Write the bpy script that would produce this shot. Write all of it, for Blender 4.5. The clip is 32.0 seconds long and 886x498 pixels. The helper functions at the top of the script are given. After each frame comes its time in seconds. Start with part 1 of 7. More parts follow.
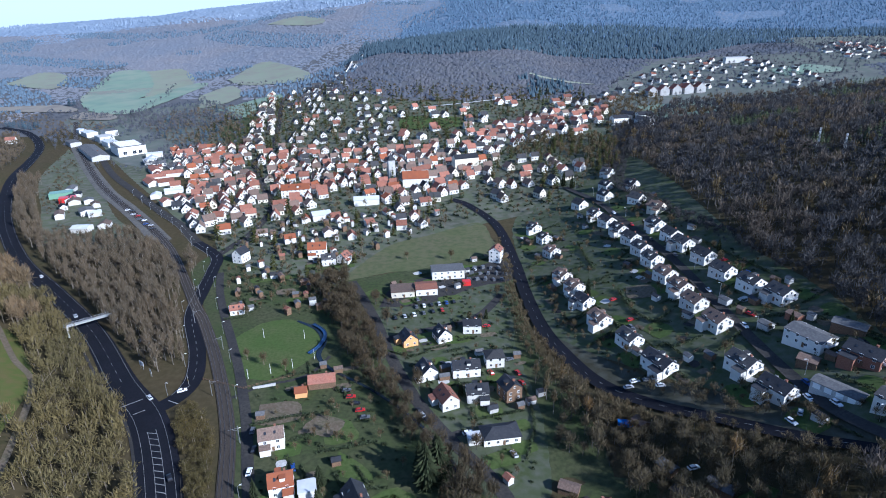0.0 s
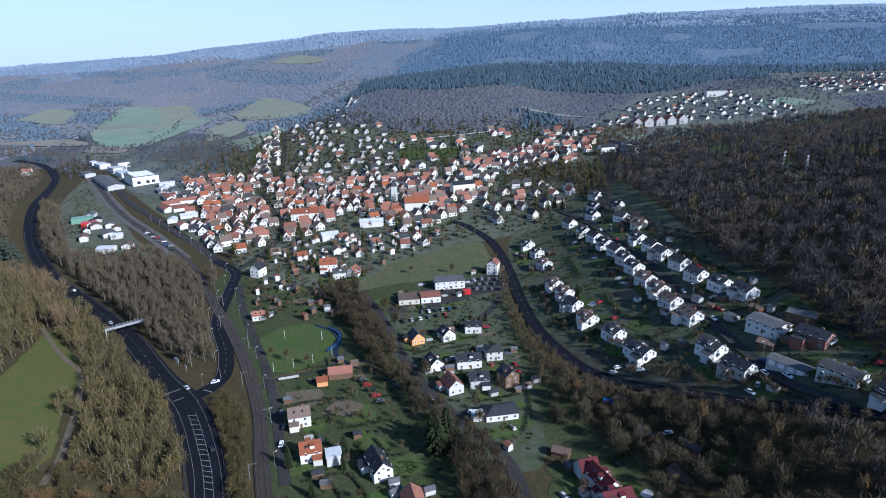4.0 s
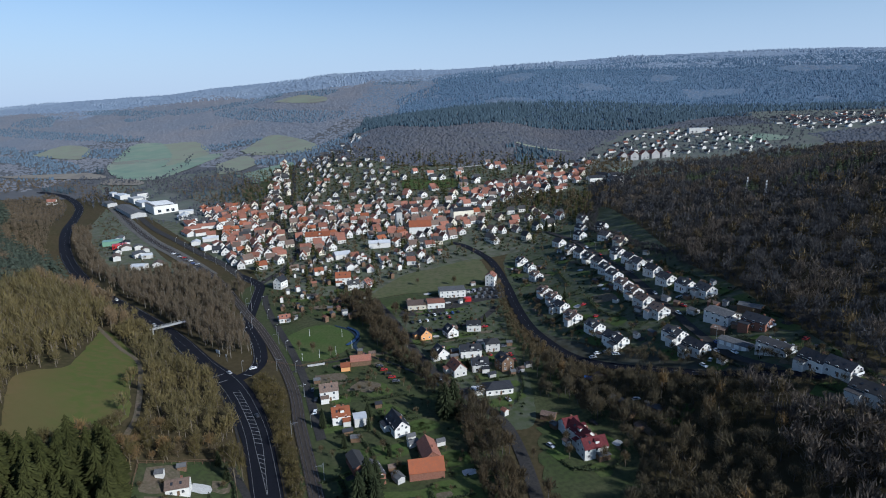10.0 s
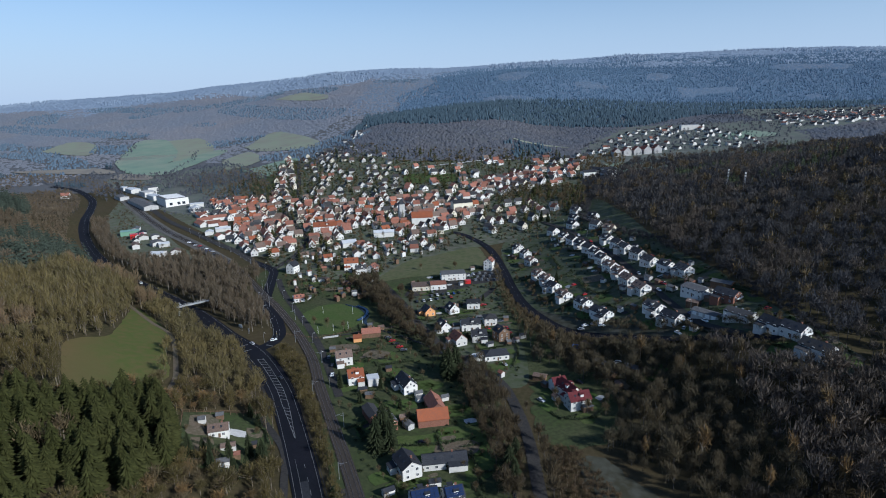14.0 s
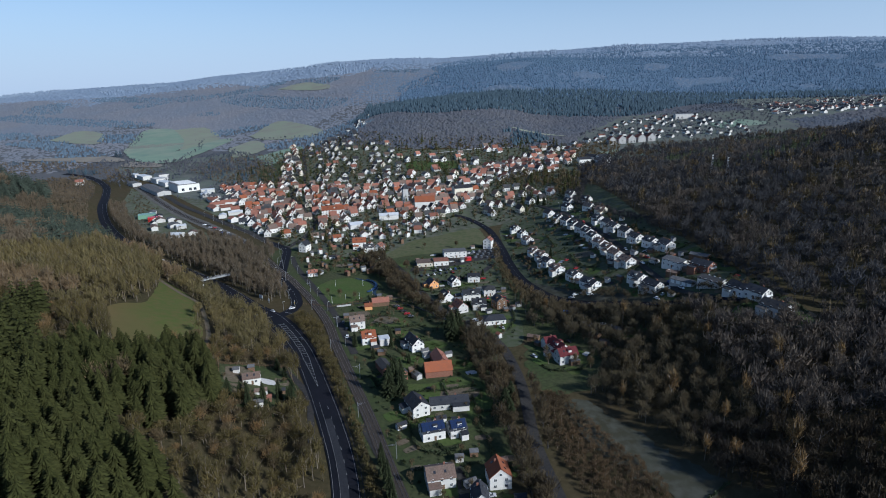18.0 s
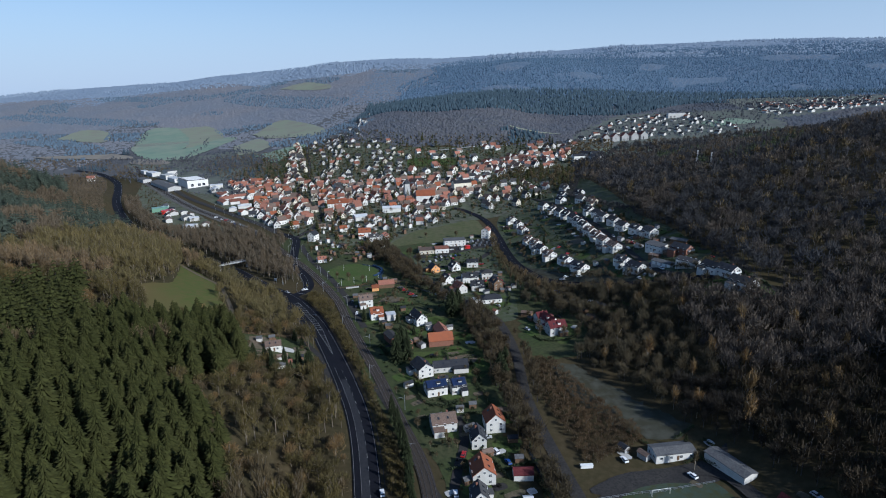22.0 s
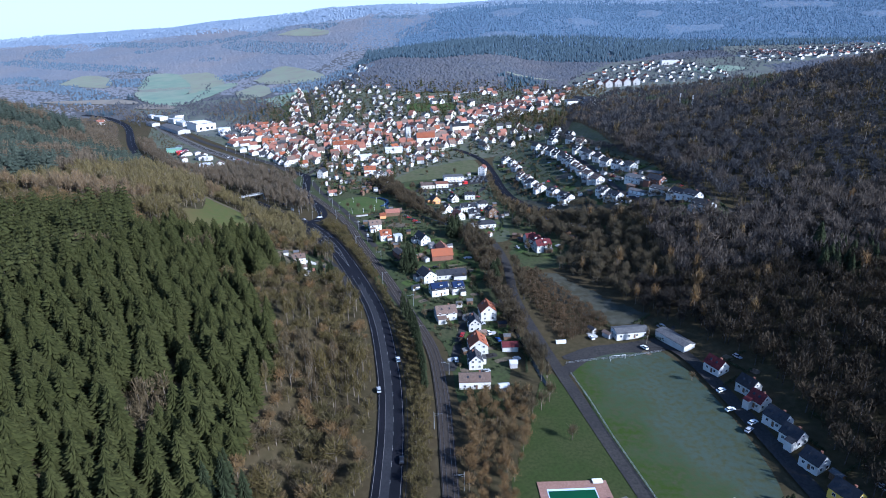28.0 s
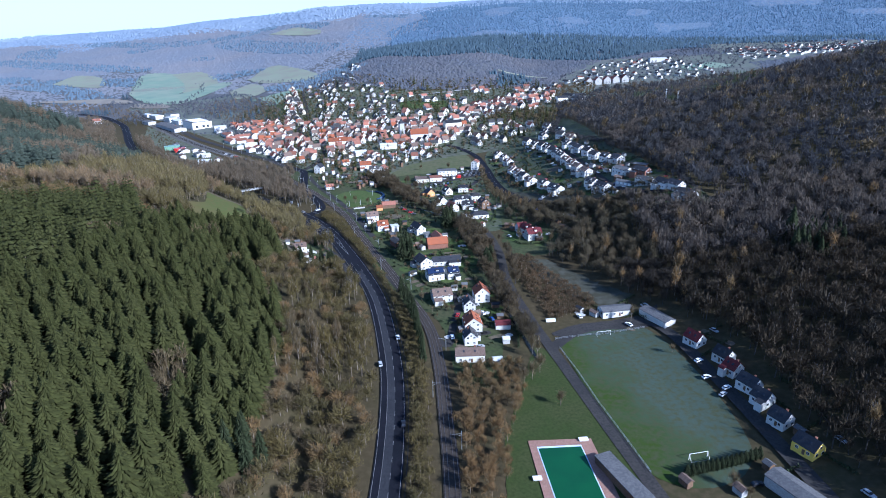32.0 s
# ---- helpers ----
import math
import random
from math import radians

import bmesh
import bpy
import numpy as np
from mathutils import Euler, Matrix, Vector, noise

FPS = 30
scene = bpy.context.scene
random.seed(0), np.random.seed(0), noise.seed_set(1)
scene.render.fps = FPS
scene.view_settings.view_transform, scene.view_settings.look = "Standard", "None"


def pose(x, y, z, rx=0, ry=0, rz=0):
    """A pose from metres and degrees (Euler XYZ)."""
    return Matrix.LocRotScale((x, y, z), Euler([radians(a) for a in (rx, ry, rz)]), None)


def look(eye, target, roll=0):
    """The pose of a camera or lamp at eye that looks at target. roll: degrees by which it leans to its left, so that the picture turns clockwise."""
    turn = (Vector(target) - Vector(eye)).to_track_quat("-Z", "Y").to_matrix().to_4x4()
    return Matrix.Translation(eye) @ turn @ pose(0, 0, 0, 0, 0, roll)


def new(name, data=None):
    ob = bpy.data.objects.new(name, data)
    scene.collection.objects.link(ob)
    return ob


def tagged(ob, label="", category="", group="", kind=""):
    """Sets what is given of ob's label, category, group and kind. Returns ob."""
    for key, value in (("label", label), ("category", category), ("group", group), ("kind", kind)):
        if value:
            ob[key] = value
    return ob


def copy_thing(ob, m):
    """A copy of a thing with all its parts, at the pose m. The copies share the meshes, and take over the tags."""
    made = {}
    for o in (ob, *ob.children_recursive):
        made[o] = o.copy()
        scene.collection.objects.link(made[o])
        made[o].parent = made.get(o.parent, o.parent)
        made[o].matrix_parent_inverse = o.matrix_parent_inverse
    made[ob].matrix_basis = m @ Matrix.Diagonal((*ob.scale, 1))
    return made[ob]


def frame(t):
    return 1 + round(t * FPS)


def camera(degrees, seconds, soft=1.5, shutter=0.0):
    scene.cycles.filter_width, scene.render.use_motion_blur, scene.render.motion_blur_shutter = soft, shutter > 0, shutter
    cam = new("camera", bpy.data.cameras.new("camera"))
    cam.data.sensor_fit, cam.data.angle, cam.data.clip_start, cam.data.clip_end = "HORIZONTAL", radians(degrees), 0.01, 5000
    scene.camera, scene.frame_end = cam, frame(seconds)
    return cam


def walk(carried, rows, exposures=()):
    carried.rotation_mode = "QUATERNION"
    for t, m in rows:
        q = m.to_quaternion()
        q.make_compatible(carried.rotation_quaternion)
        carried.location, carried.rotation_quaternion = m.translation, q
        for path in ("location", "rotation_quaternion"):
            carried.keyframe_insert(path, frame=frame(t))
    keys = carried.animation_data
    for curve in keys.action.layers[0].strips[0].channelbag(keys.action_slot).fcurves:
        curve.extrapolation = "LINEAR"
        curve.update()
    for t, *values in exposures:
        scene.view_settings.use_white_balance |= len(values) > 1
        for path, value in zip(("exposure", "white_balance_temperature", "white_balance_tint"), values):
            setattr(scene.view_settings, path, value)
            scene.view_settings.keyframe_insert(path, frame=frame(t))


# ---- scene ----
cam = camera(73.8, 32.0, soft=1.0)
PATH = [
    (0, pose(1.95, -1.50, 154.43, 68.838, 0, 5.662) @ pose(0, 0, 0, 0, 0, -1.22)),
    (0.5, pose(1.85, -6.54, 154.33, 68.903, 0, 5.687) @ pose(0, 0, 0, 0, 0, -1.27)),
    (1, pose(1.70, -11.55, 154.23, 69.110, 0, 5.652) @ pose(0, 0, 0, 0, 0, -1.31)),
    (1.5, pose(1.52, -16.47, 154.12, 69.633, 0, 5.571) @ pose(0, 0, 0, 0, 0, -1.34)),
    (2, pose(1.31, -21.28, 153.99, 70.183, 0, 5.457) @ pose(0, 0, 0, 0, 0, -1.36)),
    (2.5, pose(1.07, -26.06, 153.85, 70.669, 0, 5.320) @ pose(0, 0, 0, 0, 0, -1.38)),
    (3, pose(0.82, -30.91, 153.71, 71.182, 0, 5.192) @ pose(0, 0, 0, 0, 0, -1.39)),
    (3.5, pose(0.57, -35.81, 153.56, 71.661, 0, 5.108) @ pose(0, 0, 0, 0, 0, -1.40)),
    (5.5, pose(-0.28, -55.17, 152.95, 73.594, 0, 4.880) @ pose(0, 0, 0, 0, 0, -1.39)),
    (6, pose(-0.42, -59.96, 152.81, 74.067, 0, 4.850) @ pose(0, 0, 0, 0, 0, -1.39)),
    (6.5, pose(-0.52, -64.76, 152.68, 74.577, 0, 4.735) @ pose(0, 0, 0, 0, 0, -1.39)),
    (7, pose(-0.58, -69.46, 152.56, 75.023, 0, 4.677) @ pose(0, 0, 0, 0, 0, -1.39)),
    (7.5, pose(-0.62, -74.09, 152.44, 75.521, 0, 4.649) @ pose(0, 0, 0, 0, 0, -1.38)),
    (8, pose(-0.62, -78.75, 152.33, 75.674, 0, 4.622) @ pose(0, 0, 0, 0, 0, -1.38)),
    (8.5, pose(-0.60, -83.47, 152.22, 75.702, 0, 4.608) @ pose(0, 0, 0, 0, 0, -1.38)),
    (9, pose(-0.56, -88.21, 152.11, 75.701, 0, 4.592) @ pose(0, 0, 0, 0, 0, -1.37)),
    (10, pose(-0.47, -97.63, 151.91, 75.729, 0, 4.599) @ pose(0, 0, 0, 0, 0, -1.34)),
    (11, pose(-0.42, -107.02, 151.70, 75.700, 0, 4.557) @ pose(0, 0, 0, 0, 0, -1.32)),
    (12, pose(-0.43, -116.31, 151.50, 75.672, 0, 4.544) @ pose(0, 0, 0, 0, 0, -1.29)),
    (13, pose(-0.48, -125.81, 151.33, 75.636, 0, 4.466) @ pose(0, 0, 0, 0, 0, -1.28)),
    (14, pose(-0.53, -135.25, 151.20, 75.552, 0, 4.436) @ pose(0, 0, 0, 0, 0, -1.28)),
    (14.5, pose(-0.55, -139.98, 151.16, 75.469, 0, 4.414) @ pose(0, 0, 0, 0, 0, -1.28)),
    (16.5, pose(-0.50, -159.52, 151.08, 75.017, 0, 4.424) @ pose(0, 0, 0, 0, 0, -1.30)),
    (17, pose(-0.45, -164.33, 151.03, 74.726, 0, 4.431) @ pose(0, 0, 0, 0, 0, -1.29)),
    (17.5, pose(-0.39, -169.19, 150.95, 74.690, 0, 4.426) @ pose(0, 0, 0, 0, 0, -1.28)),
    (18, pose(-0.33, -173.96, 150.85, 74.635, 0, 4.411) @ pose(0, 0, 0, 0, 0, -1.27)),
    (19, pose(-0.17, -182.89, 150.59, 74.660, 0, 4.323) @ pose(0, 0, 0, 0, 0, -1.25)),
    (20, pose(0.01, -191.49, 150.27, 74.632, 0, 4.279) @ pose(0, 0, 0, 0, 0, -1.24)),
    (21, pose(0.20, -201.34, 149.95, 74.660, 0, 4.301) @ pose(0, 0, 0, 0, 0, -1.23)),
    (22, pose(0.40, -210.98, 149.65, 74.660, 0, 4.275) @ pose(0, 0, 0, 0, 0, -1.23)),
    (23, pose(0.59, -220.39, 149.38, 74.694, 0, 4.245) @ pose(0, 0, 0, 0, 0, -1.22)),
    (24, pose(0.76, -229.96, 149.10, 74.695, 0, 4.288) @ pose(0, 0, 0, 0, 0, -1.22)),
    (24.5, pose(0.83, -234.77, 148.96, 74.695, 0, 4.233) @ pose(0, 0, 0, 0, 0, -1.22)),
    (25, pose(0.89, -239.70, 148.80, 74.602, 0, 4.160) @ pose(0, 0, 0, 0, 0, -1.21)),
    (25.5, pose(0.94, -244.63, 148.65, 73.800, 0, 4.133) @ pose(0, 0, 0, 0, 0, -1.21)),
    (26, pose(0.98, -249.29, 148.48, 71.431, 0, 4.121) @ pose(0, 0, 0, 0, 0, -1.19)),
    (26.5, pose(1.01, -253.70, 148.31, 69.969, 0, 4.119) @ pose(0, 0, 0, 0, 0, -1.17)),
    (28.5, pose(1.01, -271.95, 147.52, 69.977, 0, 4.029) @ pose(0, 0, 0, 0, 0, -1.03)),
    (29, pose(0.98, -275.84, 147.31, 69.914, 0, 4.053) @ pose(0, 0, 0, 0, 0, -1.01)),
    (29.5, pose(0.93, -279.21, 147.12, 69.914, 0, 4.058) @ pose(0, 0, 0, 0, 0, -1.00)),
    (30, pose(0.87, -281.77, 146.94, 69.931, 0, 4.087) @ pose(0, 0, 0, 0, 0, -1.01)),
    (30.5, pose(0.80, -283.69, 146.79, 69.933, 0, 4.150) @ pose(0, 0, 0, 0, 0, -1.03)),
    (31, pose(0.71, -285.14, 146.66, 69.915, 0, 4.120) @ pose(0, 0, 0, 0, 0, -1.07)),
    (31.5, pose(0.62, -286.29, 146.59, 69.880, 0, 3.755) @ pose(0, 0, 0, 0, 0, -1.14)),
    (32, pose(0.51, -287.37, 146.56, 69.908, 0, 3.297) @ pose(0, 0, 0, 0, 0, -1.24)),
]
walk(cam, PATH, exposures=((0, 1.1, 5060, 12), (3.5, 0.88, 5140, 12), (6, 0.6, 5430, 8), (8, 0.47, 5480, 8), (13, 0.39, 5460, 8), (19, 0.36, 5430, 8), (25, 0.42, 5400, 8), (26.2, 0.72, 5280, 11), (26.7, 0.88, 5140, 12), (28.5, 1.25, 4900, 14), (32, 1.31, 4880, 14)))

# ---- sky and sun ----
SUN_ELEV, SUN_AZ = 30.0, 121.0  # degrees; azimuth clockwise from +y
world = bpy.data.worlds.new("sky")
scene.world = world
world.use_nodes = True
wn = world.node_tree
sky = wn.nodes.new("ShaderNodeTexSky")
sky.sky_type = "NISHITA"
sky.sun_disc = False
sky.sun_elevation, sky.sun_rotation = radians(SUN_ELEV), radians(SUN_AZ)
sky.air_density, sky.dust_density, sky.ozone_density = 1.0, 0.6, 3.0
# a pale haze layer all round the horizon
way = wn.nodes.new("ShaderNodeTexCoord")
split = wn.nodes.new("ShaderNodeSeparateXYZ")
rise = wn.nodes.new("ShaderNodeMapRange")
rise.interpolation_type = "SMOOTHSTEP"
rise.inputs[1].default_value, rise.inputs[2].default_value, rise.inputs[3].default_value, rise.inputs[4].default_value = 0.0, 0.26, 0.85, 0.0
haze = wn.nodes.new("ShaderNodeMix")
haze.data_type = "RGBA"
haze.inputs[7].default_value = (5.0, 5.85, 7.15, 1)
wn.links.new(way.outputs["Generated"], split.inputs[0])
wn.links.new(split.outputs[2], rise.inputs[0])
wn.links.new(rise.outputs[0], haze.inputs[0])
wn.links.new(sky.outputs[0], haze.inputs[6])
wn.links.new(haze.outputs[2], wn.nodes["Background"].inputs[0])
wn.nodes["Background"].inputs[1].default_value = 0.08
sun = new("sun", bpy.data.lights.new("sun", "SUN"))
sun.data.energy, sun.data.angle, sun.data.color = 3.8, radians(0.6), (1.0, 0.93, 0.82)
a, e = radians(SUN_AZ), radians(SUN_ELEV)
sun.matrix_world = look((400 * math.sin(a) * math.cos(e), 400 * math.cos(a) * math.cos(e), 400 * math.sin(e)), (0, 0, 0))


# ---- materials ----
def material(name, base, second=None, scale=0.2, rough=0.9, metal=0.0, gloss=0.25, fine=None, fine_scale=3.0, bump=0.0, island=0.0, spread=0.0, low=0.35, high=0.65, drift=None, thin=0.0):
    """Two tones mixed by a broad noise, a finer grain on top, relief, and a spread from piece to piece."""
    m = bpy.data.materials.new(name)
    m.use_nodes = True
    t = m.node_tree
    n, link = t.nodes, t.links.new
    b = n["Principled BSDF"]
    b.inputs["Roughness"].default_value, b.inputs["Metallic"].default_value = rough, metal
    b.inputs["Specular IOR Level"].default_value = gloss
    co = n.new("ShaderNodeTexCoord")
    geo = n.new("ShaderNodeNewGeometry")
    colour = n.new("ShaderNodeRGB")
    colour.outputs[0].default_value = (*base, 1)
    out = colour.outputs[0]

    def mix(kind, fac, one, two):
        x = n.new("ShaderNodeMix")
        x.data_type, x.blend_type = "RGBA", kind
        for socket, v in ((x.inputs[0], fac), (x.inputs[6], one), (x.inputs[7], two)):
            if hasattr(v, "is_linked"):
                link(v, socket)
            else:
                socket.default_value = v
        return x.outputs[2]

    def tex(s, detail=4):
        x = n.new("ShaderNodeTexNoise")
        x.inputs["Scale"].default_value, x.inputs["Detail"].default_value = s, detail
        link(geo.outputs["Position"], x.inputs["Vector"])
        return x.outputs["Fac"]

    def ramp(v, lo, hi):
        x = n.new("ShaderNodeMapRange")
        x.inputs[1].default_value, x.inputs[2].default_value = lo, hi
        link(v, x.inputs[0])
        return x.outputs[0]

    if second and drift:  # one tone gives way to the other along a direction, unevenly
        dot = n.new("ShaderNodeVectorMath")
        dot.operation = "DOT_PRODUCT"
        dot.inputs[1].default_value = (drift[0], drift[1], 0)
        link(geo.outputs["Position"], dot.inputs[0])
        add = n.new("ShaderNodeMath")
        add.operation = "MULTIPLY_ADD"
        link(tex(scale), add.inputs[0])
        add.inputs[1].default_value = drift[4]
        link(dot.outputs["Value"], add.inputs[2])
        out = mix("MIX", ramp(add.outputs[0], drift[2], drift[3]), out, (*second, 1))
    elif second:
        out = mix("MIX", ramp(tex(scale), low, high), out, (*second, 1))
    if fine:
        out = mix("MIX", ramp(tex(fine_scale, 5), 0.4, 0.7), out, (*fine, 1))
    info = n.new("ShaderNodeObjectInfo")
    for k, source in ((island, geo.outputs["Random Per Island"]), (spread, info.outputs["Random"])):
        if not k:
            continue
        v = n.new("ShaderNodeMapRange")
        v.inputs[3].default_value, v.inputs[4].default_value = 1 - k, 1 + k
        link(source, v.inputs[0])
        hsv = n.new("ShaderNodeHueSaturation")
        link(v.outputs[0], hsv.inputs["Value"])
        link(out, hsv.inputs["Color"])
        out = hsv.outputs[0]
    link(out, b.inputs["Base Color"])
    if thin:  # loose sprays let part of the light through
        through_light = n.new("ShaderNodeBsdfTranslucent")
        link(out, through_light.inputs[0])
        both = n.new("ShaderNodeMixShader")
        both.inputs[0].default_value = thin
        link(b.outputs[0], both.inputs[1])
        link(through_light.outputs[0], both.inputs[2])
        link(both.outputs[0], n["Material Output"].inputs[0])
    if bump:
        x = n.new("ShaderNodeBump")
        x.inputs["Strength"].default_value, x.inputs["Distance"].default_value = bump, 0.3
        link(tex(fine_scale * 1.7, 6), x.inputs["Height"])
        link(x.outputs[0], b.inputs["Normal"])
    return m


M = {}
M["litter"] = material("leaf_litter", (0.058, 0.044, 0.024), (0.044, 0.041, 0.020), 0.02, 1, gloss=0.05, fine=(0.071, 0.056, 0.031), fine_scale=0.35, bump=0.5)
M["grass"] = material("winter_grass", (0.046, 0.062, 0.022), (0.066, 0.067, 0.034), 0.05, 0.95, gloss=0.1, fine=(0.034, 0.042, 0.020), fine_scale=0.5, bump=0.3)
M["town_ground"] = material("gardens_and_yards", (0.090, 0.106, 0.060), (0.066, 0.072, 0.048), 0.03, 0.95, gloss=0.1, fine=(0.118, 0.114, 0.092), fine_scale=0.15, bump=0.3)
M["bright_grass"] = material("mown_grass", (0.058, 0.090, 0.024), (0.078, 0.092, 0.034), 0.06, 0.95, gloss=0.1, fine=(0.048, 0.070, 0.020), fine_scale=0.7, bump=0.2)
M["frost"] = material("frosted_grass", (0.064, 0.074, 0.044), (0.046, 0.060, 0.022), 0.045, 0.95, gloss=0.1, fine=(0.084, 0.090, 0.066), fine_scale=0.25, bump=0.2, low=0.3, high=0.7)
M["thin_frost"] = material("thin_frost_on_grass", (0.053, 0.054, 0.039), (0.041, 0.039, 0.024), 0.06, 0.95, gloss=0.1, fine=(0.073, 0.073, 0.059), fine_scale=0.2, bump=0.2)
M["soil"] = material("bare_soil", (0.10, 0.075, 0.05), (0.075, 0.07, 0.04), 0.15, 1, fine=(0.14, 0.11, 0.08), fine_scale=0.8, bump=0.4)
M["asphalt"] = material("asphalt", (0.009, 0.010, 0.014), (0.014, 0.014, 0.020), 0.08, 0.85, gloss=0.08, fine=(0.008, 0.009, 0.012), fine_scale=1.5, bump=0.05)
M["lane_asphalt"] = material("worn_lane_asphalt", (0.030, 0.031, 0.036), (0.038, 0.039, 0.044), 0.08, 0.85, gloss=0.08, fine=(0.024, 0.025, 0.030), fine_scale=1.2, bump=0.05)
M["old_asphalt"] = material("worn_asphalt", (0.036, 0.034, 0.034), (0.052, 0.048, 0.044), 0.1, 0.9, gloss=0.1, fine=(0.028, 0.027, 0.027), fine_scale=1.0, bump=0.05)
M["dry_grass"] = material("pale_winter_grass", (0.120, 0.089, 0.040), (0.076, 0.090, 0.024), 0.05, 0.95, gloss=0.1, fine=(0.100, 0.086, 0.032), fine_scale=0.22, bump=0.35, drift=(0.854, 0.519, -106, -78, 30))
M["lawn_grass"] = material("shaded_lawn", (0.036, 0.052, 0.014), (0.048, 0.056, 0.020), 0.08, 0.95, gloss=0.1, fine=(0.030, 0.040, 0.012), fine_scale=0.8, bump=0.2)
M["dull_grass"] = material("dull_winter_meadow", (0.088, 0.096, 0.044), (0.104, 0.098, 0.056), 0.03, 0.95, gloss=0.1, fine=(0.066, 0.078, 0.034), fine_scale=0.25, bump=0.2)
M["paint"] = material("road_paint", (0.27, 0.27, 0.27), (0.15, 0.15, 0.15), 0.8, 0.7)
M["ballast"] = material("track_ballast", (0.042, 0.034, 0.028), (0.056, 0.045, 0.036), 0.3, 1, fine=(0.032, 0.027, 0.023), fine_scale=2.0, bump=0.5)
M["yard_gravel"] = material("yard_gravel", (0.105, 0.098, 0.088), (0.075, 0.072, 0.066), 0.05, 0.95, gloss=0.1, fine=(0.135, 0.125, 0.112), fine_scale=0.6, bump=0.3)
M["sleeper"] = material("tarred_sleepers", (0.040, 0.032, 0.026), (0.055, 0.045, 0.037), 1.0, 0.95)
M["steel"] = material("rail_steel", (0.30, 0.27, 0.25), (0.2, 0.15, 0.12), 2, 0.4, 0.9)
M["concrete"] = material("concrete", (0.42, 0.41, 0.39), (0.33, 0.32, 0.30), 0.4, 0.9, fine=(0.5, 0.49, 0.47), fine_scale=2, bump=0.1)
M["white"] = material("white_render", (0.665, 0.646, 0.608), (0.570, 0.551, 0.513), 0.5, 0.9, fine=(0.598, 0.580, 0.532), fine_scale=2.5, bump=0.05, spread=0.16, island=0.1)
M["cream"] = material("cream_render", (0.684, 0.618, 0.479), (0.627, 0.579, 0.479), 0.5, 0.9, fine=(0.589, 0.539, 0.433), fine_scale=2.5, spread=0.12, island=0.15)
M["yellow"] = material("yellow_render", (0.80, 0.58, 0.10), (0.74, 0.52, 0.10), 0.5, 0.9)
M["apricot"] = material("apricot_render", (0.72, 0.36, 0.14), (0.66, 0.33, 0.14), 0.5, 0.9)
M["brick"] = material("red_brick", (0.22, 0.095, 0.06), (0.18, 0.08, 0.055), 0.6, 0.9, fine=(0.26, 0.13, 0.09), fine_scale=3)
M["timber"] = material("stained_timber", (0.14, 0.085, 0.05), (0.10, 0.06, 0.04), 0.6, 0.85, fine=(0.2, 0.13, 0.08), fine_scale=3)
M["orange_tile"] = material("orange_roof_tiles", (0.265, 0.082, 0.036), (0.215, 0.072, 0.036), 0.3, 0.85, gloss=0.15, fine=(0.20, 0.075, 0.042), fine_scale=1.5, bump=0.2, spread=0.18, island=0.15)
M["red_tile"] = material("red_roof_tiles", (0.230, 0.090, 0.058), (0.170, 0.078, 0.058), 0.3, 0.85, gloss=0.15, fine=(0.25, 0.12, 0.085), fine_scale=1.5, bump=0.2, spread=0.25, island=0.25)
M["brown_tile"] = material("brown_roof_tiles", (0.13, 0.085, 0.065), (0.10, 0.075, 0.06), 0.3, 0.85, fine=(0.17, 0.12, 0.095), fine_scale=1.5, bump=0.2, spread=0.2, island=0.22)
M["maroon_tile"] = material("maroon_roof_tiles", (0.100, 0.020, 0.024), (0.075, 0.018, 0.022), 0.3, 0.8, gloss=0.12, fine=(0.125, 0.034, 0.034), fine_scale=1.5, bump=0.2)
M["grey_tile"] = material("grey_roof_tiles", (0.046, 0.046, 0.049), (0.064, 0.060, 0.057), 0.3, 0.8, gloss=0.15, fine=(0.038, 0.038, 0.041), fine_scale=1.5, bump=0.2, spread=0.25, island=0.22)
M["slate"] = material("dark_slate", (0.028, 0.030, 0.036), (0.040, 0.041, 0.046), 0.3, 0.7, gloss=0.15, fine=(0.024, 0.025, 0.030), fine_scale=1.5, bump=0.15, spread=0.2, island=0.22)
M["felt"] = material("grey_roof_felt", (0.10, 0.10, 0.105), (0.08, 0.08, 0.085), 0.25, 0.9, gloss=0.1, fine=(0.13, 0.13, 0.13), fine_scale=1.2, bump=0.1)
M["white_roof"] = material("pale_sheet_roof", (0.533, 0.540, 0.548), (0.459, 0.466, 0.481), 0.2, 0.6)
M["pane"] = material("window_glass", (0.03, 0.035, 0.045), rough=0.08)
M["frame"] = material("white_window_frame", (0.75, 0.75, 0.73), rough=0.5)
M["bark"] = material("grey_bark", (0.13, 0.105, 0.08), (0.20, 0.17, 0.13), 0.5, 0.95)
M["birch"] = material("pale_bark", (0.24, 0.21, 0.175), (0.15, 0.13, 0.105), 0.8, 0.9)
M["twig"] = material("bare_twigs", (0.122, 0.091, 0.050), (0.097, 0.077, 0.043), 0.05, 1, gloss=0.05, island=0.22, thin=0.2)
M["twig_olive"] = material("olive_twigs", (0.117, 0.091, 0.036), (0.089, 0.075, 0.033), 0.04, 1, gloss=0.08, island=0.22, thin=0.2)
# lighter copies of the olive and russet twigs, haze in the colour
M["hazed_twig"] = material("hazed_olive_twigs", (0.157, 0.124, 0.053), (0.124, 0.105, 0.050), 0.03, 1, gloss=0.08, island=0.2, thin=0.2)
M["hazed_larch"] = material("hazed_russet_twigs", (0.202, 0.138, 0.074), (0.163, 0.120, 0.069), 0.04, 1, island=0.2, thin=0.2)
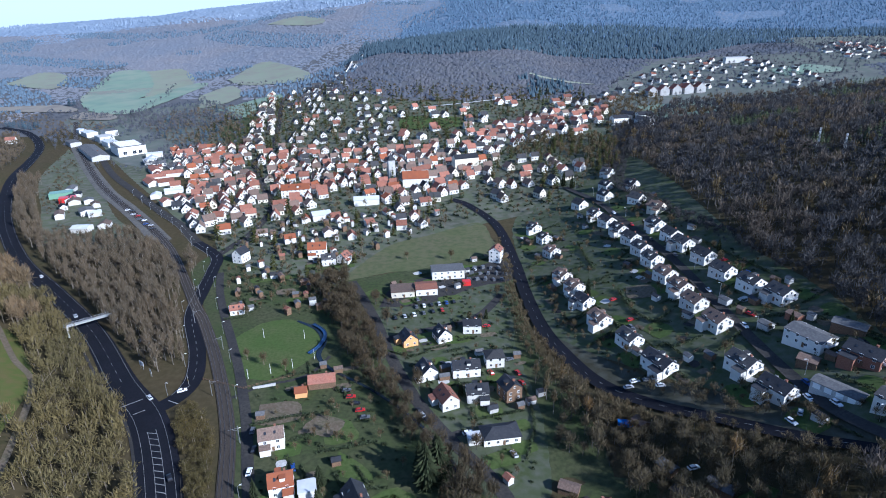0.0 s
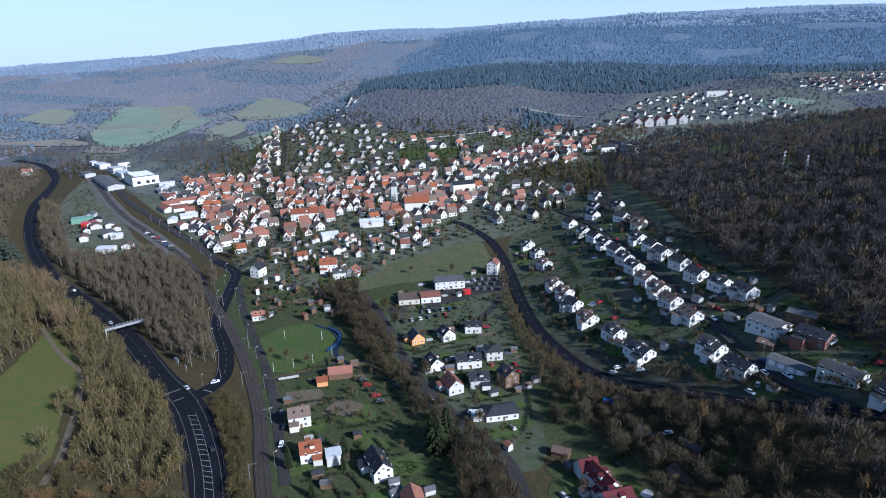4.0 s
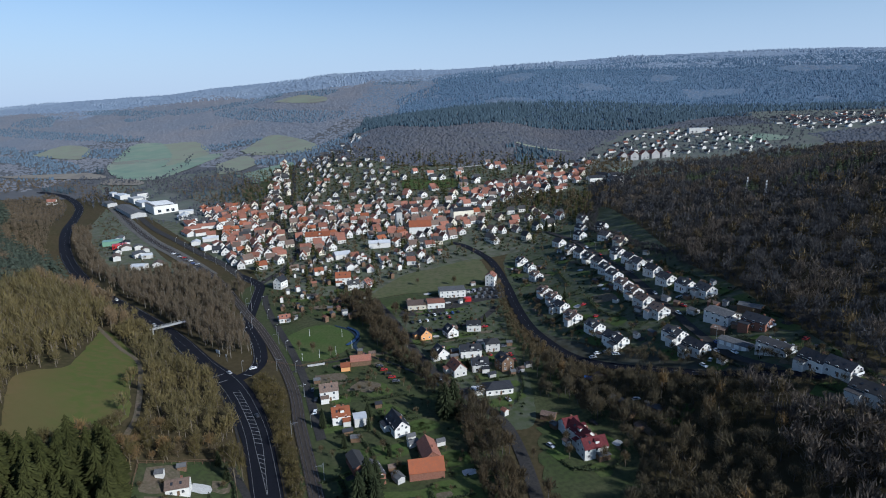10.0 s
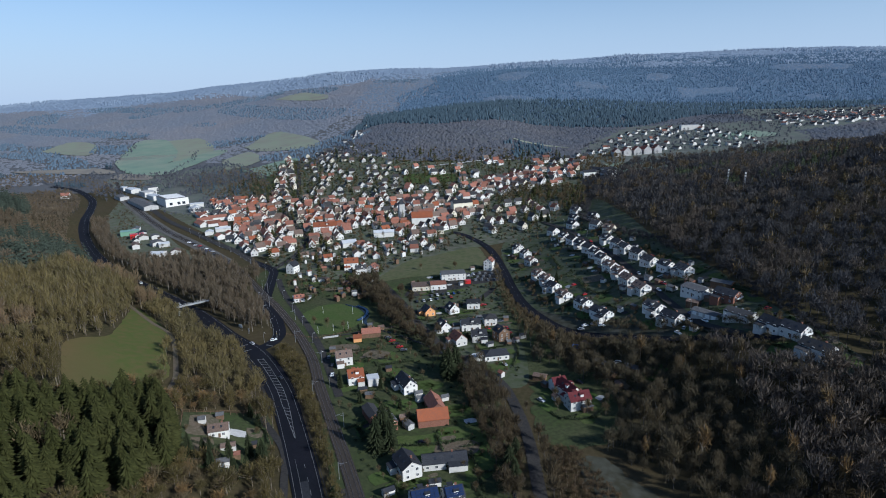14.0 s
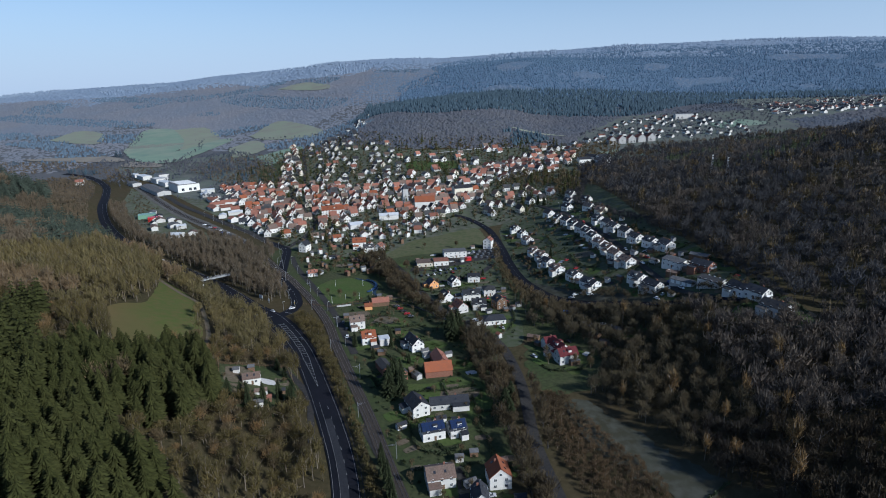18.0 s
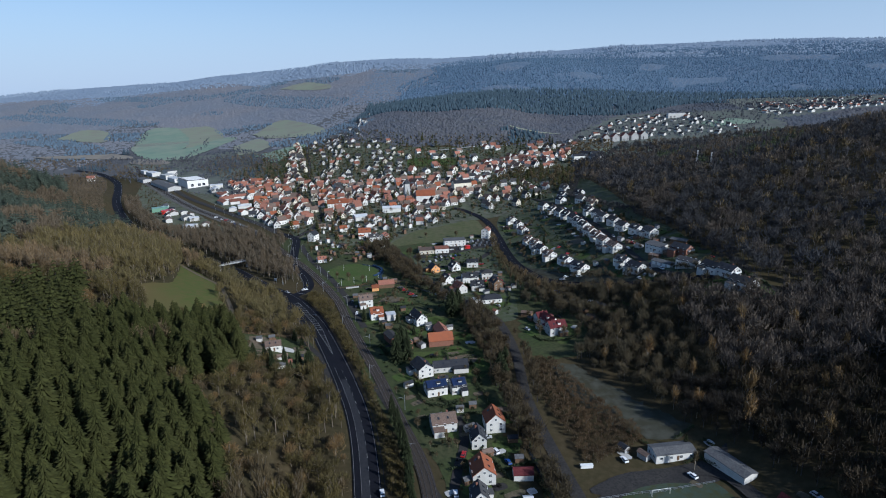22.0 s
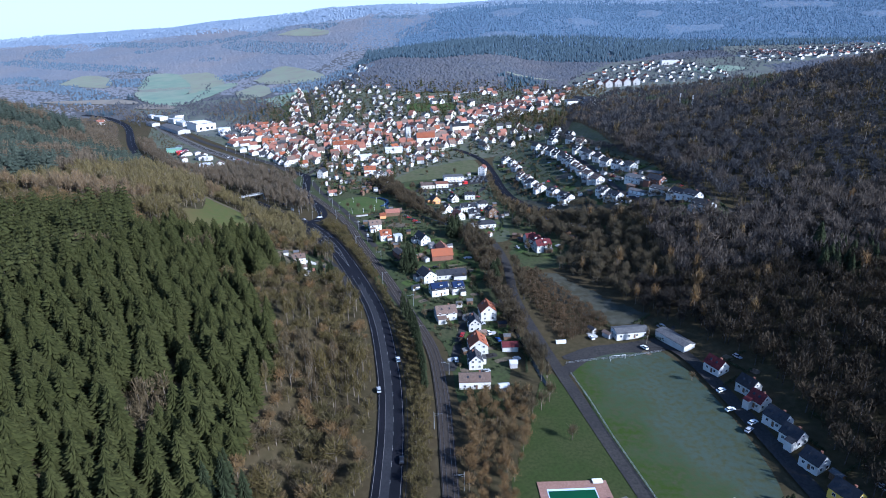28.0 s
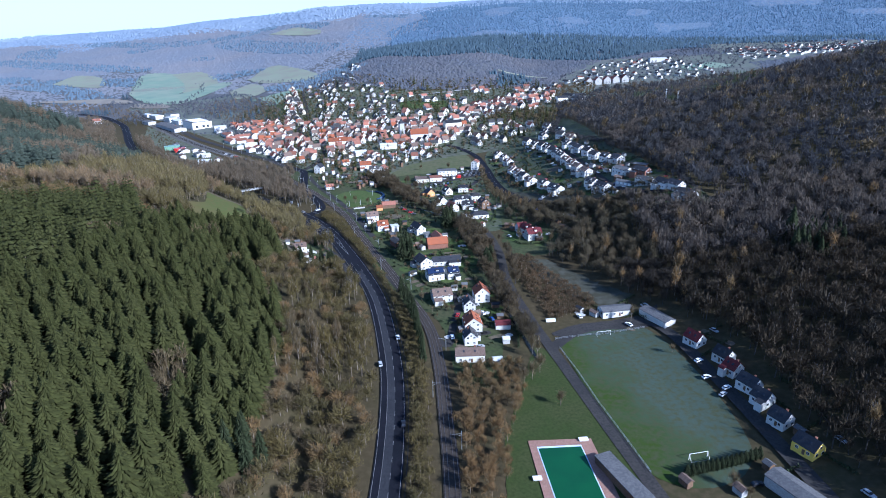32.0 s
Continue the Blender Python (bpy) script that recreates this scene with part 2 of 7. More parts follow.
M["twig_dusk"] = material("dusky_twigs", (0.120, 0.096, 0.058), (0.091, 0.078, 0.050), 0.03, 1, gloss=0.05, island=0.2, thin=0.25)
M["twig_slope"] = material("slope_twigs", (0.124, 0.101, 0.079), (0.094, 0.081, 0.071), 0.02, 1, gloss=0.05, island=0.2, thin=0.25)
# twigs darkened in base colour for the shade behind the pitch houses
M["twig_shade"] = material("brown_shade_twigs", (0.058, 0.045, 0.030), (0.044, 0.037, 0.027), 0.03, 1, gloss=0.05, island=0.18, thin=0.25)
M["wedge_twig"] = material("grey_brown_twigs", (0.159, 0.121, 0.079), (0.124, 0.101, 0.070), 0.03, 1, gloss=0.05, island=0.2, thin=0.25)
# twigs of the eastern hill, tinted bluer to put haze into them
M["twig_crest"] = material("hazed_crest_twigs", (0.080, 0.075, 0.071), (0.060, 0.061, 0.067), 0.02, 1, gloss=0.05, island=0.14, thin=0.25)
M["twig_stream"] = material("stream_twigs", (0.104, 0.078, 0.046), (0.078, 0.064, 0.040), 0.04, 1, gloss=0.05, island=0.2, thin=0.25)
M["bramble"] = material("bramble_canes", (0.118, 0.080, 0.044), (0.086, 0.064, 0.038), 0.06, 1, gloss=0.05, island=0.25, thin=0.2)
# the darkest twigs: the hill's shade is put into their colour
M["twig_deep_shade"] = material("hill_shade_twigs", (0.051, 0.043, 0.034), (0.040, 0.035, 0.029), 0.04, 1, gloss=0.05, island=0.14, thin=0.25)
M["larch"] = material("russet_twigs", (0.192, 0.118, 0.049), (0.150, 0.104, 0.047), 0.05, 1, island=0.22, thin=0.2)
M["needle"] = material("spruce_needles", (0.031, 0.034, 0.010), (0.039, 0.041, 0.013), 0.06, 0.95, gloss=0.1, island=0.35)
# spruce needles tinted bluer, haze over the upper slope put into the colour
M["hazed_needle"] = material("hazed_hilltop_needles", (0.042, 0.054, 0.040), (0.052, 0.062, 0.046), 0.04, 0.95, gloss=0.1, island=0.3)
M["hedge"] = material("hedge_leaves", (0.032, 0.046, 0.019), (0.045, 0.054, 0.026), 0.4, 0.95, island=0.4)
M["dark_needle"] = material("dark_conifer_needles", (0.020, 0.026, 0.012), (0.028, 0.034, 0.016), 0.1, 0.95, gloss=0.1, island=0.35)
# far floor, far twigs and far needles: distance haze greys and blues the colour
M["far_wood"] = material("hazed_bare_woods", (0.099, 0.099, 0.103), (0.085, 0.091, 0.100), 0.006, 1, gloss=0.05, fine=(0.108, 0.108, 0.111), fine_scale=0.05, bump=0.3)
# far gardens and stubble are lightened in base colour to stand for haze
M["far_town"] = material("hazed_gardens", (0.115, 0.133, 0.109), (0.092, 0.100, 0.092), 0.02, 1, gloss=0.05, fine=(0.138, 0.138, 0.125), fine_scale=0.08)
M["far_straw"] = material("hazed_stubble", (0.216, 0.229, 0.175), (0.198, 0.192, 0.156), 0.015, 1, gloss=0.05, fine=(0.207, 0.234, 0.166), fine_scale=0.04)
M["far_stubble"] = material("hazed_bare_stubble", (0.200, 0.178, 0.150), (0.170, 0.155, 0.140), 0.015, 1, gloss=0.05, fine=(0.220, 0.200, 0.165), fine_scale=0.04)
M["dark_bark"] = material("dark_bark", (0.056, 0.051, 0.050), (0.077, 0.071, 0.068), 0.5, 0.95)
# ridge and skyline tones: pale blue haze is mixed into the base colours
M["far_ridge"] = material("hazed_ridge_woods", (0.179, 0.177, 0.192), (0.147, 0.165, 0.199), 0.0045, 1, gloss=0.05, fine=(0.164, 0.174, 0.199), fine_scale=0.02, bump=0.3)
M["skyline"] = material("hazed_skyline_woods", (0.207, 0.253, 0.316), (0.177, 0.226, 0.298), 0.0035, 1, gloss=0.05, fine=(0.199, 0.245, 0.311), fine_scale=0.012, bump=0.2)
M["far_twig"] = material("hazed_bare_crowns", (0.104, 0.103, 0.113), (0.085, 0.095, 0.116), 0.008, 1, gloss=0.05, island=0.08)
M["ridge_twig"] = material("hazed_ridge_crowns", (0.185, 0.182, 0.194), (0.158, 0.174, 0.203), 0.0045, 1, gloss=0.05, island=0.05)
# spur crowns, needles and floor have blue air haze put into their colour
M["spur_twig"] = material("hazed_spur_crowns", (0.147, 0.177, 0.224), (0.121, 0.164, 0.220), 0.0045, 1, gloss=0.05, island=0.06)
M["far_needle"] = material("hazed_spruce", (0.064, 0.093, 0.114), (0.056, 0.083, 0.105), 0.01, 1, gloss=0.05, island=0.1)
M["ridge_needle"] = material("hazed_ridge_spruce", (0.107, 0.143, 0.182), (0.095, 0.133, 0.174), 0.008, 1, gloss=0.05, island=0.06)
M["spur_needle"] = material("hazed_spur_spruce", (0.097, 0.145, 0.205), (0.083, 0.131, 0.193), 0.006, 1, gloss=0.05, island=0.07)
M["spur_floor"] = material("hazed_spur_floor", (0.097, 0.144, 0.208), (0.120, 0.154, 0.208), 0.006, 1, gloss=0.05, fine=(0.092, 0.140, 0.204), fine_scale=0.03)
# far meadow green, likewise paled in its colour for haze
M["far_field"] = material("hazed_meadow", (0.184, 0.246, 0.182), (0.221, 0.246, 0.192), 0.012, 1, gloss=0.05, fine=(0.152, 0.212, 0.166), fine_scale=0.03)
M["thaw"] = material("thawing_turf", (0.034, 0.056, 0.010), (0.052, 0.071, 0.054), 0.045, 0.95, gloss=0.1, fine=(0.052, 0.058, 0.028), fine_scale=0.4, bump=0.2, drift=(0.97, 0.22, 66, 92, 56))
M["water"] = material("pool_water", (0.012, 0.072, 0.026), (0.010, 0.060, 0.024), 0.1, 0.06)
M["stream"] = material("stream_water", (0.012, 0.018, 0.024), rough=0.25)
M["paving"] = material("red_paving", (0.26, 0.145, 0.105), (0.21, 0.12, 0.09), 0.3, 0.9, fine=(0.3, 0.18, 0.14), fine_scale=1.5)
M["pool_edge"] = material("pale_blue_pool_rim", (0.55, 0.68, 0.82), rough=0.4)
M["slide_blue"] = material("faded_blue_plastic", (0.020, 0.050, 0.130), (0.026, 0.058, 0.125), 0.3, 0.5)
M["solar"] = material("solar_cells", (0.018, 0.03, 0.075), rough=0.15)
M["metal"] = material("galvanised_steel", (0.5, 0.51, 0.52), (0.4, 0.41, 0.42), 1.0, 0.45, 0.7)
M["tyre"] = material("tyre_rubber", (0.02, 0.02, 0.02), rough=0.8)
for key, c in (("car_white", (0.75, 0.75, 0.75)), ("car_black", (0.015, 0.015, 0.018)), ("car_red", (0.35, 0.02, 0.02)), ("car_blue", (0.02, 0.06, 0.22)), ("car_silver", (0.38, 0.39, 0.41)), ("car_grey", (0.10, 0.105, 0.115)), ("red_sheet", (0.5, 0.03, 0.03)), ("blue_sheet", (0.02, 0.13, 0.45)), ("green_sheet", (0.16, 0.28, 0.2)), ("sign_yellow", (0.7, 0.55, 0.04))):
    M[key] = material(key, c, rough=0.3)


# ---- helpers for meshes ----
def mesh(name, verts, faces, mats, index=None, shade=False):
    me = bpy.data.meshes.new(name)
    me.from_pydata([tuple(map(float, v)) for v in verts], [], [tuple(map(int, f)) for f in faces])
    for m in mats if isinstance(mats, (list, tuple)) else [mats]:
        me.materials.append(m)
    if index is not None:
        me.polygons.foreach_set("material_index", index)
    if shade:
        me.polygons.foreach_set("use_smooth", [True] * len(me.polygons))
    me.update()
    return me


def big_mesh(name, verts, tris, mat, quads=False):
    """A large mesh from arrays."""
    k = 4 if quads else 3
    me = bpy.data.meshes.new(name)
    n = len(tris)
    me.vertices.add(len(verts))
    me.vertices.foreach_set("co", np.asarray(verts, np.float32).ravel())
    me.loops.add(n * k)
    me.loops.foreach_set("vertex_index", np.asarray(tris, np.int32).ravel())
    me.polygons.add(n)
    me.polygons.foreach_set("loop_start", np.arange(n, dtype=np.int32) * k)
    me.materials.append(mat)
    me.update(calc_edges=True)
    return me


def part(name, me, parent, label="", place=None):
    """Links a mesh as one part under a thing or a part."""
    ob = new(name, me)
    ob.parent = parent
    if place is not None:
        ob.matrix_basis = place
    return tagged(ob, label)


def thing(name, place, label, category, group="", kind=""):
    ob = new(name)
    ob.matrix_basis = place
    return tagged(ob, label, category, group, kind)


def box(x0, y0, z0, x1, y1, z1):
    v = [(x, y, z) for z in (z0, z1) for x, y in ((x0, y0), (x1, y0), (x1, y1), (x0, y1))]
    f = [(3, 2, 1, 0), (4, 5, 6, 7), (0, 1, 5, 4), (1, 2, 6, 5), (2, 3, 7, 6), (3, 0, 4, 7)]
    return v, f


def joined(*pieces):
    vs, fs = [], []
    for v, f in pieces:
        k = len(vs)
        vs += v
        fs += [tuple(i + k for i in q) for q in f]
    return vs, fs


def tube(p, q, r0, r1, sides=6):
    p, q = Vector(p), Vector(q)
    d = (q - p).normalized()
    s = d.orthogonal().normalized()
    u = d.cross(s)
    v = [tuple(c + (s * math.cos(k * math.tau / sides) + u * math.sin(k * math.tau / sides)) * r) for c, r in ((p, r0), (q, r1)) for k in range(sides)]
    f = [(k, (k + 1) % sides, sides + (k + 1) % sides, sides + k) for k in range(sides)]
    return v, f + [tuple(range(sides))[::-1], tuple(range(sides, 2 * sides))]


# ---- the land ----
def smooth(a, b, v):
    t = np.clip((np.asarray(v, float) - a) / (b - a), 0, 1)
    return t * t * (3 - 2 * t)


# the toe of the western wood, along the main road, and of the eastern hill: y, x
WEST_Y, WEST_X = (-400, -200, -100, 0, 100, 150, 200, 270, 400, 500, 640, 900, 1200), (-36, -50, -56, -66, -98, -128, -172, -240, -385, -470, -610, -760, -900)
EAST_Y, EAST_X = (-400, -100, 0, 60, 120, 190, 250, 330, 433, 600, 900), (135, 112, 94, 80, 66, 42, 30, 24, 30, 60, 160)


# the crest of the skyline ridge: x, z
RIDGE_X = (-3200, -2438, -2134, -1839, -1464, -1263, -984, -846, -737, -575, -415, -221, -49, 156, 334, 584, 830, 1191, 1475, 1704, 3200)
RIDGE_Z = (96, 143, 168, 183, 198, 223, 243, 251, 268, 277, 282, 276, 282, 291, 297, 313, 316, 322, 325, 318, 300)


def height(x, y):
    """Height of the land at x, y."""
    x, y = np.asarray(x, float), np.asarray(y, float)
    u = y + 0.6 * x
    z = 0.085 * 60 * np.logaddexp(0, (np.minimum(u, 1500) - 450) / 60)
    z = z * smooth(-900, -350, x) + (1 - smooth(-900, -350, x)) * 30 * smooth(700, 1300, y)
    # western wood
    d = np.interp(y, WEST_Y, WEST_X) - 8 - x
    steep = 0.62 - 0.26 * smooth(-60, 130, y)
    top = 60 + 0 * y
    z = z + np.where(d > 0, top * (1 - np.exp(-np.maximum(d, 0) * steep / top)), 0) * (1 - smooth(300, 540, y))
    z = z + 58 * np.exp(-((x + 625) / 85) ** 2 - ((y - 470) / 110) ** 2)
    # eastern hill
    e = x - np.interp(y, EAST_Y, EAST_X)
    lift = 0.5 * (e + np.sqrt(e * e + 400)) - 4
    hill = 150 * (1 - np.exp(-np.maximum(lift, 0) * 0.36 / 150)) * (1 + 0.15 * smooth(150, 400, e))
    z = z + hill * (1 - smooth(300, 850, y))
    z = z + 9 * np.exp(-((x - 138) / 32) ** 2 - ((y - 140) / 45) ** 2)
    # knoll, wooded spur and the skyline ridge
    z = z + 45 * np.exp(-(((x + 110) / 175) ** 4 + ((y - 1210) / 240) ** 4) / 1.5)
    ridge = np.interp(x, RIDGE_X, RIDGE_Z)
    far = smooth(1250, 2750, y)
    spur = 50 * np.exp(-((x - 130) / 320) ** 2 - ((y - 1850) / 350) ** 2)
    z = z * (1 - far) + ridge * far + spur
    return z


def ground_z(x, y):
    return float(height(x, y))


def steps(points):
    out = []
    for (a, b, s) in points:
        out += list(np.arange(a, b, s))
    return np.array(out + [points[-1][1]])


XS = steps([(-3200, -1200, 50), (-1200, -450, 15), (-450, 350, 4), (350, 1100, 15), (1100, 3200, 50)])
YS = steps([(-700, -300, 20), (-300, 700, 4), (700, 1500, 10), (1500, 3100, 20), (3100, 4300, 60)])
gx, gy = np.meshgrid(XS, YS)
gz = height(gx, gy)
cols = len(XS)
quad = np.array([(r * cols + c, r * cols + c + 1, (r + 1) * cols + c + 1, (r + 1) * cols + c) for r in range(len(YS) - 1) for c in range(cols - 1)])
land = big_mesh("ground", np.stack([gx, gy, gz], -1).reshape(-1, 3), quad, M["litter"], True)
# the zones further off use ground colours with haze mixed in
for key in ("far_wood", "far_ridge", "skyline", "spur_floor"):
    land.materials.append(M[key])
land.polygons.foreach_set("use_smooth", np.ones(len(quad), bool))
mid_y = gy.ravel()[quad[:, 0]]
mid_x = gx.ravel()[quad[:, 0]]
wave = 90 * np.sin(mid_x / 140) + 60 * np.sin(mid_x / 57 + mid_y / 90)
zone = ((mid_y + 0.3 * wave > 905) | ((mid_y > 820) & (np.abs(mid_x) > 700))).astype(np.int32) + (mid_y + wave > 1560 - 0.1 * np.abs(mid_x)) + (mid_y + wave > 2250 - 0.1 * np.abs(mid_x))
# the spur's floor takes the haze-blue ground colour
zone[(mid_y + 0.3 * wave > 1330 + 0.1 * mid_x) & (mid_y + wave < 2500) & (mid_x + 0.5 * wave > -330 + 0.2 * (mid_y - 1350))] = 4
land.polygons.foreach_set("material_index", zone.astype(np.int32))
tagged(new("ground", land), "rolling winter valley ground with leaf litter and rough grass", "ground", kind="structure")


def inside(poly, x, y):
    hit = np.zeros(np.shape(x), bool)
    for (x0, y0), (x1, y1) in zip(poly, poly[1:] + poly[:1]):
        cross = (y0 > y) != (y1 > y)
        with np.errstate(divide="ignore", invalid="ignore"):
            hit ^= cross & (x < (x1 - x0) * (y - y0) / (y1 - y0) + x0)
    return hit


def curve(points, step=4.0):
    """Points at even steps along a smooth line through the given ones."""
    p = np.array(points, float)
    p = np.vstack([2 * p[0] - p[1], p, 2 * p[-1] - p[-2]])
    out = []
    for k in range(1, len(p) - 2):
        n = max(2, int(np.hypot(*(p[k + 1] - p[k])[:2]) / step))
        for t in np.arange(n) / n:
            out.append(0.5 * (2 * p[k] + (p[k + 1] - p[k - 1]) * t + (2 * p[k - 1] - 5 * p[k] + 4 * p[k + 1] - p[k + 2]) * t ** 2 + (3 * p[k] - p[k - 1] - 3 * p[k + 1] + p[k + 2]) * t ** 3))
    return np.array(out + [p[-2]])


def sides(line):
    d = np.gradient(line, axis=0)
    d /= np.linalg.norm(d, axis=1)[:, None]
    return np.stack([-d[:, 1], d[:, 0]], 1)


def ribbon(name, points, width, mat, lift=0.2, shift=0.0, across=3):
    """A strip that follows the land along a line; width: one number, or one a point."""
    w = np.full(len(points), width, float) if np.isscalar(width) else np.array(width, float)
    full = curve([(*q, k) for q, k in zip(points, w)])
    line, w = full[:, :2], full[:, 2]
    n = sides(line)
    rows = [line + n * (shift + (k / (across - 1) - 0.5) * w)[:, None] for k in range(across)]
    base = height(line[:, 0], line[:, 1])
    vs = np.concatenate([np.column_stack([r, np.maximum(base, height(r[:, 0], r[:, 1])) + lift]) for r in rows])
    m = len(line)
    fs = [(k * m + i, k * m + i + 1, (k + 1) * m + i + 1, (k + 1) * m + i) for k in range(across - 1) for i in range(m - 1)]
    return new(name, mesh(name, vs, [f[::-1] for f in fs], mat, shade=True))


def patch(name, poly, mat, label, category="meadow", lift=0.12, step=3.0, kind="structure", wobble=1.0):
    """A piece of ground cover that follows the land inside an outline."""
    p = np.array(poly, float)
    fine = curve([*map(tuple, p), tuple(p[0])], step)[:-1] if wobble else p
    bm = bmesh.new()
    ring = [bm.verts.new((x + wobble * noise.noise((x * 0.2, y * 0.2, 0)), y + wobble * noise.noise((x * 0.2, y * 0.2, 9)), 0)) for x, y in fine]
    bm.faces.new(ring)
    x0, y0, x1, y1 = *p.min(0), *p.max(0)
    size = max(step * 1.3, (x1 - x0 + y1 - y0) / 90)
    for axis, lo, hi in ((0, x0, x1), (1, y0, y1)):
        for v in np.arange(lo + size, hi, size):
            no = (1, 0, 0) if axis == 0 else (0, 1, 0)
            co = (v, 0, 0) if axis == 0 else (0, v, 0)
            bmesh.ops.bisect_plane(bm, geom=bm.verts[:] + bm.edges[:] + bm.faces[:], plane_co=co, plane_no=no)
    xy = np.array([v.co[:2] for v in bm.verts])
    for v, z in zip(bm.verts, height(xy[:, 0], xy[:, 1])):
        v.co.z = z + lift
    bmesh.ops.recalc_face_normals(bm, faces=bm.faces)
    if sum(f.normal.z for f in bm.faces) < 0:
        bmesh.ops.reverse_faces(bm, faces=bm.faces)
    me = bpy.data.meshes.new(name)
    bm.to_mesh(me)
    bm.free()
    me.materials.append(mat)
    return tagged(new(name, me), label, category, kind=kind)

# ---- lines of the plan ----
MAIN_ROAD = [(-24, -420), (-27, -260), (-29, -170), (-30, -131), (-32, -100), (-36, -65), (-43, -28), (-57, 25), (-75, 70), (-102, 127), (-118, 156), (-143, 191), (-171, 217), (-216, 262), (-272, 308), (-340, 362), (-424, 448), (-496, 541), (-572, 664), (-640, 768), (-724, 852), (-800, 890)]
SIDE_ROAD = [(-146, 196), (-140, 205), (-138, 214), (-140, 226), (-150, 248), (-171, 284), (-181, 318), (-189, 348), (-198, 373), (-226, 400), (-259, 439), (-300, 478), (-360, 539), (-430, 610), (-520, 720)]
RAILWAY = [(8, -420), (0, -230), (-7, -130), (-11, -90), (-16, -48), (-24, -8), (-40, 32), (-56, 71), (-76, 116), (-92, 152), (-107, 188), (-132, 233), (-161, 278), (-177, 299), (-241, 388), (-302, 453), (-390, 540), (-472, 633), (-600, 790), (-700, 930)]
RAIL_LANE = [(-78, 140), (-92, 172), (-102, 195), (-120, 230), (-136, 258), (-155, 290), (-170, 318), (-182, 345)]
LANE = [(95, -260), (74, -180), (62, -128), (53, -92), (42, -47), (31, -1), (21, 52), (18, 102), (12, 140), (4, 163), (-15, 187), (-32, 212), (-50, 248), (-62, 278), (-74, 304), (-90, 335)]
EAST_ROAD = [(-40, 505), (-23, 487), (1, 439), (13, 372), (19, 319), (26, 277), (35, 248), (47, 223), (64, 204), (89, 185), (115, 163), (140, 140)]
STREET = [(61, 516), (78, 462), (88, 402), (102, 310), (106, 268), (110, 235), (114, 205), (118, 180), (128, 155)]
CLUB_DRIVE = [(38, -30), (52, -14), (72, -4), (90, -4), (99, -20), (106, -60), (112, -104), (116, -140)]
MARKET_STREET = [(-198, 373), (-192, 430), (-200, 490), (-221, 531), (-254, 597), (-282, 655), (-282, 710), (-316, 835), (-374, 1027), (-378, 1140), (-349, 1247), (-321, 1356)]

MEADOW = [(-193, 95), (-227, 141), (-230, 158), (-223, 174), (-239, 214), (-253, 249), (-209, 211), (-186, 168), (-166, 131), (-177, 101)]
CABIN_PLOT = [(-142, 102), (-113, 122), (-97, 92), (-104, 72), (-126, 66)]
PITCH = [(41, -21), (88, -10), (102, -104), (62, -117)]

# ---- ground cover ----
patch("meadow", [(-60, 60), (-92, 158), (-108, 192), (-136, 242), (-176, 306), (-205, 352), (-190, 385), (-120, 345), (-98, 330), (-62, 262), (-52, 236), (-24, 196), (2, 160), (8, 100), (10, 40), (-10, 30), (-30, 10)], M["grass"], "dull green winter grass along the railway and the stream", lift=0.06)
patch("meadow", [(-98, 335), (-70, 300), (-50, 250), (-20, 205), (8, 165), (30, 170), (44, 165), (40, 205), (24, 250), (14, 310), (8, 372), (-6, 400), (-50, 360)], M["grass"], "dull green winter grass round the new houses", lift=0.06)
patch("meadow", [(24, 100), (22, 150), (40, 170), (62, 158), (60, 112), (40, 96)], M["grass"], "frosted garden of the maroon-roofed house", "garden", lift=0.14, wobble=4)
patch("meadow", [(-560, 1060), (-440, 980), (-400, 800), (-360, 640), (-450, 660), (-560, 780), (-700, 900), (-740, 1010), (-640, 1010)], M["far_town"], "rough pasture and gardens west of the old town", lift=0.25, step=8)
patch("meadow", [(-62, 62), (-95, 160), (-112, 238), (-60, 242), (-28, 196), (-4, 158), (6, 100), (6, 40), (14, -20), (10, -60), (-6, -62), (-20, 0)], M["grass"], "green winter garden land between the railway and the stream")
patch("meadow", [(-58, 275), (-52, 240), (-22, 190), (0, 158), (20, 156), (22, 200), (12, 260), (8, 330), (-30, 350), (-66, 300)], M["frost"], "half-frosted plots of the new houses", lift=0.12)
patch("meadow", [(-136, 258), (-127, 277), (-112, 282), (-98, 274), (-88, 258), (-90, 240), (-103, 224), (-122, 230)], M["bright_grass"], "oval green park lawn", "lawn", lift=0.2)
patch("meadow", [(-100, 332), (-69, 350), (-49, 356), (0, 388), (-2, 410), (-14, 446), (-50, 420), (-78, 396)], M["dull_grass"], "open mown meadow below the old town")
patch("meadow", [(20, 330), (30, 272), (60, 232), (92, 200), (120, 178), (150, 112), (165, 120), (156, 170), (150, 250), (138, 320), (137, 410), (137, 480), (126, 580), (70, 560), (40, 500), (14, 440)], M["frost"], "frosted hillside gardens")
patch("meadow", [(-200, 380), (-110, 330), (-74, 396), (0, 450), (60, 480), (120, 560), (160, 740), (120, 880), (-150, 915), (-330, 1060), (-430, 1000), (-440, 800), (-330, 600), (-250, 470)], M["town_ground"], "gardens and yards between the houses of the old town", lift=0.1, step=6)
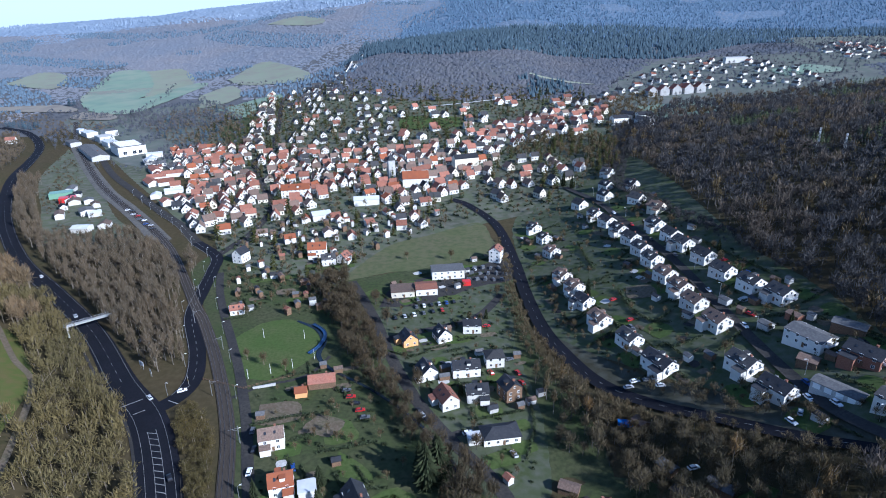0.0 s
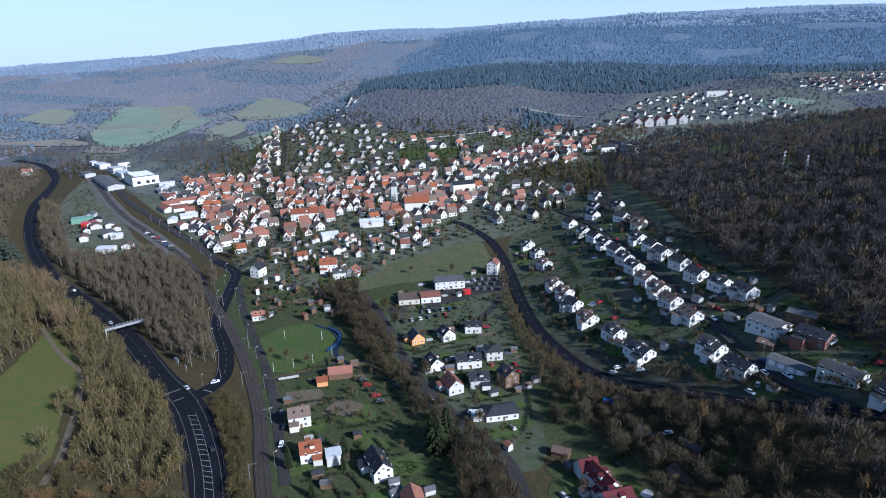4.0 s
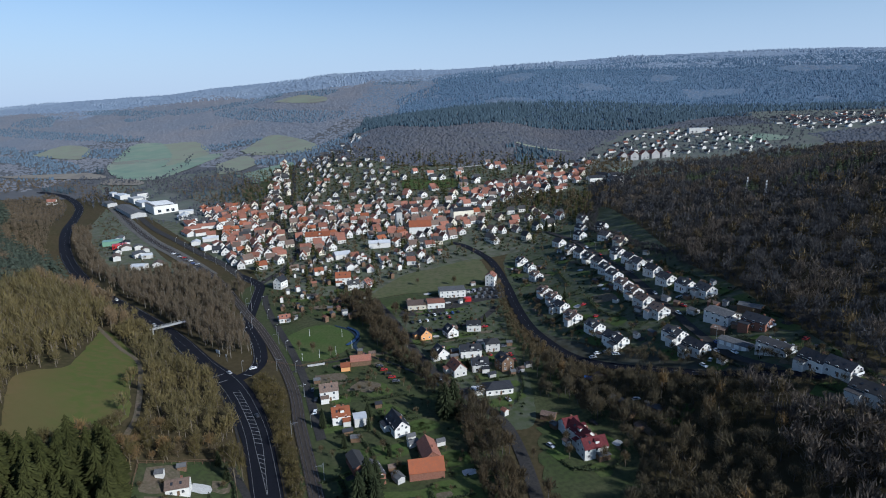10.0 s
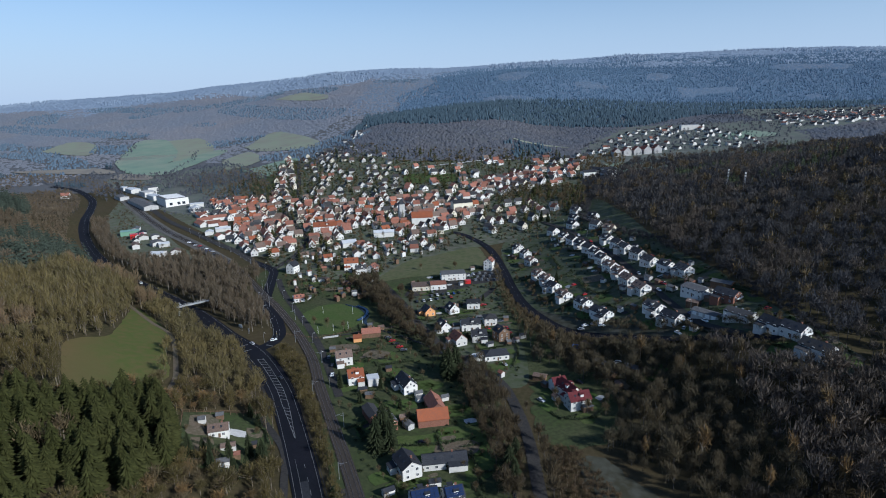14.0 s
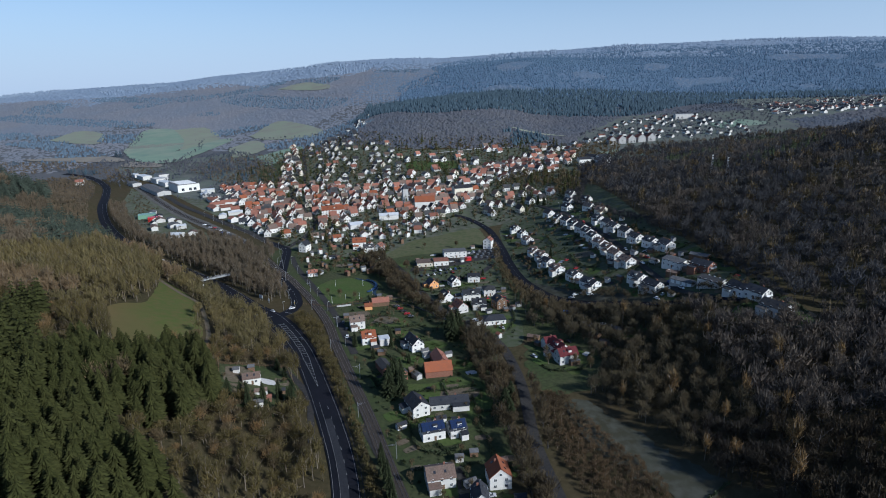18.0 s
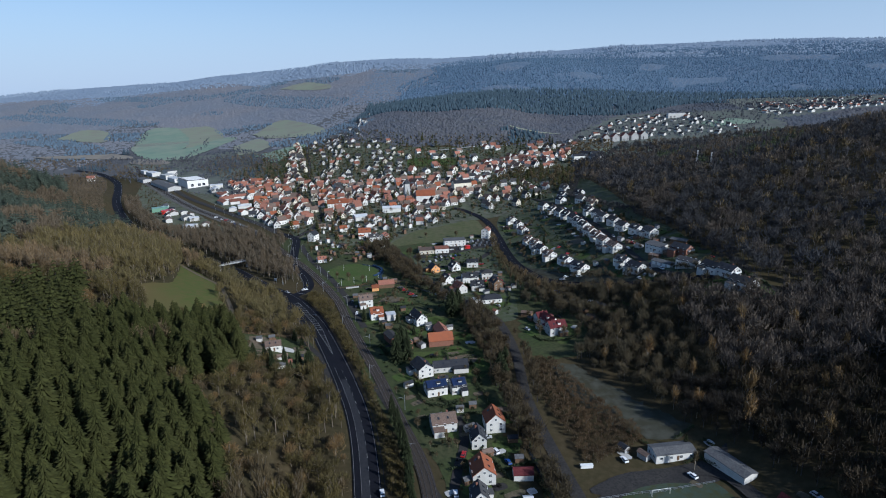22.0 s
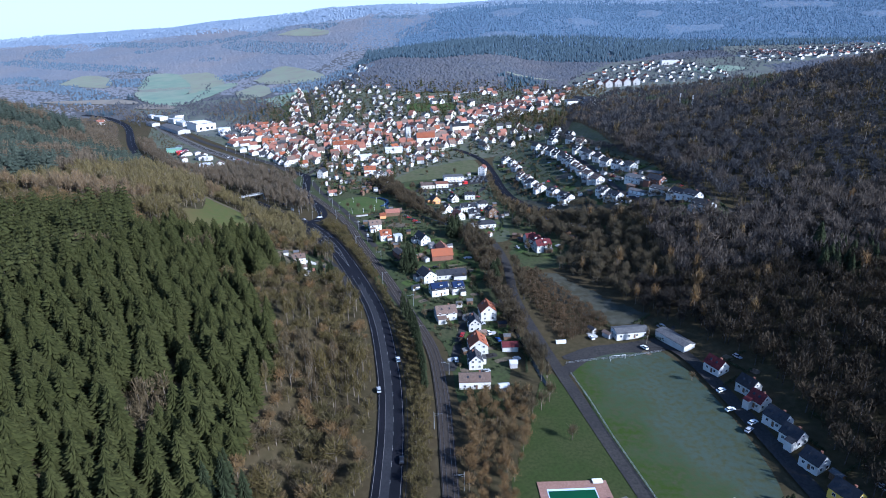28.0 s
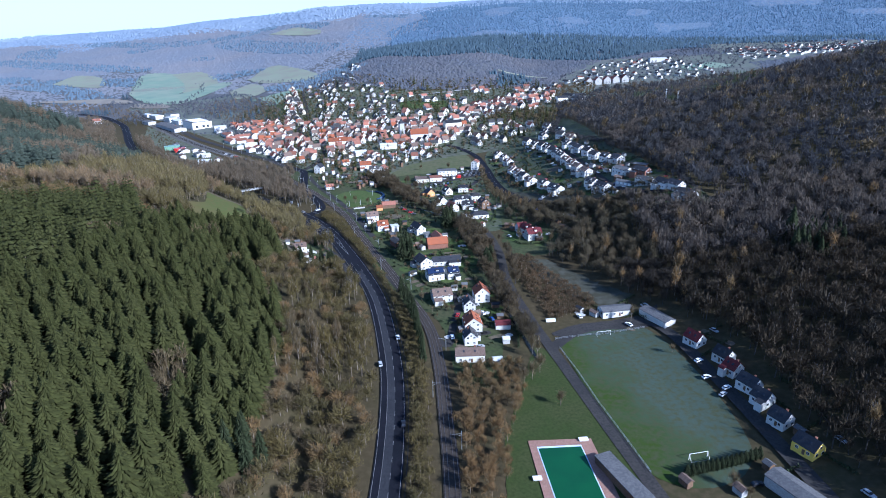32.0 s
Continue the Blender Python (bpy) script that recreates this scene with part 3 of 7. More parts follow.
for poly in ([(-44, 104), (-30, 106), (-12, 114), (0, 104), (-3, 90), (-16, 92), (-36, 90)], [(-9, 72), (0, 76), (2, 92), (-6, 92), (-10, 82)], [(-70, 200), (-58, 196), (-52, 186), (-64, 182)], [(-58, 178), (-48, 172), (-42, 164), (-56, 166)], [(-10, 8), (-2, 6), (-3, 0), (-10, 2)], [(6, 20), (14, 18), (14, 8), (6, 10)]):
    patch("lawn", poly, M["bright_grass"], "fresh green lawn between the houses", "lawn", lift=0.22, wobble=1.2)
patch("meadow", MEADOW, M["dry_grass"], "sloping clearing with mown grass among the woods", lift=0.2)
patch("garden_plot", CABIN_PLOT, M["grass"], "fenced garden plot of a cabin", "garden", lift=0.25)
patch("pitch", PITCH, M["thaw"], "football pitch, half green and half white with frost", "football pitch", lift=0.15, wobble=0.3)
patch("meadow", [(12, -100), (20, -70), (30, -30), (40, -46), (52, -96), (58, -124), (44, -140), (14, -140)], M["lawn_grass"], "green sunbathing lawn round the pool", "lawn")
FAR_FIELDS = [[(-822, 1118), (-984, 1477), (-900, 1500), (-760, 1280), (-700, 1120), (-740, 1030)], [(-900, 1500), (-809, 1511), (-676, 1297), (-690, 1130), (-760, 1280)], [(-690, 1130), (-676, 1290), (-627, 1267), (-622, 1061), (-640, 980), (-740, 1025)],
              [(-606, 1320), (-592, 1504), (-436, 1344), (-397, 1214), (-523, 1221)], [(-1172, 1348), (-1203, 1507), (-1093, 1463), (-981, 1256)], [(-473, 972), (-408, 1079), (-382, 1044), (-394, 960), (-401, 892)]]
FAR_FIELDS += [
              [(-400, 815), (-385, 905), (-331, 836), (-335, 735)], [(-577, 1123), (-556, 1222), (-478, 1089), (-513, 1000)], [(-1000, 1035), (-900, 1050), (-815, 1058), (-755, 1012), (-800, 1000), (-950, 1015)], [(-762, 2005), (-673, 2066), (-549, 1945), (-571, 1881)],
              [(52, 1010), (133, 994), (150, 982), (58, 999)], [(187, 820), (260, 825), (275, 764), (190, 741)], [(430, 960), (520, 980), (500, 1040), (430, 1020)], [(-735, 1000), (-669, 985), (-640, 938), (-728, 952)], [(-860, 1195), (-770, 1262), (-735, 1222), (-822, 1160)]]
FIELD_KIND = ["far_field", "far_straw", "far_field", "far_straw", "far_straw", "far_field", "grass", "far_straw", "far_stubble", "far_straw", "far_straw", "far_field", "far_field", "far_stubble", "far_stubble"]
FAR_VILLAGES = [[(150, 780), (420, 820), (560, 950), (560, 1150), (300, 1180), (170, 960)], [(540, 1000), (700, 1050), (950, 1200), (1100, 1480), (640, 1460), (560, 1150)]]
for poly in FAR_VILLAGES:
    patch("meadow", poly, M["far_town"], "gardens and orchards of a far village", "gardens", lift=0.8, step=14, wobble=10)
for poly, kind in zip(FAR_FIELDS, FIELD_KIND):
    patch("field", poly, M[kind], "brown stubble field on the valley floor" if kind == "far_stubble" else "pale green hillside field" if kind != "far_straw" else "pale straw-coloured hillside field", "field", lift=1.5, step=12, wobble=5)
patch("field", [(-129, 775), (-133, 838), (-54, 822), (-50, 772)], M["bright_grass"], "green meadow among the upper houses", "field", lift=0.4, step=8)
patch("meadow", [(-420, 680), (-520, 735), (-440, 640), (-330, 520), (-240, 425), (-225, 440), (-290, 520)], M["town_ground"], "rough ground between the railway and the town", "yard", lift=0.14)
patch("meadow", [(30, 336), (42, 262), (64, 224), (92, 200), (122, 176), (146, 150), (140, 138), (112, 164), (88, 184), (62, 204), (44, 226), (32, 252), (24, 280), (18, 322)], M["thin_frost"], "frosted bank above the curving road", "verge", lift=0.07)
patch("meadow", [(-580, 745), (-500, 590), (-415, 480), (-340, 388), (-270, 400), (-330, 460), (-400, 545), (-480, 640)], M["town_ground"], "rough yards between the main road and the railway", "yard", lift=0.12)
tagged(ribbon("yard", [(-255, 402), (-302, 452), (-345, 495), (-390, 539), (-472, 632), (-575, 755)], 15, M["yard_gravel"], 0.28, across=4), "worn gravel of the railway yard", "yard", kind="structure")
patch("clearing", [(36, 88), (46, 92), (62, 70), (78, 46), (90, 26), (80, 18), (64, 26), (46, 52)], M["thin_frost"], "frosted open ground beside the lane", "clearing", lift=0.2, wobble=5)

# ---- roads and railway ----
W_MAIN = [11] * 8 + [12, 13, 15, 15, 13] + [11.5] * 9
tagged(ribbon("road", MAIN_ROAD, W_MAIN, M["asphalt"], 0.3, across=5), "dark asphalt main road with white markings", "road", kind="structure")
tagged(ribbon("road_lane", MAIN_ROAD[:9], 3.3, M["lane_asphalt"], 0.345, 0.6, across=3), "paler worn middle lane of the main road", "road", kind="structure")
tagged(ribbon("road", SIDE_ROAD[:10], 8.5, M["asphalt"], 0.34), "dark asphalt side road curving to the town", "road", kind="structure")
# the far stretch takes a paler asphalt colour in place of haze
tagged(ribbon("road", SIDE_ROAD[9:], 7.5, M["old_asphalt"], 0.345), "grey road along the railway yard, paled for haze", "road", kind="structure")
tagged(ribbon("road", EAST_ROAD, [7.4] * 7 + [6.6, 6, 5.6, 5, 5], M["asphalt"], 0.3), "dark asphalt road curving below the hillside", "road", kind="structure")
# same paler asphalt for the hazy street in town
tagged(ribbon("road", MARKET_STREET, 6.5, M["old_asphalt"], 0.3), "straight asphalt street through the old town", "road", kind="structure")
tagged(ribbon("lane", LANE, 5.5, M["old_asphalt"], 0.28), "worn grey asphalt lane along the stream", "road", kind="structure")
tagged(ribbon("lane", RAIL_LANE, 4.5, M["old_asphalt"], 0.28), "worn narrow lane beside the railway", "road", kind="structure")
tagged(ribbon("lane", STREET, 5, M["old_asphalt"], 0.3), "residential street on the hillside", "road", kind="structure")
tagged(ribbon("lane", CLUB_DRIVE, 6, M["old_asphalt"], 0.25), "worn drive round the football pitch", "road", kind="structure")
tagged(ribbon("trackbed", RAILWAY, 6.2, M["ballast"], 0.35), "brown ballast bed of the railway", "railway", kind="structure")
for off in (-2.5, -1.07, 1.07, 2.5):
    tagged(ribbon("rail", RAILWAY, 0.14, M["steel"], 0.55, off, across=2), "worn steel rail", "rail", kind="structure")

# ---- trees ----
rng = np.random.default_rng(5)


def bare_template(twigs, fat, limbs=6, slim=1.0):
    """A leafless tree one unit high: trunk and limbs as prisms, twigs as slivers that fill a dome. Gives places, triangles and 0 or 1 for bark or twig."""
    vs, ts, kinds = [], [], []

    def prism(p, q, r0, r1):
        v, f = tube(p, q, r0, r1, 3)
        k = len(vs)
        vs.extend(v)
        for a, b, c, d in f[:3]:
            ts.extend([(a + k, b + k, c + k), (a + k, c + k, d + k)])
            kinds.extend([0, 0])

    lean = rng.normal(0, 0.02, 2)
    prism((0, 0, -0.05), (lean[0], lean[1], 0.82), 0.014, 0.004)
    for k in range(limbs):
        a, z = k * 2.4 + rng.uniform(-0.5, 0.5), rng.uniform(0.28, 0.6)
        reach = rng.uniform(0.16, 0.28) * slim
        prism((0, 0, z), (lean[0] + math.cos(a) * reach, lean[1] + math.sin(a) * reach, z + rng.uniform(0.18, 0.32)), 0.006, 0.002)
    middle = np.array([*lean, 0.55])
    lobes = rng.normal(0, 1, (5, 3))
    lobes /= np.linalg.norm(lobes, axis=1)[:, None]
    for k in range(twigs):
        d = rng.normal(0, 1, 3)
        d[2] = abs(d[2]) if rng.random() < 0.72 else d[2]
        d /= np.linalg.norm(d)
        bulge = 0.78 + 0.32 * max(0, np.max(lobes @ d)) ** 3
        shell = np.array([0.29 * slim, 0.29 * slim, 0.42]) * bulge
        tip = middle + d * shell * rng.uniform(0.1, 1.1) ** 0.55
        # twigs fan upwards and outwards
        aim = np.array([0, 0, 0.75]) + 0.6 * d + rng.normal(0, 0.3, 3)
        aim /= np.linalg.norm(aim)
        facing = d + np.array([0, 0, 0.2]) + rng.normal(0, 0.45, 3)
        s = tip - aim * rng.uniform(0.10, 0.22)
        w = np.cross(aim, facing)
        w *= fat * rng.uniform(0.6, 1.3) / (np.linalg.norm(w) + 1e-6)
        n = len(vs)
        vs.extend([tuple(s - w), tuple(s + w), tuple(tip)])
        ts.append((n, n + 1, n + 2))
        kinds.append(1)
    return np.array(vs), np.array(ts), np.array(kinds)


def spruce_template(rows, spokes, wide=0.17):
    """A spruce one unit high: rows of drooping, ragged boughs round a stem."""
    vs, ts, kinds = [], [], []
    v, f = tube((0, 0, -0.05), (0, 0, 0.5), 0.012, 0.008, 3)
    vs += v
    for a, b, c, d in f[:3]:
        ts += [(a, b, c), (a, c, d)]
        kinds += [0, 0]
    for r in range(rows):
        z = 0.10 + 0.88 * (r / (rows - 1)) ** 0.95
        reach = wide * min(1.0, (1 - z) * 1.5) ** 0.7 + 0.012
        for s in range(spokes):
            a = (s + rng.uniform(-0.45, 0.45) + 0.5 * (r % 2)) * math.tau / spokes
            l = reach * rng.uniform(0.6, 1.15)
            droop = l * rng.uniform(0.25, 0.6)
            half = math.pi / spokes * rng.uniform(0.7, 1.1)
            n = len(vs)
            z0 = z + rng.uniform(-0.02, 0.02)
            vs += [(0, 0, z0 + 0.045), (math.cos(a - half) * l * 0.7, math.sin(a - half) * l * 0.7, z0 - droop * 0.85), (math.cos(a) * l, math.sin(a) * l, z0 - droop * 0.6), (math.cos(a + half) * l * 0.7, math.sin(a + half) * l * 0.7, z0 - droop * 0.85)]
            ts += [(n, n + 1, n + 2), (n, n + 2, n + 3)]
            kinds += [1, 1]
    return np.array(vs), np.array(ts), np.array(kinds)


def bush_template(twigs, fat):
    vs, ts = [], []
    for k in range(twigs):
        a, b = rng.uniform(0, math.tau), rng.uniform(0, 1.45)
        d = np.array([math.cos(a) * math.sin(b), math.sin(a) * math.sin(b), math.cos(b)])
        s = d * rng.uniform(0.2, 0.5)
        tip = d * rng.uniform(0.7, 1.05)
        w = np.cross(d, rng.normal(size=3))
        w *= fat / np.linalg.norm(w)
        n = len(vs)
        vs += [tuple(s - w), tuple(s + w), tuple(tip)]
        ts.append((n, n + 1, n + 2))
    return np.array(vs), np.array(ts), np.ones(len(ts), int)


def dot_bare():
    """A far leafless crown: a low lumpy dome."""
    vs = [(rng.uniform(-0.2, 0.2), rng.uniform(-0.2, 0.2), 1.0)]
    vs += [(math.cos(k * math.tau / 6) * rng.uniform(0.75, 1.15), math.sin(k * math.tau / 6) * rng.uniform(0.75, 1.15), rng.uniform(-0.9, 0.0)) for k in range(6)]
    return np.array(vs), np.array([(0, 1 + k, 1 + (k + 1) % 6) for k in range(6)]), np.ones(6, int)


def dot_spruce():
    """A far spruce: one ragged cone."""
    vs = [(math.cos(k * math.tau / 6) * rng.uniform(0.2, 0.36), math.sin(k * math.tau / 6) * rng.uniform(0.2, 0.36), rng.uniform(-0.4, 0.1)) for k in range(6)] + [(0, 0, 1)]
    return np.array(vs), np.array([(k, (k + 1) % 6, 6) for k in range(6)]), np.ones(6, int)


NEAR_BARE = [bare_template(330, 0.0086, 6) for k in range(6)]
MID_BARE = [bare_template(130, 0.0145, 2) for k in range(6)]
SLIM_BARE = [bare_template(190, 0.0074, 6, 0.55) for k in range(5)]
FAR_BARE = [bare_template(44, 0.025, 1) for k in range(5)]
NEAR_SPRUCE = [spruce_template(18, 14, 0.17) for k in range(6)]
FAR_SPRUCE = [spruce_template(8, 7, 0.19) for k in range(4)]
DOT_SPRUCE = [dot_spruce() for k in range(4)]
DOT_BARE = [dot_bare() for k in range(4)]
BUSH = [bush_template(60, 0.09) for k in range(3)]
LOW_BUSH = [bush_template(22, 0.16) for k in range(3)]


def grown(name, spots, templates, mats, low, high, label, category, squash=(0.95, 1.4), sink=0.0):
    """Many plants in one object: spots are x, y; heights between low and high."""
    spots = np.asarray(spots, float).reshape(-1, 2)
    z = height(spots[:, 0], spots[:, 1]) - sink
    pick = rng.integers(len(templates), size=len(spots))
    V, T, K, base = [], [], [], 0
    for k, (tv, tt, kind) in enumerate(templates):
        at = np.where(pick == k)[0]
        if not len(at):
            continue
        h = rng.uniform(low, high, len(at)) * rng.choice([1, 1, 0.85, 1.1], len(at))
        a = rng.uniform(0, math.tau, len(at))
        w = h * rng.uniform(*squash, len(at))
        c, s = np.cos(a) * w, np.sin(a) * w
        x = tv[None, :, 0] * c[:, None] - tv[None, :, 1] * s[:, None] + spots[at, 0][:, None]
        y = tv[None, :, 0] * s[:, None] + tv[None, :, 1] * c[:, None] + spots[at, 1][:, None]
        zz = tv[None, :, 2] * h[:, None] + z[at][:, None]
        V.append(np.stack([x, y, zz], -1).reshape(-1, 3))
        T.append((tt[None] + (np.arange(len(at)) * len(tv))[:, None, None] + base).reshape(-1, 3))
        K.append(np.tile(kind, len(at)))
        base += len(at) * len(tv)
    me = big_mesh(name, np.concatenate(V), np.concatenate(T), mats[0])
    me.materials.append(mats[1])
    me.polygons.foreach_set("material_index", np.concatenate(K).astype(np.int32))
    return tagged(new(name, me), label, category, kind="stuff")


KEEP_OUT = []  # lines with a clearance, and plots, where no wood grows
for line, clear in ((MAIN_ROAD, 8.4), (SIDE_ROAD, 6), (RAILWAY, 4.6), (LANE, 4.5), (EAST_ROAD[:9], 5), (EAST_ROAD[8:], 3), (STREET, 5), (CLUB_DRIVE, 5), (RAIL_LANE, 4)):
    KEEP_OUT.append((curve(line, 5), clear))
KEEP_OUT.append((curve([(-260, 251), (-226, 221), (-202, 202), (-168, 145), (-158, 120)], 5), 3.5))
PLOTS = [MEADOW, CABIN_PLOT, PITCH]


def spread(poly, gap, holes=()):
    """Spots spread unevenly over an outline, clear of roads and plots."""
    p = np.array(poly, float)
    x0, y0, x1, y1 = *p.min(0), *p.max(0)
    X, Y = np.meshgrid(np.arange(x0, x1, gap), np.arange(y0, y1, gap))
    X = (X + rng.uniform(-0.5, 0.5, X.shape) * gap).ravel()
    Y = (Y + rng.uniform(-0.5, 0.5, Y.shape) * gap).ravel()
    ok = inside(list(map(tuple, poly)), X, Y)
    for hole in [*PLOTS, *holes]:
        ok &= ~inside(list(map(tuple, hole)), X, Y)
    X, Y = X[ok], Y[ok]
    for line, clear in KEEP_OUT:
        near = np.full(len(X), 1e9)
        for q in line:
            near = np.minimum(near, (X - q[0]) ** 2 + (Y - q[1]) ** 2)
        X, Y = X[near > clear ** 2], Y[near > clear ** 2]
    return np.column_stack([X, Y])


BARE, SPRUCE = (M["bark"], M["twig"]), (M["bark"], M["needle"])
HAZED_OLIVE, HAZED_LARCH = (M["bark"], M["hazed_twig"]), (M["bark"], M["hazed_larch"])
OLIVE, DUSK, LARCH = (M["bark"], M["twig_olive"]), (M["dark_bark"], M["twig_dusk"]), (M["bark"], M["larch"])


def patches(spots, scale, level, seed=0.0):
    """Which spots lie in the patches of a broad noise."""
    return np.array([noise.noise((x * scale, y * scale, seed)) > level for x, y in spots], bool)


def strip(spots, line, half):
    """Which spots lie along a line."""
    near = np.full(len(spots), 1e12)
    for q in curve(line, 12):
        near = np.minimum(near, (spots[:, 0] - q[0]) ** 2 + (spots[:, 1] - q[1]) ** 2)
    return near < half ** 2


# the western slope
SPRUCE_PLOT = [(-100, -190), (-78, -140), (-88, -60), (-98, -19), (-108, -5), (-124, 3), (-150, 27), (-134, 24), (-126, 32), (-122, 61), (-138, 93), (-158, 104), (-176, 84), (-192, 78), (-215, 70), (-236, 100), (-256, 132), (-268, 136), (-262, 100), (-300, 60), (-400, 40), (-260, -190)]
UPPER_SPRUCE = [(-330, 250), (-380, 380), (-470, 440), (-540, 505), (-600, 590), (-720, 610), (-770, 420), (-650, 300), (-480, 100), (-380, 130)]
WEST_WOOD = [(-28, -190), (-32, -100), (-43, -28), (-57, 25), (-102, 127), (-143, 191), (-216, 262), (-272, 308), (-340, 362), (-424, 448), (-496, 541), (-572, 664), (-640, 768), (-724, 852), (-800, 800), (-700, 500), (-480, 90), (-400, 40), (-260, -190)]
stand = spread(SPRUCE_PLOT, 5.9)
odd = patches(stand, 0.03, 0.4)
near, mixed = stand[~odd], stand[odd]
close = near[:, 0] > -200
grown("spruce_wood", near[close], NEAR_SPRUCE, SPRUCE, 11, 19, "dense dark green spruce plantation on the slope", "conifers", (1.35, 1.8))
grown("spruce_wood", near[~close], FAR_SPRUCE, SPRUCE, 12, 19, "dark spruce plantation higher on the slope", "conifers", (1.2, 1.6))
grown("bare_wood", mixed, MID_BARE, BARE, 10, 17, "leafless trees among the spruces", "trees")
stand = spread(UPPER_SPRUCE, 7)
odd = patches(stand, 0.02, 0.1, 3.0)
# bluer needles and greyer twigs here carry the haze in their colour
grown("spruce_wood", stand[~odd], FAR_SPRUCE, (M["bark"], M["hazed_needle"]), 15, 23, "dark spruce stand high on the slope", "conifers", (1.2, 1.6))
grown("larch_wood", stand[odd], MID_BARE, (M["bark"], M["wedge_twig"]), 14, 20, "russet leafless larches high on the slope", "trees")
spots = spread(WEST_WOOD, 5.8, [UPPER_SPRUCE, SPRUCE_PLOT])
low = spots[spots[:, 1] < 130]
tall = patches(low, 0.025, 0.16, 7.0)
grown("bare_wood", low[tall], SLIM_BARE, OLIVE, 12, 19, "tall straw-coloured leafless poplars above the main road", "trees")
shade = rng.random(len(low))
grown("bare_wood", low[~tall & (shade < 0.5)], NEAR_BARE, OLIVE, 6, 12, "leafless olive-brown broadleaf wood above the main road", "trees", (1.5, 2.0))
grown("bare_wood", low[~tall & (shade >= 0.5) & (shade < 0.8)], NEAR_BARE, BARE, 5, 10, "leafless dark brown trees above the main road", "trees", (1.3, 1.8))
grown("bare_wood", low[~tall & (shade >= 0.8)], NEAR_BARE, LARCH, 5, 11, "leafless tawny trees above the main road", "trees", (1.3, 1.8))
mid = spots[(spots[:, 1] >= 130) & (spots[:, 1] < 330)]
brush = inside([(-228, 160), (-240, 205), (-256, 256), (-300, 300), (-360, 300), (-360, 210), (-300, 160)], mid[:, 0], mid[:, 1])
odd = patches(mid, 0.015, -0.1, 5.0) & (mid[:, 0] < -250) & ~brush
grown("larch_wood", mid[odd], SLIM_BARE, HAZED_LARCH, 15, 21, "russet leafless larches above the clearing", "trees", (1.1, 1.6))
grown("bare_wood", mid[brush], SLIM_BARE, HAZED_OLIVE, 16, 23, "tall straight straw-coloured trees above the clearing", "trees", (1.1, 1.5))
grown("bare_wood", mid[~odd & ~brush], MID_BARE, HAZED_OLIVE, 9, 15, "leafless brown wood on the slope above the main road", "trees")
far = spots[spots[:, 1] >= 330]
far = far[~strip(far, MAIN_ROAD, 17)]
far_off = far[:, 1] > 620
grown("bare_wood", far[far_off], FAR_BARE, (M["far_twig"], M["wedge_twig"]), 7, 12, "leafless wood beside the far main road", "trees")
# greyer twigs again stand for haze along the far road
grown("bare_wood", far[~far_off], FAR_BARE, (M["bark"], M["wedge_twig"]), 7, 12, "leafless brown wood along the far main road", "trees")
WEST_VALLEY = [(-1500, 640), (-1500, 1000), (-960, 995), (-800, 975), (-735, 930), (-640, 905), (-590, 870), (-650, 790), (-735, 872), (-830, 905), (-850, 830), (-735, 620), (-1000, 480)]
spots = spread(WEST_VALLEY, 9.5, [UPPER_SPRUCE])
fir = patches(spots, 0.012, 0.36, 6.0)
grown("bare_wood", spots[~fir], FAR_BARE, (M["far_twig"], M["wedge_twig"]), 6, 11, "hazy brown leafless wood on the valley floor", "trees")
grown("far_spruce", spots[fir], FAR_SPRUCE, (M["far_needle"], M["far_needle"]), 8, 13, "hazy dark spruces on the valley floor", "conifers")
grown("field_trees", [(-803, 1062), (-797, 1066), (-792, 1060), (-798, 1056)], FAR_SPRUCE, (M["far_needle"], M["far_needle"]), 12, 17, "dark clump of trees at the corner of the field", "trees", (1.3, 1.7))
# the valley goes on behind the path
grown("spruce_wood", spread([(-100, -190), (-75, -190), (-70, -430), (-330, -430), (-260, -190)], 8), FAR_SPRUCE, SPRUCE, 12, 19, "dark spruce plantation further down the valley", "conifers", (1.2, 1.6))
grown("bare_wood", spread([(-75, -190), (-34, -190), (-30, -430), (-70, -430)], 7), FAR_BARE, OLIVE, 7, 13, "leafless olive-brown wood further down the valley", "trees")
grown("scrub", spread([(-16, -190), (12, -190), (12, -430), (-12, -430)], 5), FAR_BARE, OLIVE, 3, 6, "leafless scrub on the railway bank down the valley", "shrubs")
# between the roads, the railway and the stream
WEDGE = [(-150, 235), (-160, 225), (-215, 270), (-270, 318), (-330, 368), (-424, 455), (-500, 560), (-484, 572), (-425, 485), (-345, 395), (-285, 408), (-250, 385), (-205, 360), (-195, 330), (-182, 290)]
grown("bare_wood", spread(WEDGE, 5.2), SLIM_BARE, (M["birch"], M["wedge_twig"]), 10, 17, "leafless brown wood between main road and railway", "trees")
VERGE = [(-22, -190), (-24, -130), (-30, -70), (-40, -20), (-68, 70), (-100, 130), (-128, 180), (-132, 205), (-112, 185), (-88, 132), (-66, 80), (-46, 28), (-30, -12), (-20, -60), (-14, -130), (-8, -190)]
grown("scrub", spread(VERGE, 2.2), MID_BARE, OLIVE, 2.5, 5.5, "brown leafless scrub on the railway bank", "shrubs", (1.6, 2.3))
STREAM = [(-116, 330), (-74, 250), (-44, 206), (-20, 166), (-8, 124), (6, 64), (16, 10), (24, -30), (34, -24), (26, 50), (24, 100), (16, 144), (4, 172), (-22, 206), (-46, 252), (-70, 310), (-96, 346)]
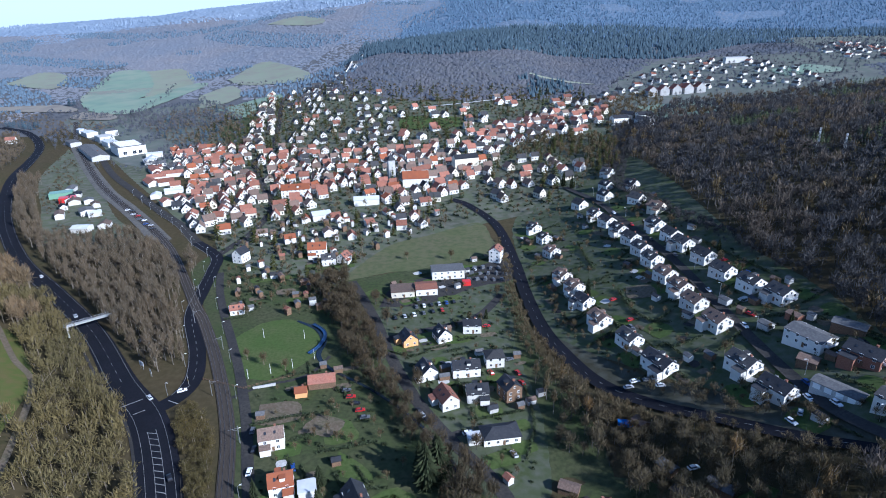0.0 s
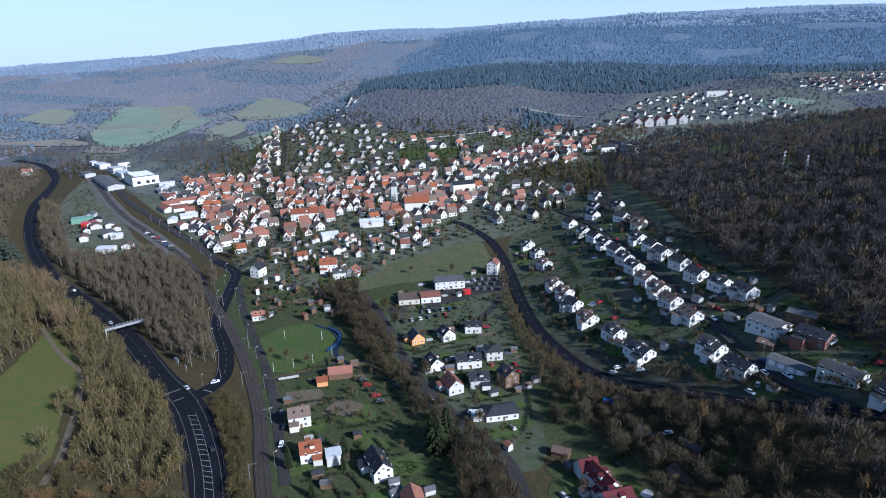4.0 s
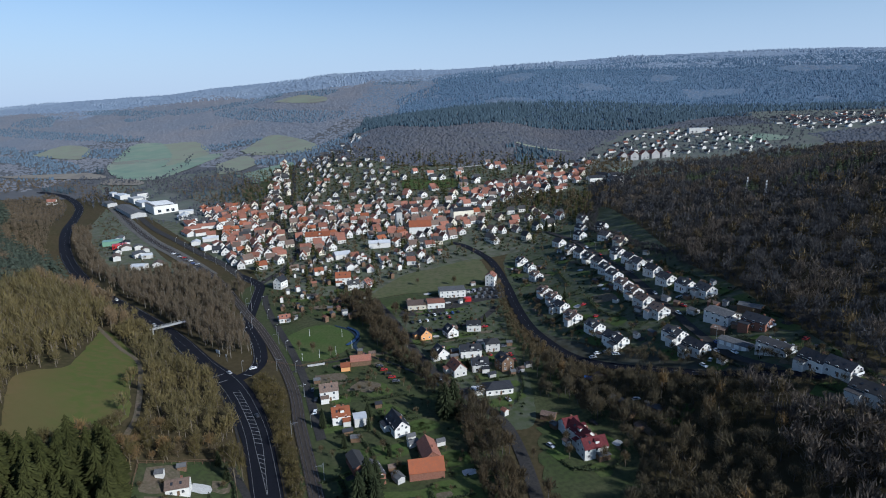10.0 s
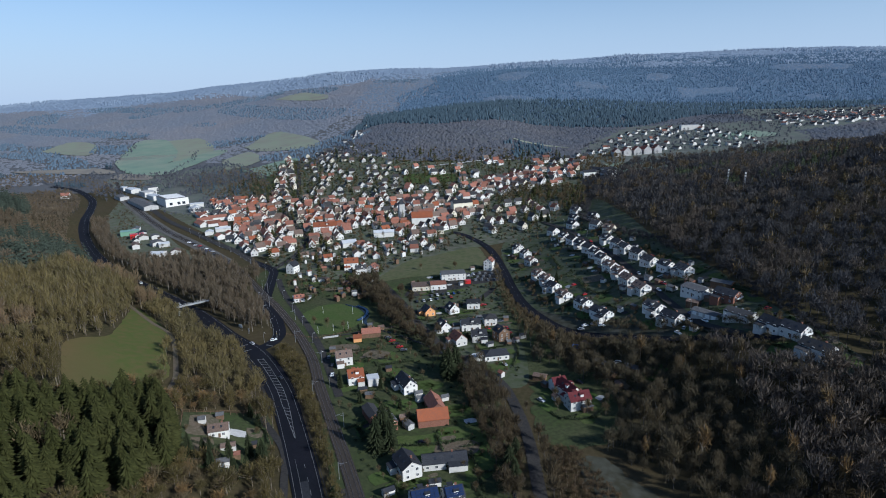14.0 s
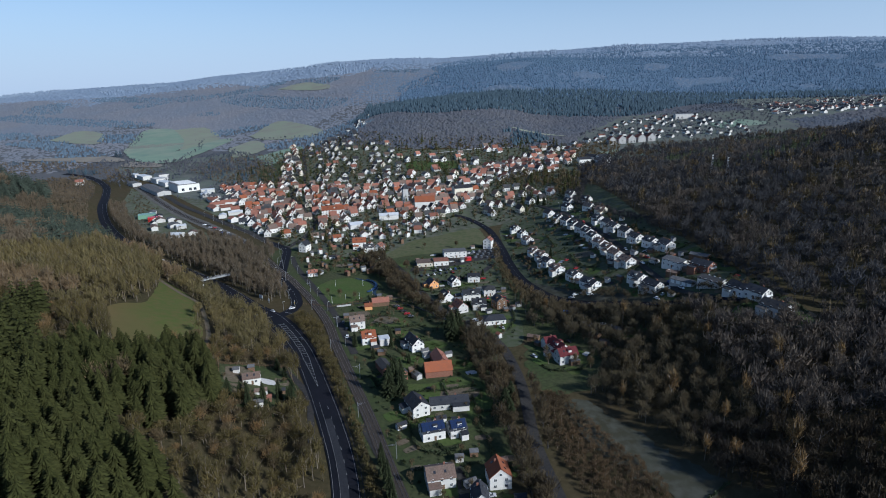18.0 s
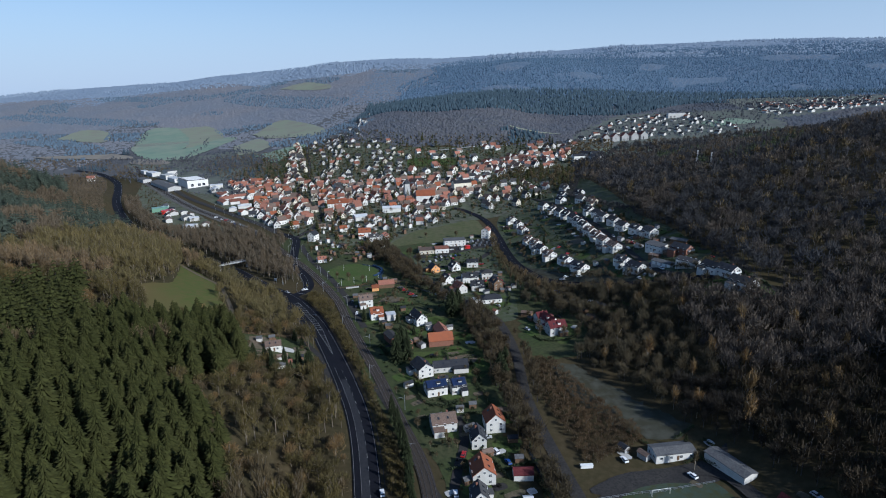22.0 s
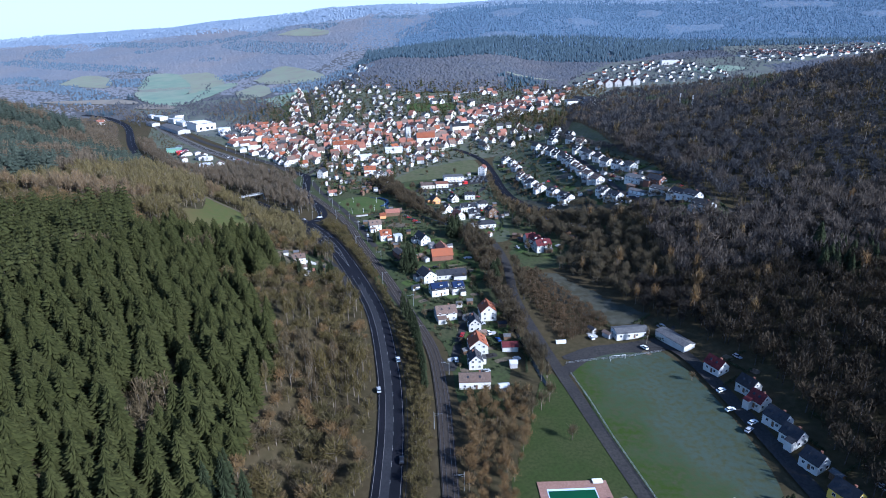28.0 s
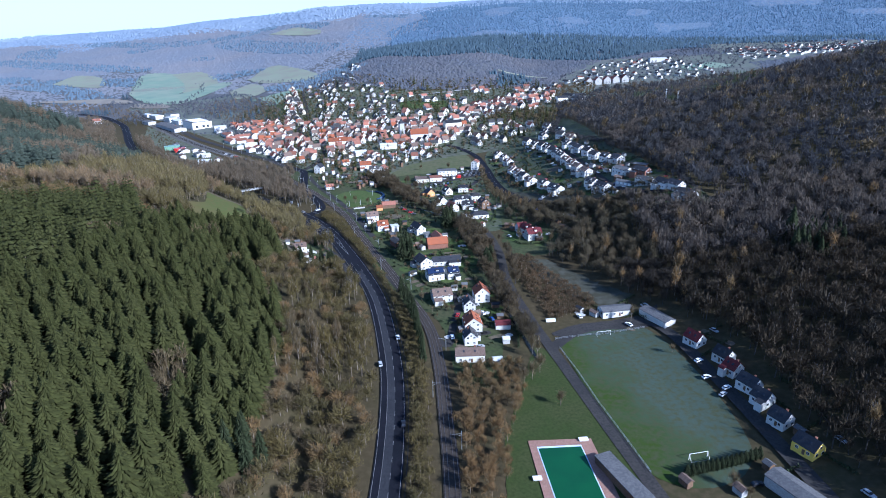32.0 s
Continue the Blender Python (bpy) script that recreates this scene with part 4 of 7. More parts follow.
grown("bare_wood", spread(STREAM, 4.6), NEAR_BARE, (M["dark_bark"], M["twig_stream"]), 7, 14, "leafless trees lining the stream", "trees")
grown("bare_wood", spread([(-6, -52), (20, -42), (24, -66), (14, -100), (10, -140), (14, -190), (-4, -190), (-4, -130), (-8, -90)], 4.0), NEAR_BARE, LARCH, 5, 9, "brown leafless copse below the last house", "trees", (1.0, 1.4))
ROADSIDE = [(0, 440), (10, 372), (15, 319), (22, 274), (31, 244), (43, 219), (60, 199), (86, 180), (112, 158), (108, 150), (80, 172), (54, 190), (36, 208), (24, 232), (14, 262), (8, 300), (6, 360)]
grown("scrub", spread(ROADSIDE, 3.8), MID_BARE, BARE, 4, 8, "leafless scrub and young trees beside the curving road", "shrubs", (1.0, 1.4))
THICKET = [(72, 214), (96, 198), (124, 176), (146, 156), (150, 132), (134, 128), (112, 150), (88, 172), (66, 192), (52, 208)]
grown("bare_wood", spread(THICKET, 4.4), MID_BARE, DUSK, 4, 9, "leafless thicket closing over the end of the road", "trees", (1.0, 1.5))
BANK = [(26, 330), (34, 280), (44, 250), (58, 226), (82, 204), (108, 184), (134, 162), (128, 172), (100, 196), (76, 216), (56, 240), (44, 268), (34, 312)]
grown("scrub", spread(BANK, 4.5), MID_BARE, BARE, 2.5, 5, "leafless bushes on the bank above the curving road", "shrubs", (1.1, 1.5))
# the eastern side
grown("bare_wood", spread([(120, -190), (150, -190), (340, -190), (340, -430), (110, -430)], 8), FAR_BARE, BARE, 9, 15, "leafless brown wood further down the valley", "trees")
patch("meadow", [(16, -190), (90, -190), (104, -260), (108, -420), (20, -420), (16, -300)], M["grass"], "dull green winter meadow down the valley", lift=0.08)
EAST_LOW = [(60, 24), (70, 18), (92, 26), (108, 0), (124, -40), (126, -110), (150, -190), (260, -190), (420, -100), (500, 100), (165, 106), (130, 118), (112, 150), (84, 176), (62, 192), (40, 214), (30, 230), (26, 185), (42, 168), (58, 150), (58, 110), (50, 96), (74, 60), (92, 32)]
FROST_CLEARING = [(36, 88), (46, 92), (62, 70), (78, 46), (90, 26), (80, 18), (64, 26), (46, 52)]
spots = spread(EAST_LOW, 5.2, [FROST_CLEARING])
close = spots[:, 0] < 112
birch = patches(spots, 0.2, 0.5, 2.0)
# where the hill's shade is given by darker twig colours
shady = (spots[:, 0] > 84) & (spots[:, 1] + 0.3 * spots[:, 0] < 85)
grown("bare_wood", spots[close & ~birch & shady], NEAR_BARE, (M["dark_bark"], M["twig_deep_shade"]), 9, 15, "leafless wood behind the pitch, hill shade in its colour", "trees")
grown("bare_wood", spots[close & ~birch & ~shady], NEAR_BARE, DUSK, 6, 14, "leafless grey-brown wood below the hillside houses", "trees")
grown("birch_trees", spots[birch], SLIM_BARE, (M["birch"], M["larch"]), 13, 19, "pale-stemmed leafless birches in the wood", "trees")
outer = spots[:, 0] > 290
CREST, SLOPE = (M["dark_bark"], M["twig_crest"]), (M["dark_bark"], M["twig_slope"])
grown("bare_wood", spots[outer & ~birch], FAR_BARE, SLOPE, 11, 17, "leafless dark wood higher on the eastern hill", "trees")
high = spots[:, 1] > -60
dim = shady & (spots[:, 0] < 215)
high &= ~dim
grown("bare_wood", spots[~close & ~birch & dim], MID_BARE, (M["dark_bark"], M["twig_shade"]), 9, 16, "leafless wood behind the pitch houses, darkened for shade", "trees")
grown("bare_wood", spots[~close & ~outer & ~birch & high], MID_BARE, SLOPE, 11, 17, "leafless grey-brown wood on the eastern hill", "trees")
grown("bare_wood", spots[~close & ~outer & ~birch & ~high & ~dim], MID_BARE, SLOPE, 11, 17, "leafless dark wood on the eastern hill", "trees")
grown("scrub", spread([(27, 56), (25, 100), (36, 98), (42, 90), (50, 64), (64, 40), (70, 22), (60, 10), (42, 0), (36, 20)], 2.3), MID_BARE, (M["bark"], M["bramble"]), 1.8, 4.2, "russet bramble and scrub beside the lane", "shrubs", (1.7, 2.4))
EAST_HIGH = [(165, 106), (500, 100), (560, 300), (600, 600), (640, 870), (470, 870), (350, 832), (224, 818), (152, 680), (126, 578), (135, 470), (135, 410), (136, 347), (141, 301), (149, 255), (160, 170)]
spots = spread(EAST_HIGH, 7.2)
dark = (patches(spots, 0.012, 0.3, 4.0) & (spots[:, 0] > 230))
birch = patches(spots, 0.16, 0.42, 6.0) & ~dark
front = (spots[:, 1] < 360) & (spots[:, 0] < 260)
plain = ~dark & ~birch
light = patches(spots, 0.03, 0.1, 11.0)
grown("bare_wood", spots[front & plain & light], MID_BARE, SLOPE, 10, 17, "leafless tawny wood in patches on the eastern hill", "trees")
grown("bare_wood", spots[~front & plain & light], FAR_BARE, SLOPE, 10, 17, "leafless tawny wood in patches on the crest", "trees")
plain &= ~light
grown("bare_wood", spots[front & plain], MID_BARE, CREST, 11, 17, "leafless dark brown wood covering the eastern hill", "trees")
grown("bare_wood", spots[~front & plain], FAR_BARE, CREST, 11, 17, "leafless dark brown wood on the crest of the hill", "trees")
grown("birch_trees", spots[birch], FAR_BARE, (M["birch"], M["twig"]), 14, 19, "pale-stemmed birches on the hill", "trees")
grown("spruce_wood", spots[dark], FAR_SPRUCE, (M["bark"], M["hedge"]), 10, 15, "dark spruce groups near the crest of the hill", "conifers")
# the darker needle colour stands for the shade on this group
grown("spruce_wood", spread([(172, 12), (200, 14), (204, 44), (180, 46)], 6), NEAR_SPRUCE, (M["bark"], M["dark_needle"]), 12, 18, "group of tall dark conifers at the foot of the hill", "conifers")

for edge in ([(154, 112), (164, 170), (156, 250), (140, 320), (120, 400), (104, 480), (122, 560), (112, 562), (94, 482), (110, 402), (130, 322), (150, 250), (154, 170), (148, 116)], [(92, 520), (104, 560), (122, 640), (140, 740), (160, 740), (170, 640), (118, 556)]):
    spots = spread(edge, 3.6)
    grown("scrub", spots, MID_BARE, CREST, 3.5, 8, "leafless scrub along the edge of the hill wood", "shrubs", (1.1, 1.6))
# distant woods, in materials that carry the haze in their colour
def far_spots(n, x0, x1, y0, y1):
    return np.column_stack([rng.uniform(x0, x1, n), rng.uniform(y0, y1, n)])


def in_fields(spots):
    bad = np.zeros(len(spots), bool)
    for poly in FAR_FIELDS + FAR_VILLAGES:
        bad |= inside(poly, spots[:, 0], spots[:, 1])
    return bad


FAR_T, RIDGE_T, SPUR_T, FAR_N, RIDGE_N, SPUR_N, SKY_T = [(M[k], M[k]) for k in ("far_twig", "ridge_twig", "spur_twig", "far_needle", "ridge_needle", "spur_needle", "skyline")]
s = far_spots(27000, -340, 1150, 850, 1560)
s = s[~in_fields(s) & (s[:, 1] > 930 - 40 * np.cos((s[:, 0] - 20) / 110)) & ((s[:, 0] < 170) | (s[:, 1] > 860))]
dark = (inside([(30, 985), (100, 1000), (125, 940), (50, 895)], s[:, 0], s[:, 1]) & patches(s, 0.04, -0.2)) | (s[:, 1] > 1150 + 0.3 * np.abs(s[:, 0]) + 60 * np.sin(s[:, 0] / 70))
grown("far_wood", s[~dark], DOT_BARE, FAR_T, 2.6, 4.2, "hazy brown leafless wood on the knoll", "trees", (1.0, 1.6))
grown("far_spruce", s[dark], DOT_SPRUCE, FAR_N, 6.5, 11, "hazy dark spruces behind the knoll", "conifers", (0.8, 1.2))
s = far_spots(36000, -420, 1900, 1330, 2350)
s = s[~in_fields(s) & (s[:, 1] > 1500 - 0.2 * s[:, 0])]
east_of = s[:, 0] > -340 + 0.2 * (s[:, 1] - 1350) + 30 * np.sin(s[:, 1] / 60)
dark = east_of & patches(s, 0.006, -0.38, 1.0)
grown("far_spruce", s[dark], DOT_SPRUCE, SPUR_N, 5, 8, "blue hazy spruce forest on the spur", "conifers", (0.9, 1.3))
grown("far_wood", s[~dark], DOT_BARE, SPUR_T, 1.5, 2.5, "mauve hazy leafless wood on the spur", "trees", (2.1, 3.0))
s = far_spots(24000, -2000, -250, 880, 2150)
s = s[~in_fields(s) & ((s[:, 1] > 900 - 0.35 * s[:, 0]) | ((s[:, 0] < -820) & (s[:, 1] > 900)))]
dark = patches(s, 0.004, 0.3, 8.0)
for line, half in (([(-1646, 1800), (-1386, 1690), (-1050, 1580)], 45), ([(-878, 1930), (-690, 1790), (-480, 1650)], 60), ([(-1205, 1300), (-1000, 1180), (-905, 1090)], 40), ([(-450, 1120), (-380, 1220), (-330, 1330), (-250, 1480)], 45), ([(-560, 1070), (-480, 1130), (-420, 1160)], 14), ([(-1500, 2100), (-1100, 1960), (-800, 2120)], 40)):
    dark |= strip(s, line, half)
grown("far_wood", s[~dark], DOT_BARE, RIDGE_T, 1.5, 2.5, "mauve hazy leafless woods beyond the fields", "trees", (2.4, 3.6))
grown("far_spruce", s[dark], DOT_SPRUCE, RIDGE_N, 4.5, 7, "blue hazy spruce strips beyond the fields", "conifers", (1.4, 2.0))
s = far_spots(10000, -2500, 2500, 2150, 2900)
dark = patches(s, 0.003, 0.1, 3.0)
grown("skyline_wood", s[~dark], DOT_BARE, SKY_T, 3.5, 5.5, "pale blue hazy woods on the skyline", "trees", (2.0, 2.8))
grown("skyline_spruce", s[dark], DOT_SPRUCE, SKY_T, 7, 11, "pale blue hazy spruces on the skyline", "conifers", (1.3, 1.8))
# groves round the far fields and villages
for poly in ([(10, 633), (21, 675), (50, 690), (98, 702), (90, 612)], [(83, 559), (99, 680), (130, 660), (112, 540)]):
    q = spread(poly, 6)
    grown("grove", q[::2], FAR_BARE, BARE, 8, 14, "leafless grove between the slope and the hill foot", "trees")
    grown("grove", q[1::4], FAR_SPRUCE, SPRUCE, 8, 14, "dark conifers between the slope and the hill foot", "conifers")
s = spread([(140, 862), (231, 905), (205, 752), (137, 731)], 8)
grown("far_wood", s, FAR_BARE, BARE, 8, 14, "leafless grove between the town and the next village", "trees")
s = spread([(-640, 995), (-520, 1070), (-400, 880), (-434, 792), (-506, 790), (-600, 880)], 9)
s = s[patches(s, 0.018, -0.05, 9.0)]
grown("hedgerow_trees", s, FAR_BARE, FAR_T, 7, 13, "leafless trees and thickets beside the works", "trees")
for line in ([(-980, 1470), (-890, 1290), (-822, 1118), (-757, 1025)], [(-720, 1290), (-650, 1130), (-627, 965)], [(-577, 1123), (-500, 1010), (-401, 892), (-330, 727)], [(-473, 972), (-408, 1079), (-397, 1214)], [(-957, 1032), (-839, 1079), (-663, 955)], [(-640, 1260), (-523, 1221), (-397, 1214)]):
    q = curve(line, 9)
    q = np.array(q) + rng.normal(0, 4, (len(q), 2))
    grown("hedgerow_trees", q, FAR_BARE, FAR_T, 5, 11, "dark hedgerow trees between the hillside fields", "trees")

# ---- houses ----
ROOF_WORD = {"concrete": "pale grey flat", "orange_tile": "orange tiled", "red_tile": "red tiled", "brown_tile": "brown tiled", "maroon_tile": "maroon tiled", "grey_tile": "grey tiled", "slate": "dark slate", "felt": "flat grey felt", "white_roof": "pale sheet metal"}
WALL_WORD = {"white": "white rendered", "cream": "cream rendered", "yellow": "yellow rendered", "apricot": "apricot rendered", "brick": "red brick", "timber": "dark timber", "concrete": "grey concrete"}


def gable_body(l, w, eaves, rise, foot=3.0):
    """Walls of a house with its ridge along x: a prism with two gables."""
    x, y = l / 2, w / 2
    v = [(sx * x, sy * y, z) for sx in (-1, 1) for sy, z in ((-1, -foot), (1, -foot), (1, eaves), (-1, eaves))]
    v += [(-x, 0, eaves + rise), (x, 0, eaves + rise)]
    return v, [(0, 1, 2, 8, 3), (7, 9, 6, 5, 4), (0, 3, 7, 4), (2, 1, 5, 6), (1, 0, 4, 5)]


def gable_roof(l, w, eaves, rise, over=0.35, thick=0.22):
    x, y = l / 2 + over * 0.7, w / 2
    k = rise / y
    pts = [(-(y + over), eaves - over * k), (0, eaves + rise), (y + over, eaves - over * k)]
    v = [(sx * x, py, pz + 0.02 + t) for sx in (-1, 1) for t in (0, thick) for py, pz in pts]
    f = [(3, 9, 10, 4), (4, 10, 11, 5), (1, 7, 6, 0), (2, 8, 7, 1), (0, 6, 9, 3), (5, 11, 8, 2), (0, 3, 4, 1), (1, 4, 5, 2), (7, 10, 9, 6), (8, 11, 10, 7)]
    return v, f


def hip_roof(l, w, eaves, rise, over=0.5):
    x, y, r = l / 2 + over, w / 2 + over, max(l / 2 - w / 2, 0.3)
    v = [(-x, -y, eaves), (x, -y, eaves), (x, y, eaves), (-x, y, eaves), (-x, -y, eaves + 0.2), (x, -y, eaves + 0.2), (x, y, eaves + 0.2), (-x, y, eaves + 0.2), (-r, 0, eaves + rise), (r, 0, eaves + rise)]
    return v, [(3, 2, 1, 0), (0, 1, 5, 4), (1, 2, 6, 5), (2, 3, 7, 6), (3, 0, 4, 7), (4, 5, 9, 8), (6, 7, 8, 9), (5, 6, 9), (7, 4, 8)]


def flat_roof(l, w, eaves, over=0.25):
    return box(-l / 2 - over, -w / 2 - over, eaves, l / 2 + over, w / 2 + over, eaves + 0.35)


PIECES = {}


def piece(key, make, mat):
    """A mesh that alike parts share."""
    if key not in PIECES:
        PIECES[key] = mesh(key[0], *make(), mat)
    return PIECES[key]


def window(parent, x, y, z, turn, w=1.2, h=1.3):
    ob = part("window", piece(("window", w, h), lambda: box(-w / 2, -0.05, -h / 2, w / 2, 0.05, h / 2), M["frame"]), parent, "", pose(x, y, z, 0, 0, turn))
    part("pane", piece(("pane", w, h), lambda: joined(box(-w / 2 + 0.1, -0.075, -h / 2 + 0.1, -0.04, -0.04, h / 2 - 0.1), box(0.04, -0.075, -h / 2 + 0.1, w / 2 - 0.1, -0.04, h / 2 - 0.1)), M["pane"]), ob)


HOUSES = []


def house(x, y, turn, l, w, eaves, rise, wall="white", roof="grey_tile", shape="gable", detail=2, group="", extra="", name="house"):
    """One building: ridge along the direction turn (degrees), l long, w wide."""
    l, w, rise = round(l * 0.86, 1), round(w * 0.86, 1), round(rise * 0.86, 1)
    c, s = math.cos(radians(turn)), math.sin(radians(turn))
    corners = [ground_z(x + c * a - s * b, y + s * a + c * b) for a in (-l / 2, l / 2) for b in (-w / 2, w / 2)]
    z = 0.5 * (min(corners) + max(corners)) + 0.3
    kind = {"house": "house", "shed": "shed", "hall": "building", "garage": "garage"}[name]
    ob = thing(name, pose(x, y, z, 0, 0, turn), f"{WALL_WORD[wall]} {kind} with {ROOF_WORD[roof]} roof{extra}", kind, group)
    size = (l, w, eaves, rise, shape)
    if shape == "gable":
        body, top = (lambda: gable_body(l, w, eaves, rise)), (lambda: gable_roof(l, w, eaves, rise))
    elif shape == "hip":
        body, top = (lambda: box(-l / 2, -w / 2, -3, l / 2, w / 2, eaves)), (lambda: hip_roof(l, w, eaves, rise))
    else:
        body, top = (lambda: box(-l / 2, -w / 2, -3, l / 2, w / 2, eaves)), (lambda: flat_roof(l, w, eaves))
    part("body", piece(("body", *size, wall), body, M[wall]), ob)
    part("roof", piece(("roof", *size, roof), top, M[roof]), ob)
    HOUSES.append((x, y, max(l, w) / 2))
    if detail and shape == "gable" and rise > 1.5:
        part("chimney", piece(("chimney",), lambda: joined(box(-0.35, -0.35, -1.2, 0.35, 0.35, 1.0), box(-0.42, -0.42, 1.0, 0.42, 0.42, 1.12)), M["brick"]), ob, "", pose(l * 0.18, w * 0.12, eaves + rise * 0.76))
    if detail >= 2:
        floors = [1.5] if eaves < 4.2 else [1.5, 4.2]
        if eaves > 7:
            floors.append(6.9)
        for level in floors:
            n = max(2, int(l / 3.6))
            for k in range(n):
                u = (k + 0.5) / n * l - l / 2
                window(ob, u, -w / 2 - 0.03, level, 0)
                window(ob, u, w / 2 + 0.03, level, 180)
            n = max(2, int(w / 3.8))
            for k in range(n):
                u = (k + 0.5) / n * w - w / 2
                window(ob, l / 2 + 0.03, u, level, 90)
                window(ob, -l / 2 - 0.03, u, level, -90)
        if shape == "gable" and rise > 2.4:
            for sx, tr in ((1, 90), (-1, -90)):
                window(ob, sx * (l / 2 + 0.03), 0, eaves + rise * 0.35, tr, 1.0, 1.1)
        if shape == "gable" and roof != "white_roof" and rise > 2:
            slope = math.degrees(math.atan2(rise, w / 2))
            for k, (u, sy) in enumerate(((-l * 0.22, -1), (l * 0.16, -1), (l * 0.24, 1))):
                part("skylight", piece(("skylight",), lambda: joined(box(-0.45, -0.6, 0, 0.45, 0.6, 0.1), box(-0.37, -0.52, 0.1, 0.37, 0.52, 0.12)), M["pane"]), ob, "", pose(u, sy * w * 0.25, eaves + rise * 0.5 + 0.27, -sy * slope, 0, 0))
        habit = int(abs(x * 3.7 + y * 1.3)) % 4
        if shape == "gable" and rise > 2 and habit in (0, 2) and w > 6:  # a lower wing against the long wall
            a, d, h = round(l * 0.42, 1), round(w * 0.34, 1), round(min(2.7, eaves - 0.4), 1)
            wing = part("wing", piece(("wing", a, d, h, wall), lambda: box(-a / 2, -d, -3, a / 2, 0, h), M[wall]), ob, "", pose((0.27 if habit else -0.27) * l, -w / 2, 0))
            part("wing_roof", piece(("wing_roof", a, d, h, roof), lambda: ([(sx * (a / 2 + 0.2), yy, zz + t) for sx in (-1, 1) for t in (0, 0.16) for yy, zz in ((-d - 0.3, h + 0.02), (0.0, h + 0.7))], [(2, 6, 7, 3), (0, 1, 5, 4), (0, 4, 6, 2), (1, 3, 7, 5), (0, 2, 3, 1), (4, 5, 7, 6)]), M[roof]), wing)
        if shape == "gable" and rise > 2.4 and habit in (1, 2) and "pitch" not in group and abs(turn) < 90:  # a dormer on each slope
            k = rise / (w / 2)
            for sy in (-1, 1):
                part("dormer", piece(("dormer", w, rise, wall), lambda: joined(box(-0.9, -w * 0.36, 0.0, 0.9, -w * 0.12, rise * 0.28 + 1.0)), M[wall]), ob, "", pose(-sy * l * 0.08, 0, eaves + rise * 0.22, 0, 0, 0 if sy < 0 else 180))
                part("dormer_roof", piece(("dormer_roof", w, rise, roof), lambda: box(-1.15, -w * 0.40, 0, 1.15, -w * 0.08, 0.18), M[roof]), ob, "", pose(-sy * l * 0.08, 0, eaves + rise * 0.5 + 1.0, 0, 0, 0 if sy < 0 else 180))
        if "hillside" in group:
            wide = round(w * 0.3, 1)
            deck = part("balcony", piece(("balcony", wide), lambda: box(0, -wide, -0.15, 1.5, wide, 0.0), M["concrete"]), ob, "", pose(l / 2, 0, 2.85))
            part("railing", piece(("railing", wide), lambda: joined(box(1.4, -wide, 0, 1.48, wide, 0.95), box(0, -wide, 0, 1.45, -wide + 0.08, 0.95), box(0, wide - 0.08, 0, 1.45, wide, 0.95)), M["frame"]), deck)
        part("door", piece(("door",), lambda: joined(box(-0.5, -0.06, -1.0, 0.5, 0.06, 1.05), box(-0.42, -0.09, -0.9, 0.42, -0.05, 0.95)), M["timber"]), ob, "", pose(l * 0.05, -w / 2 - 0.04, 0.95))
    return ob


# gardens between the railway and the stream
house(-85, 180, 20, 11, 9, 5.4, 3.2, "white", "brown_tile")
house(-73, 157, 20, 10, 9, 4.6, 3.6, "white", "orange_tile")
house(-63, 155, 20, 7, 7, 4.0, 0, "white", "white_roof", "flat", 1)
house(-44, 150, -60, 15, 9, 4.2, 4.2, "white", "slate")
house(-27, 117, 14, 17, 9.5, 3.6, 4.3, "brick", "orange_tile", detail=1, group="barns")
house(-27, 129.5, -70, 16, 9, 3.2, 3.6, "brick", "red_tile", detail=1, group="barns")
house(-57, 120, -60, 14, 7, 3.6, 1.6, "brick", "grey_tile", detail=1, name="shed")
house(-48, 112, -60, 11, 8, 4.6, 2.6, "brick", "grey_tile")
house(-34, 78, -60, 13, 10, 5.0, 3.4, "white", "slate")
house(-19, 84, 12, 22, 9, 3.0, 2.6, "white", "slate")
house(-25, 58, 20, 12, 10, 4.2, 3.2, "white", "slate")
house(-14, 60, 20, 9, 9, 4.2, 3.2, "white", "slate")
house(-19, 26, 15, 13, 11, 4.6, 3.0, "white", "brown_tile")
house(4, 27, 101, 11, 10, 5.2, 4.4, "white", "orange_tile")
house(-3, 14, 99, 10, 7.4, 4.2, 3.6, "white", "slate")
house(-1, -9, 100, 12, 10.5, 4.4, 4.2, "white", "orange_tile")
house(-2, -24, 99, 9, 7.6, 4.2, 3.6, "white", "grey_tile")
house(-2, -40, 5, 16, 9, 3.6, 2.6, "white", "brown_tile")
house(15, -8, 5, 9, 6, 2.6, 1.8, "white", "maroon_tile", detail=1, name="shed")
house(-146, 289, 20, 9, 6, 3, 2.4, "white", "red_tile")
house(-77, 222, 15, 14, 9, 3.0, 2.6, "timber", "red_tile", detail=1)
house(-84, 213, 15, 6, 5, 2.6, 2.0, "apricot", "orange_tile", detail=1, name="shed")
house(-121, 93, 20, 10, 7, 3.2, 2.4, "white", "brown_tile")
house(44, 134, 20, 13, 9, 5.0, 3.6, "white", "maroon_tile")
house(41, 144, -62, 15, 8, 4.6, 3.8, "white", "maroon_tile")
house(36.5, 152, 22, 9, 8, 4.0, 3.4, "white", "maroon_tile", detail=1)
house(48, 130, 20, 6, 4, 2.4, 0, "timber", "felt", "flat", 0, name="shed")
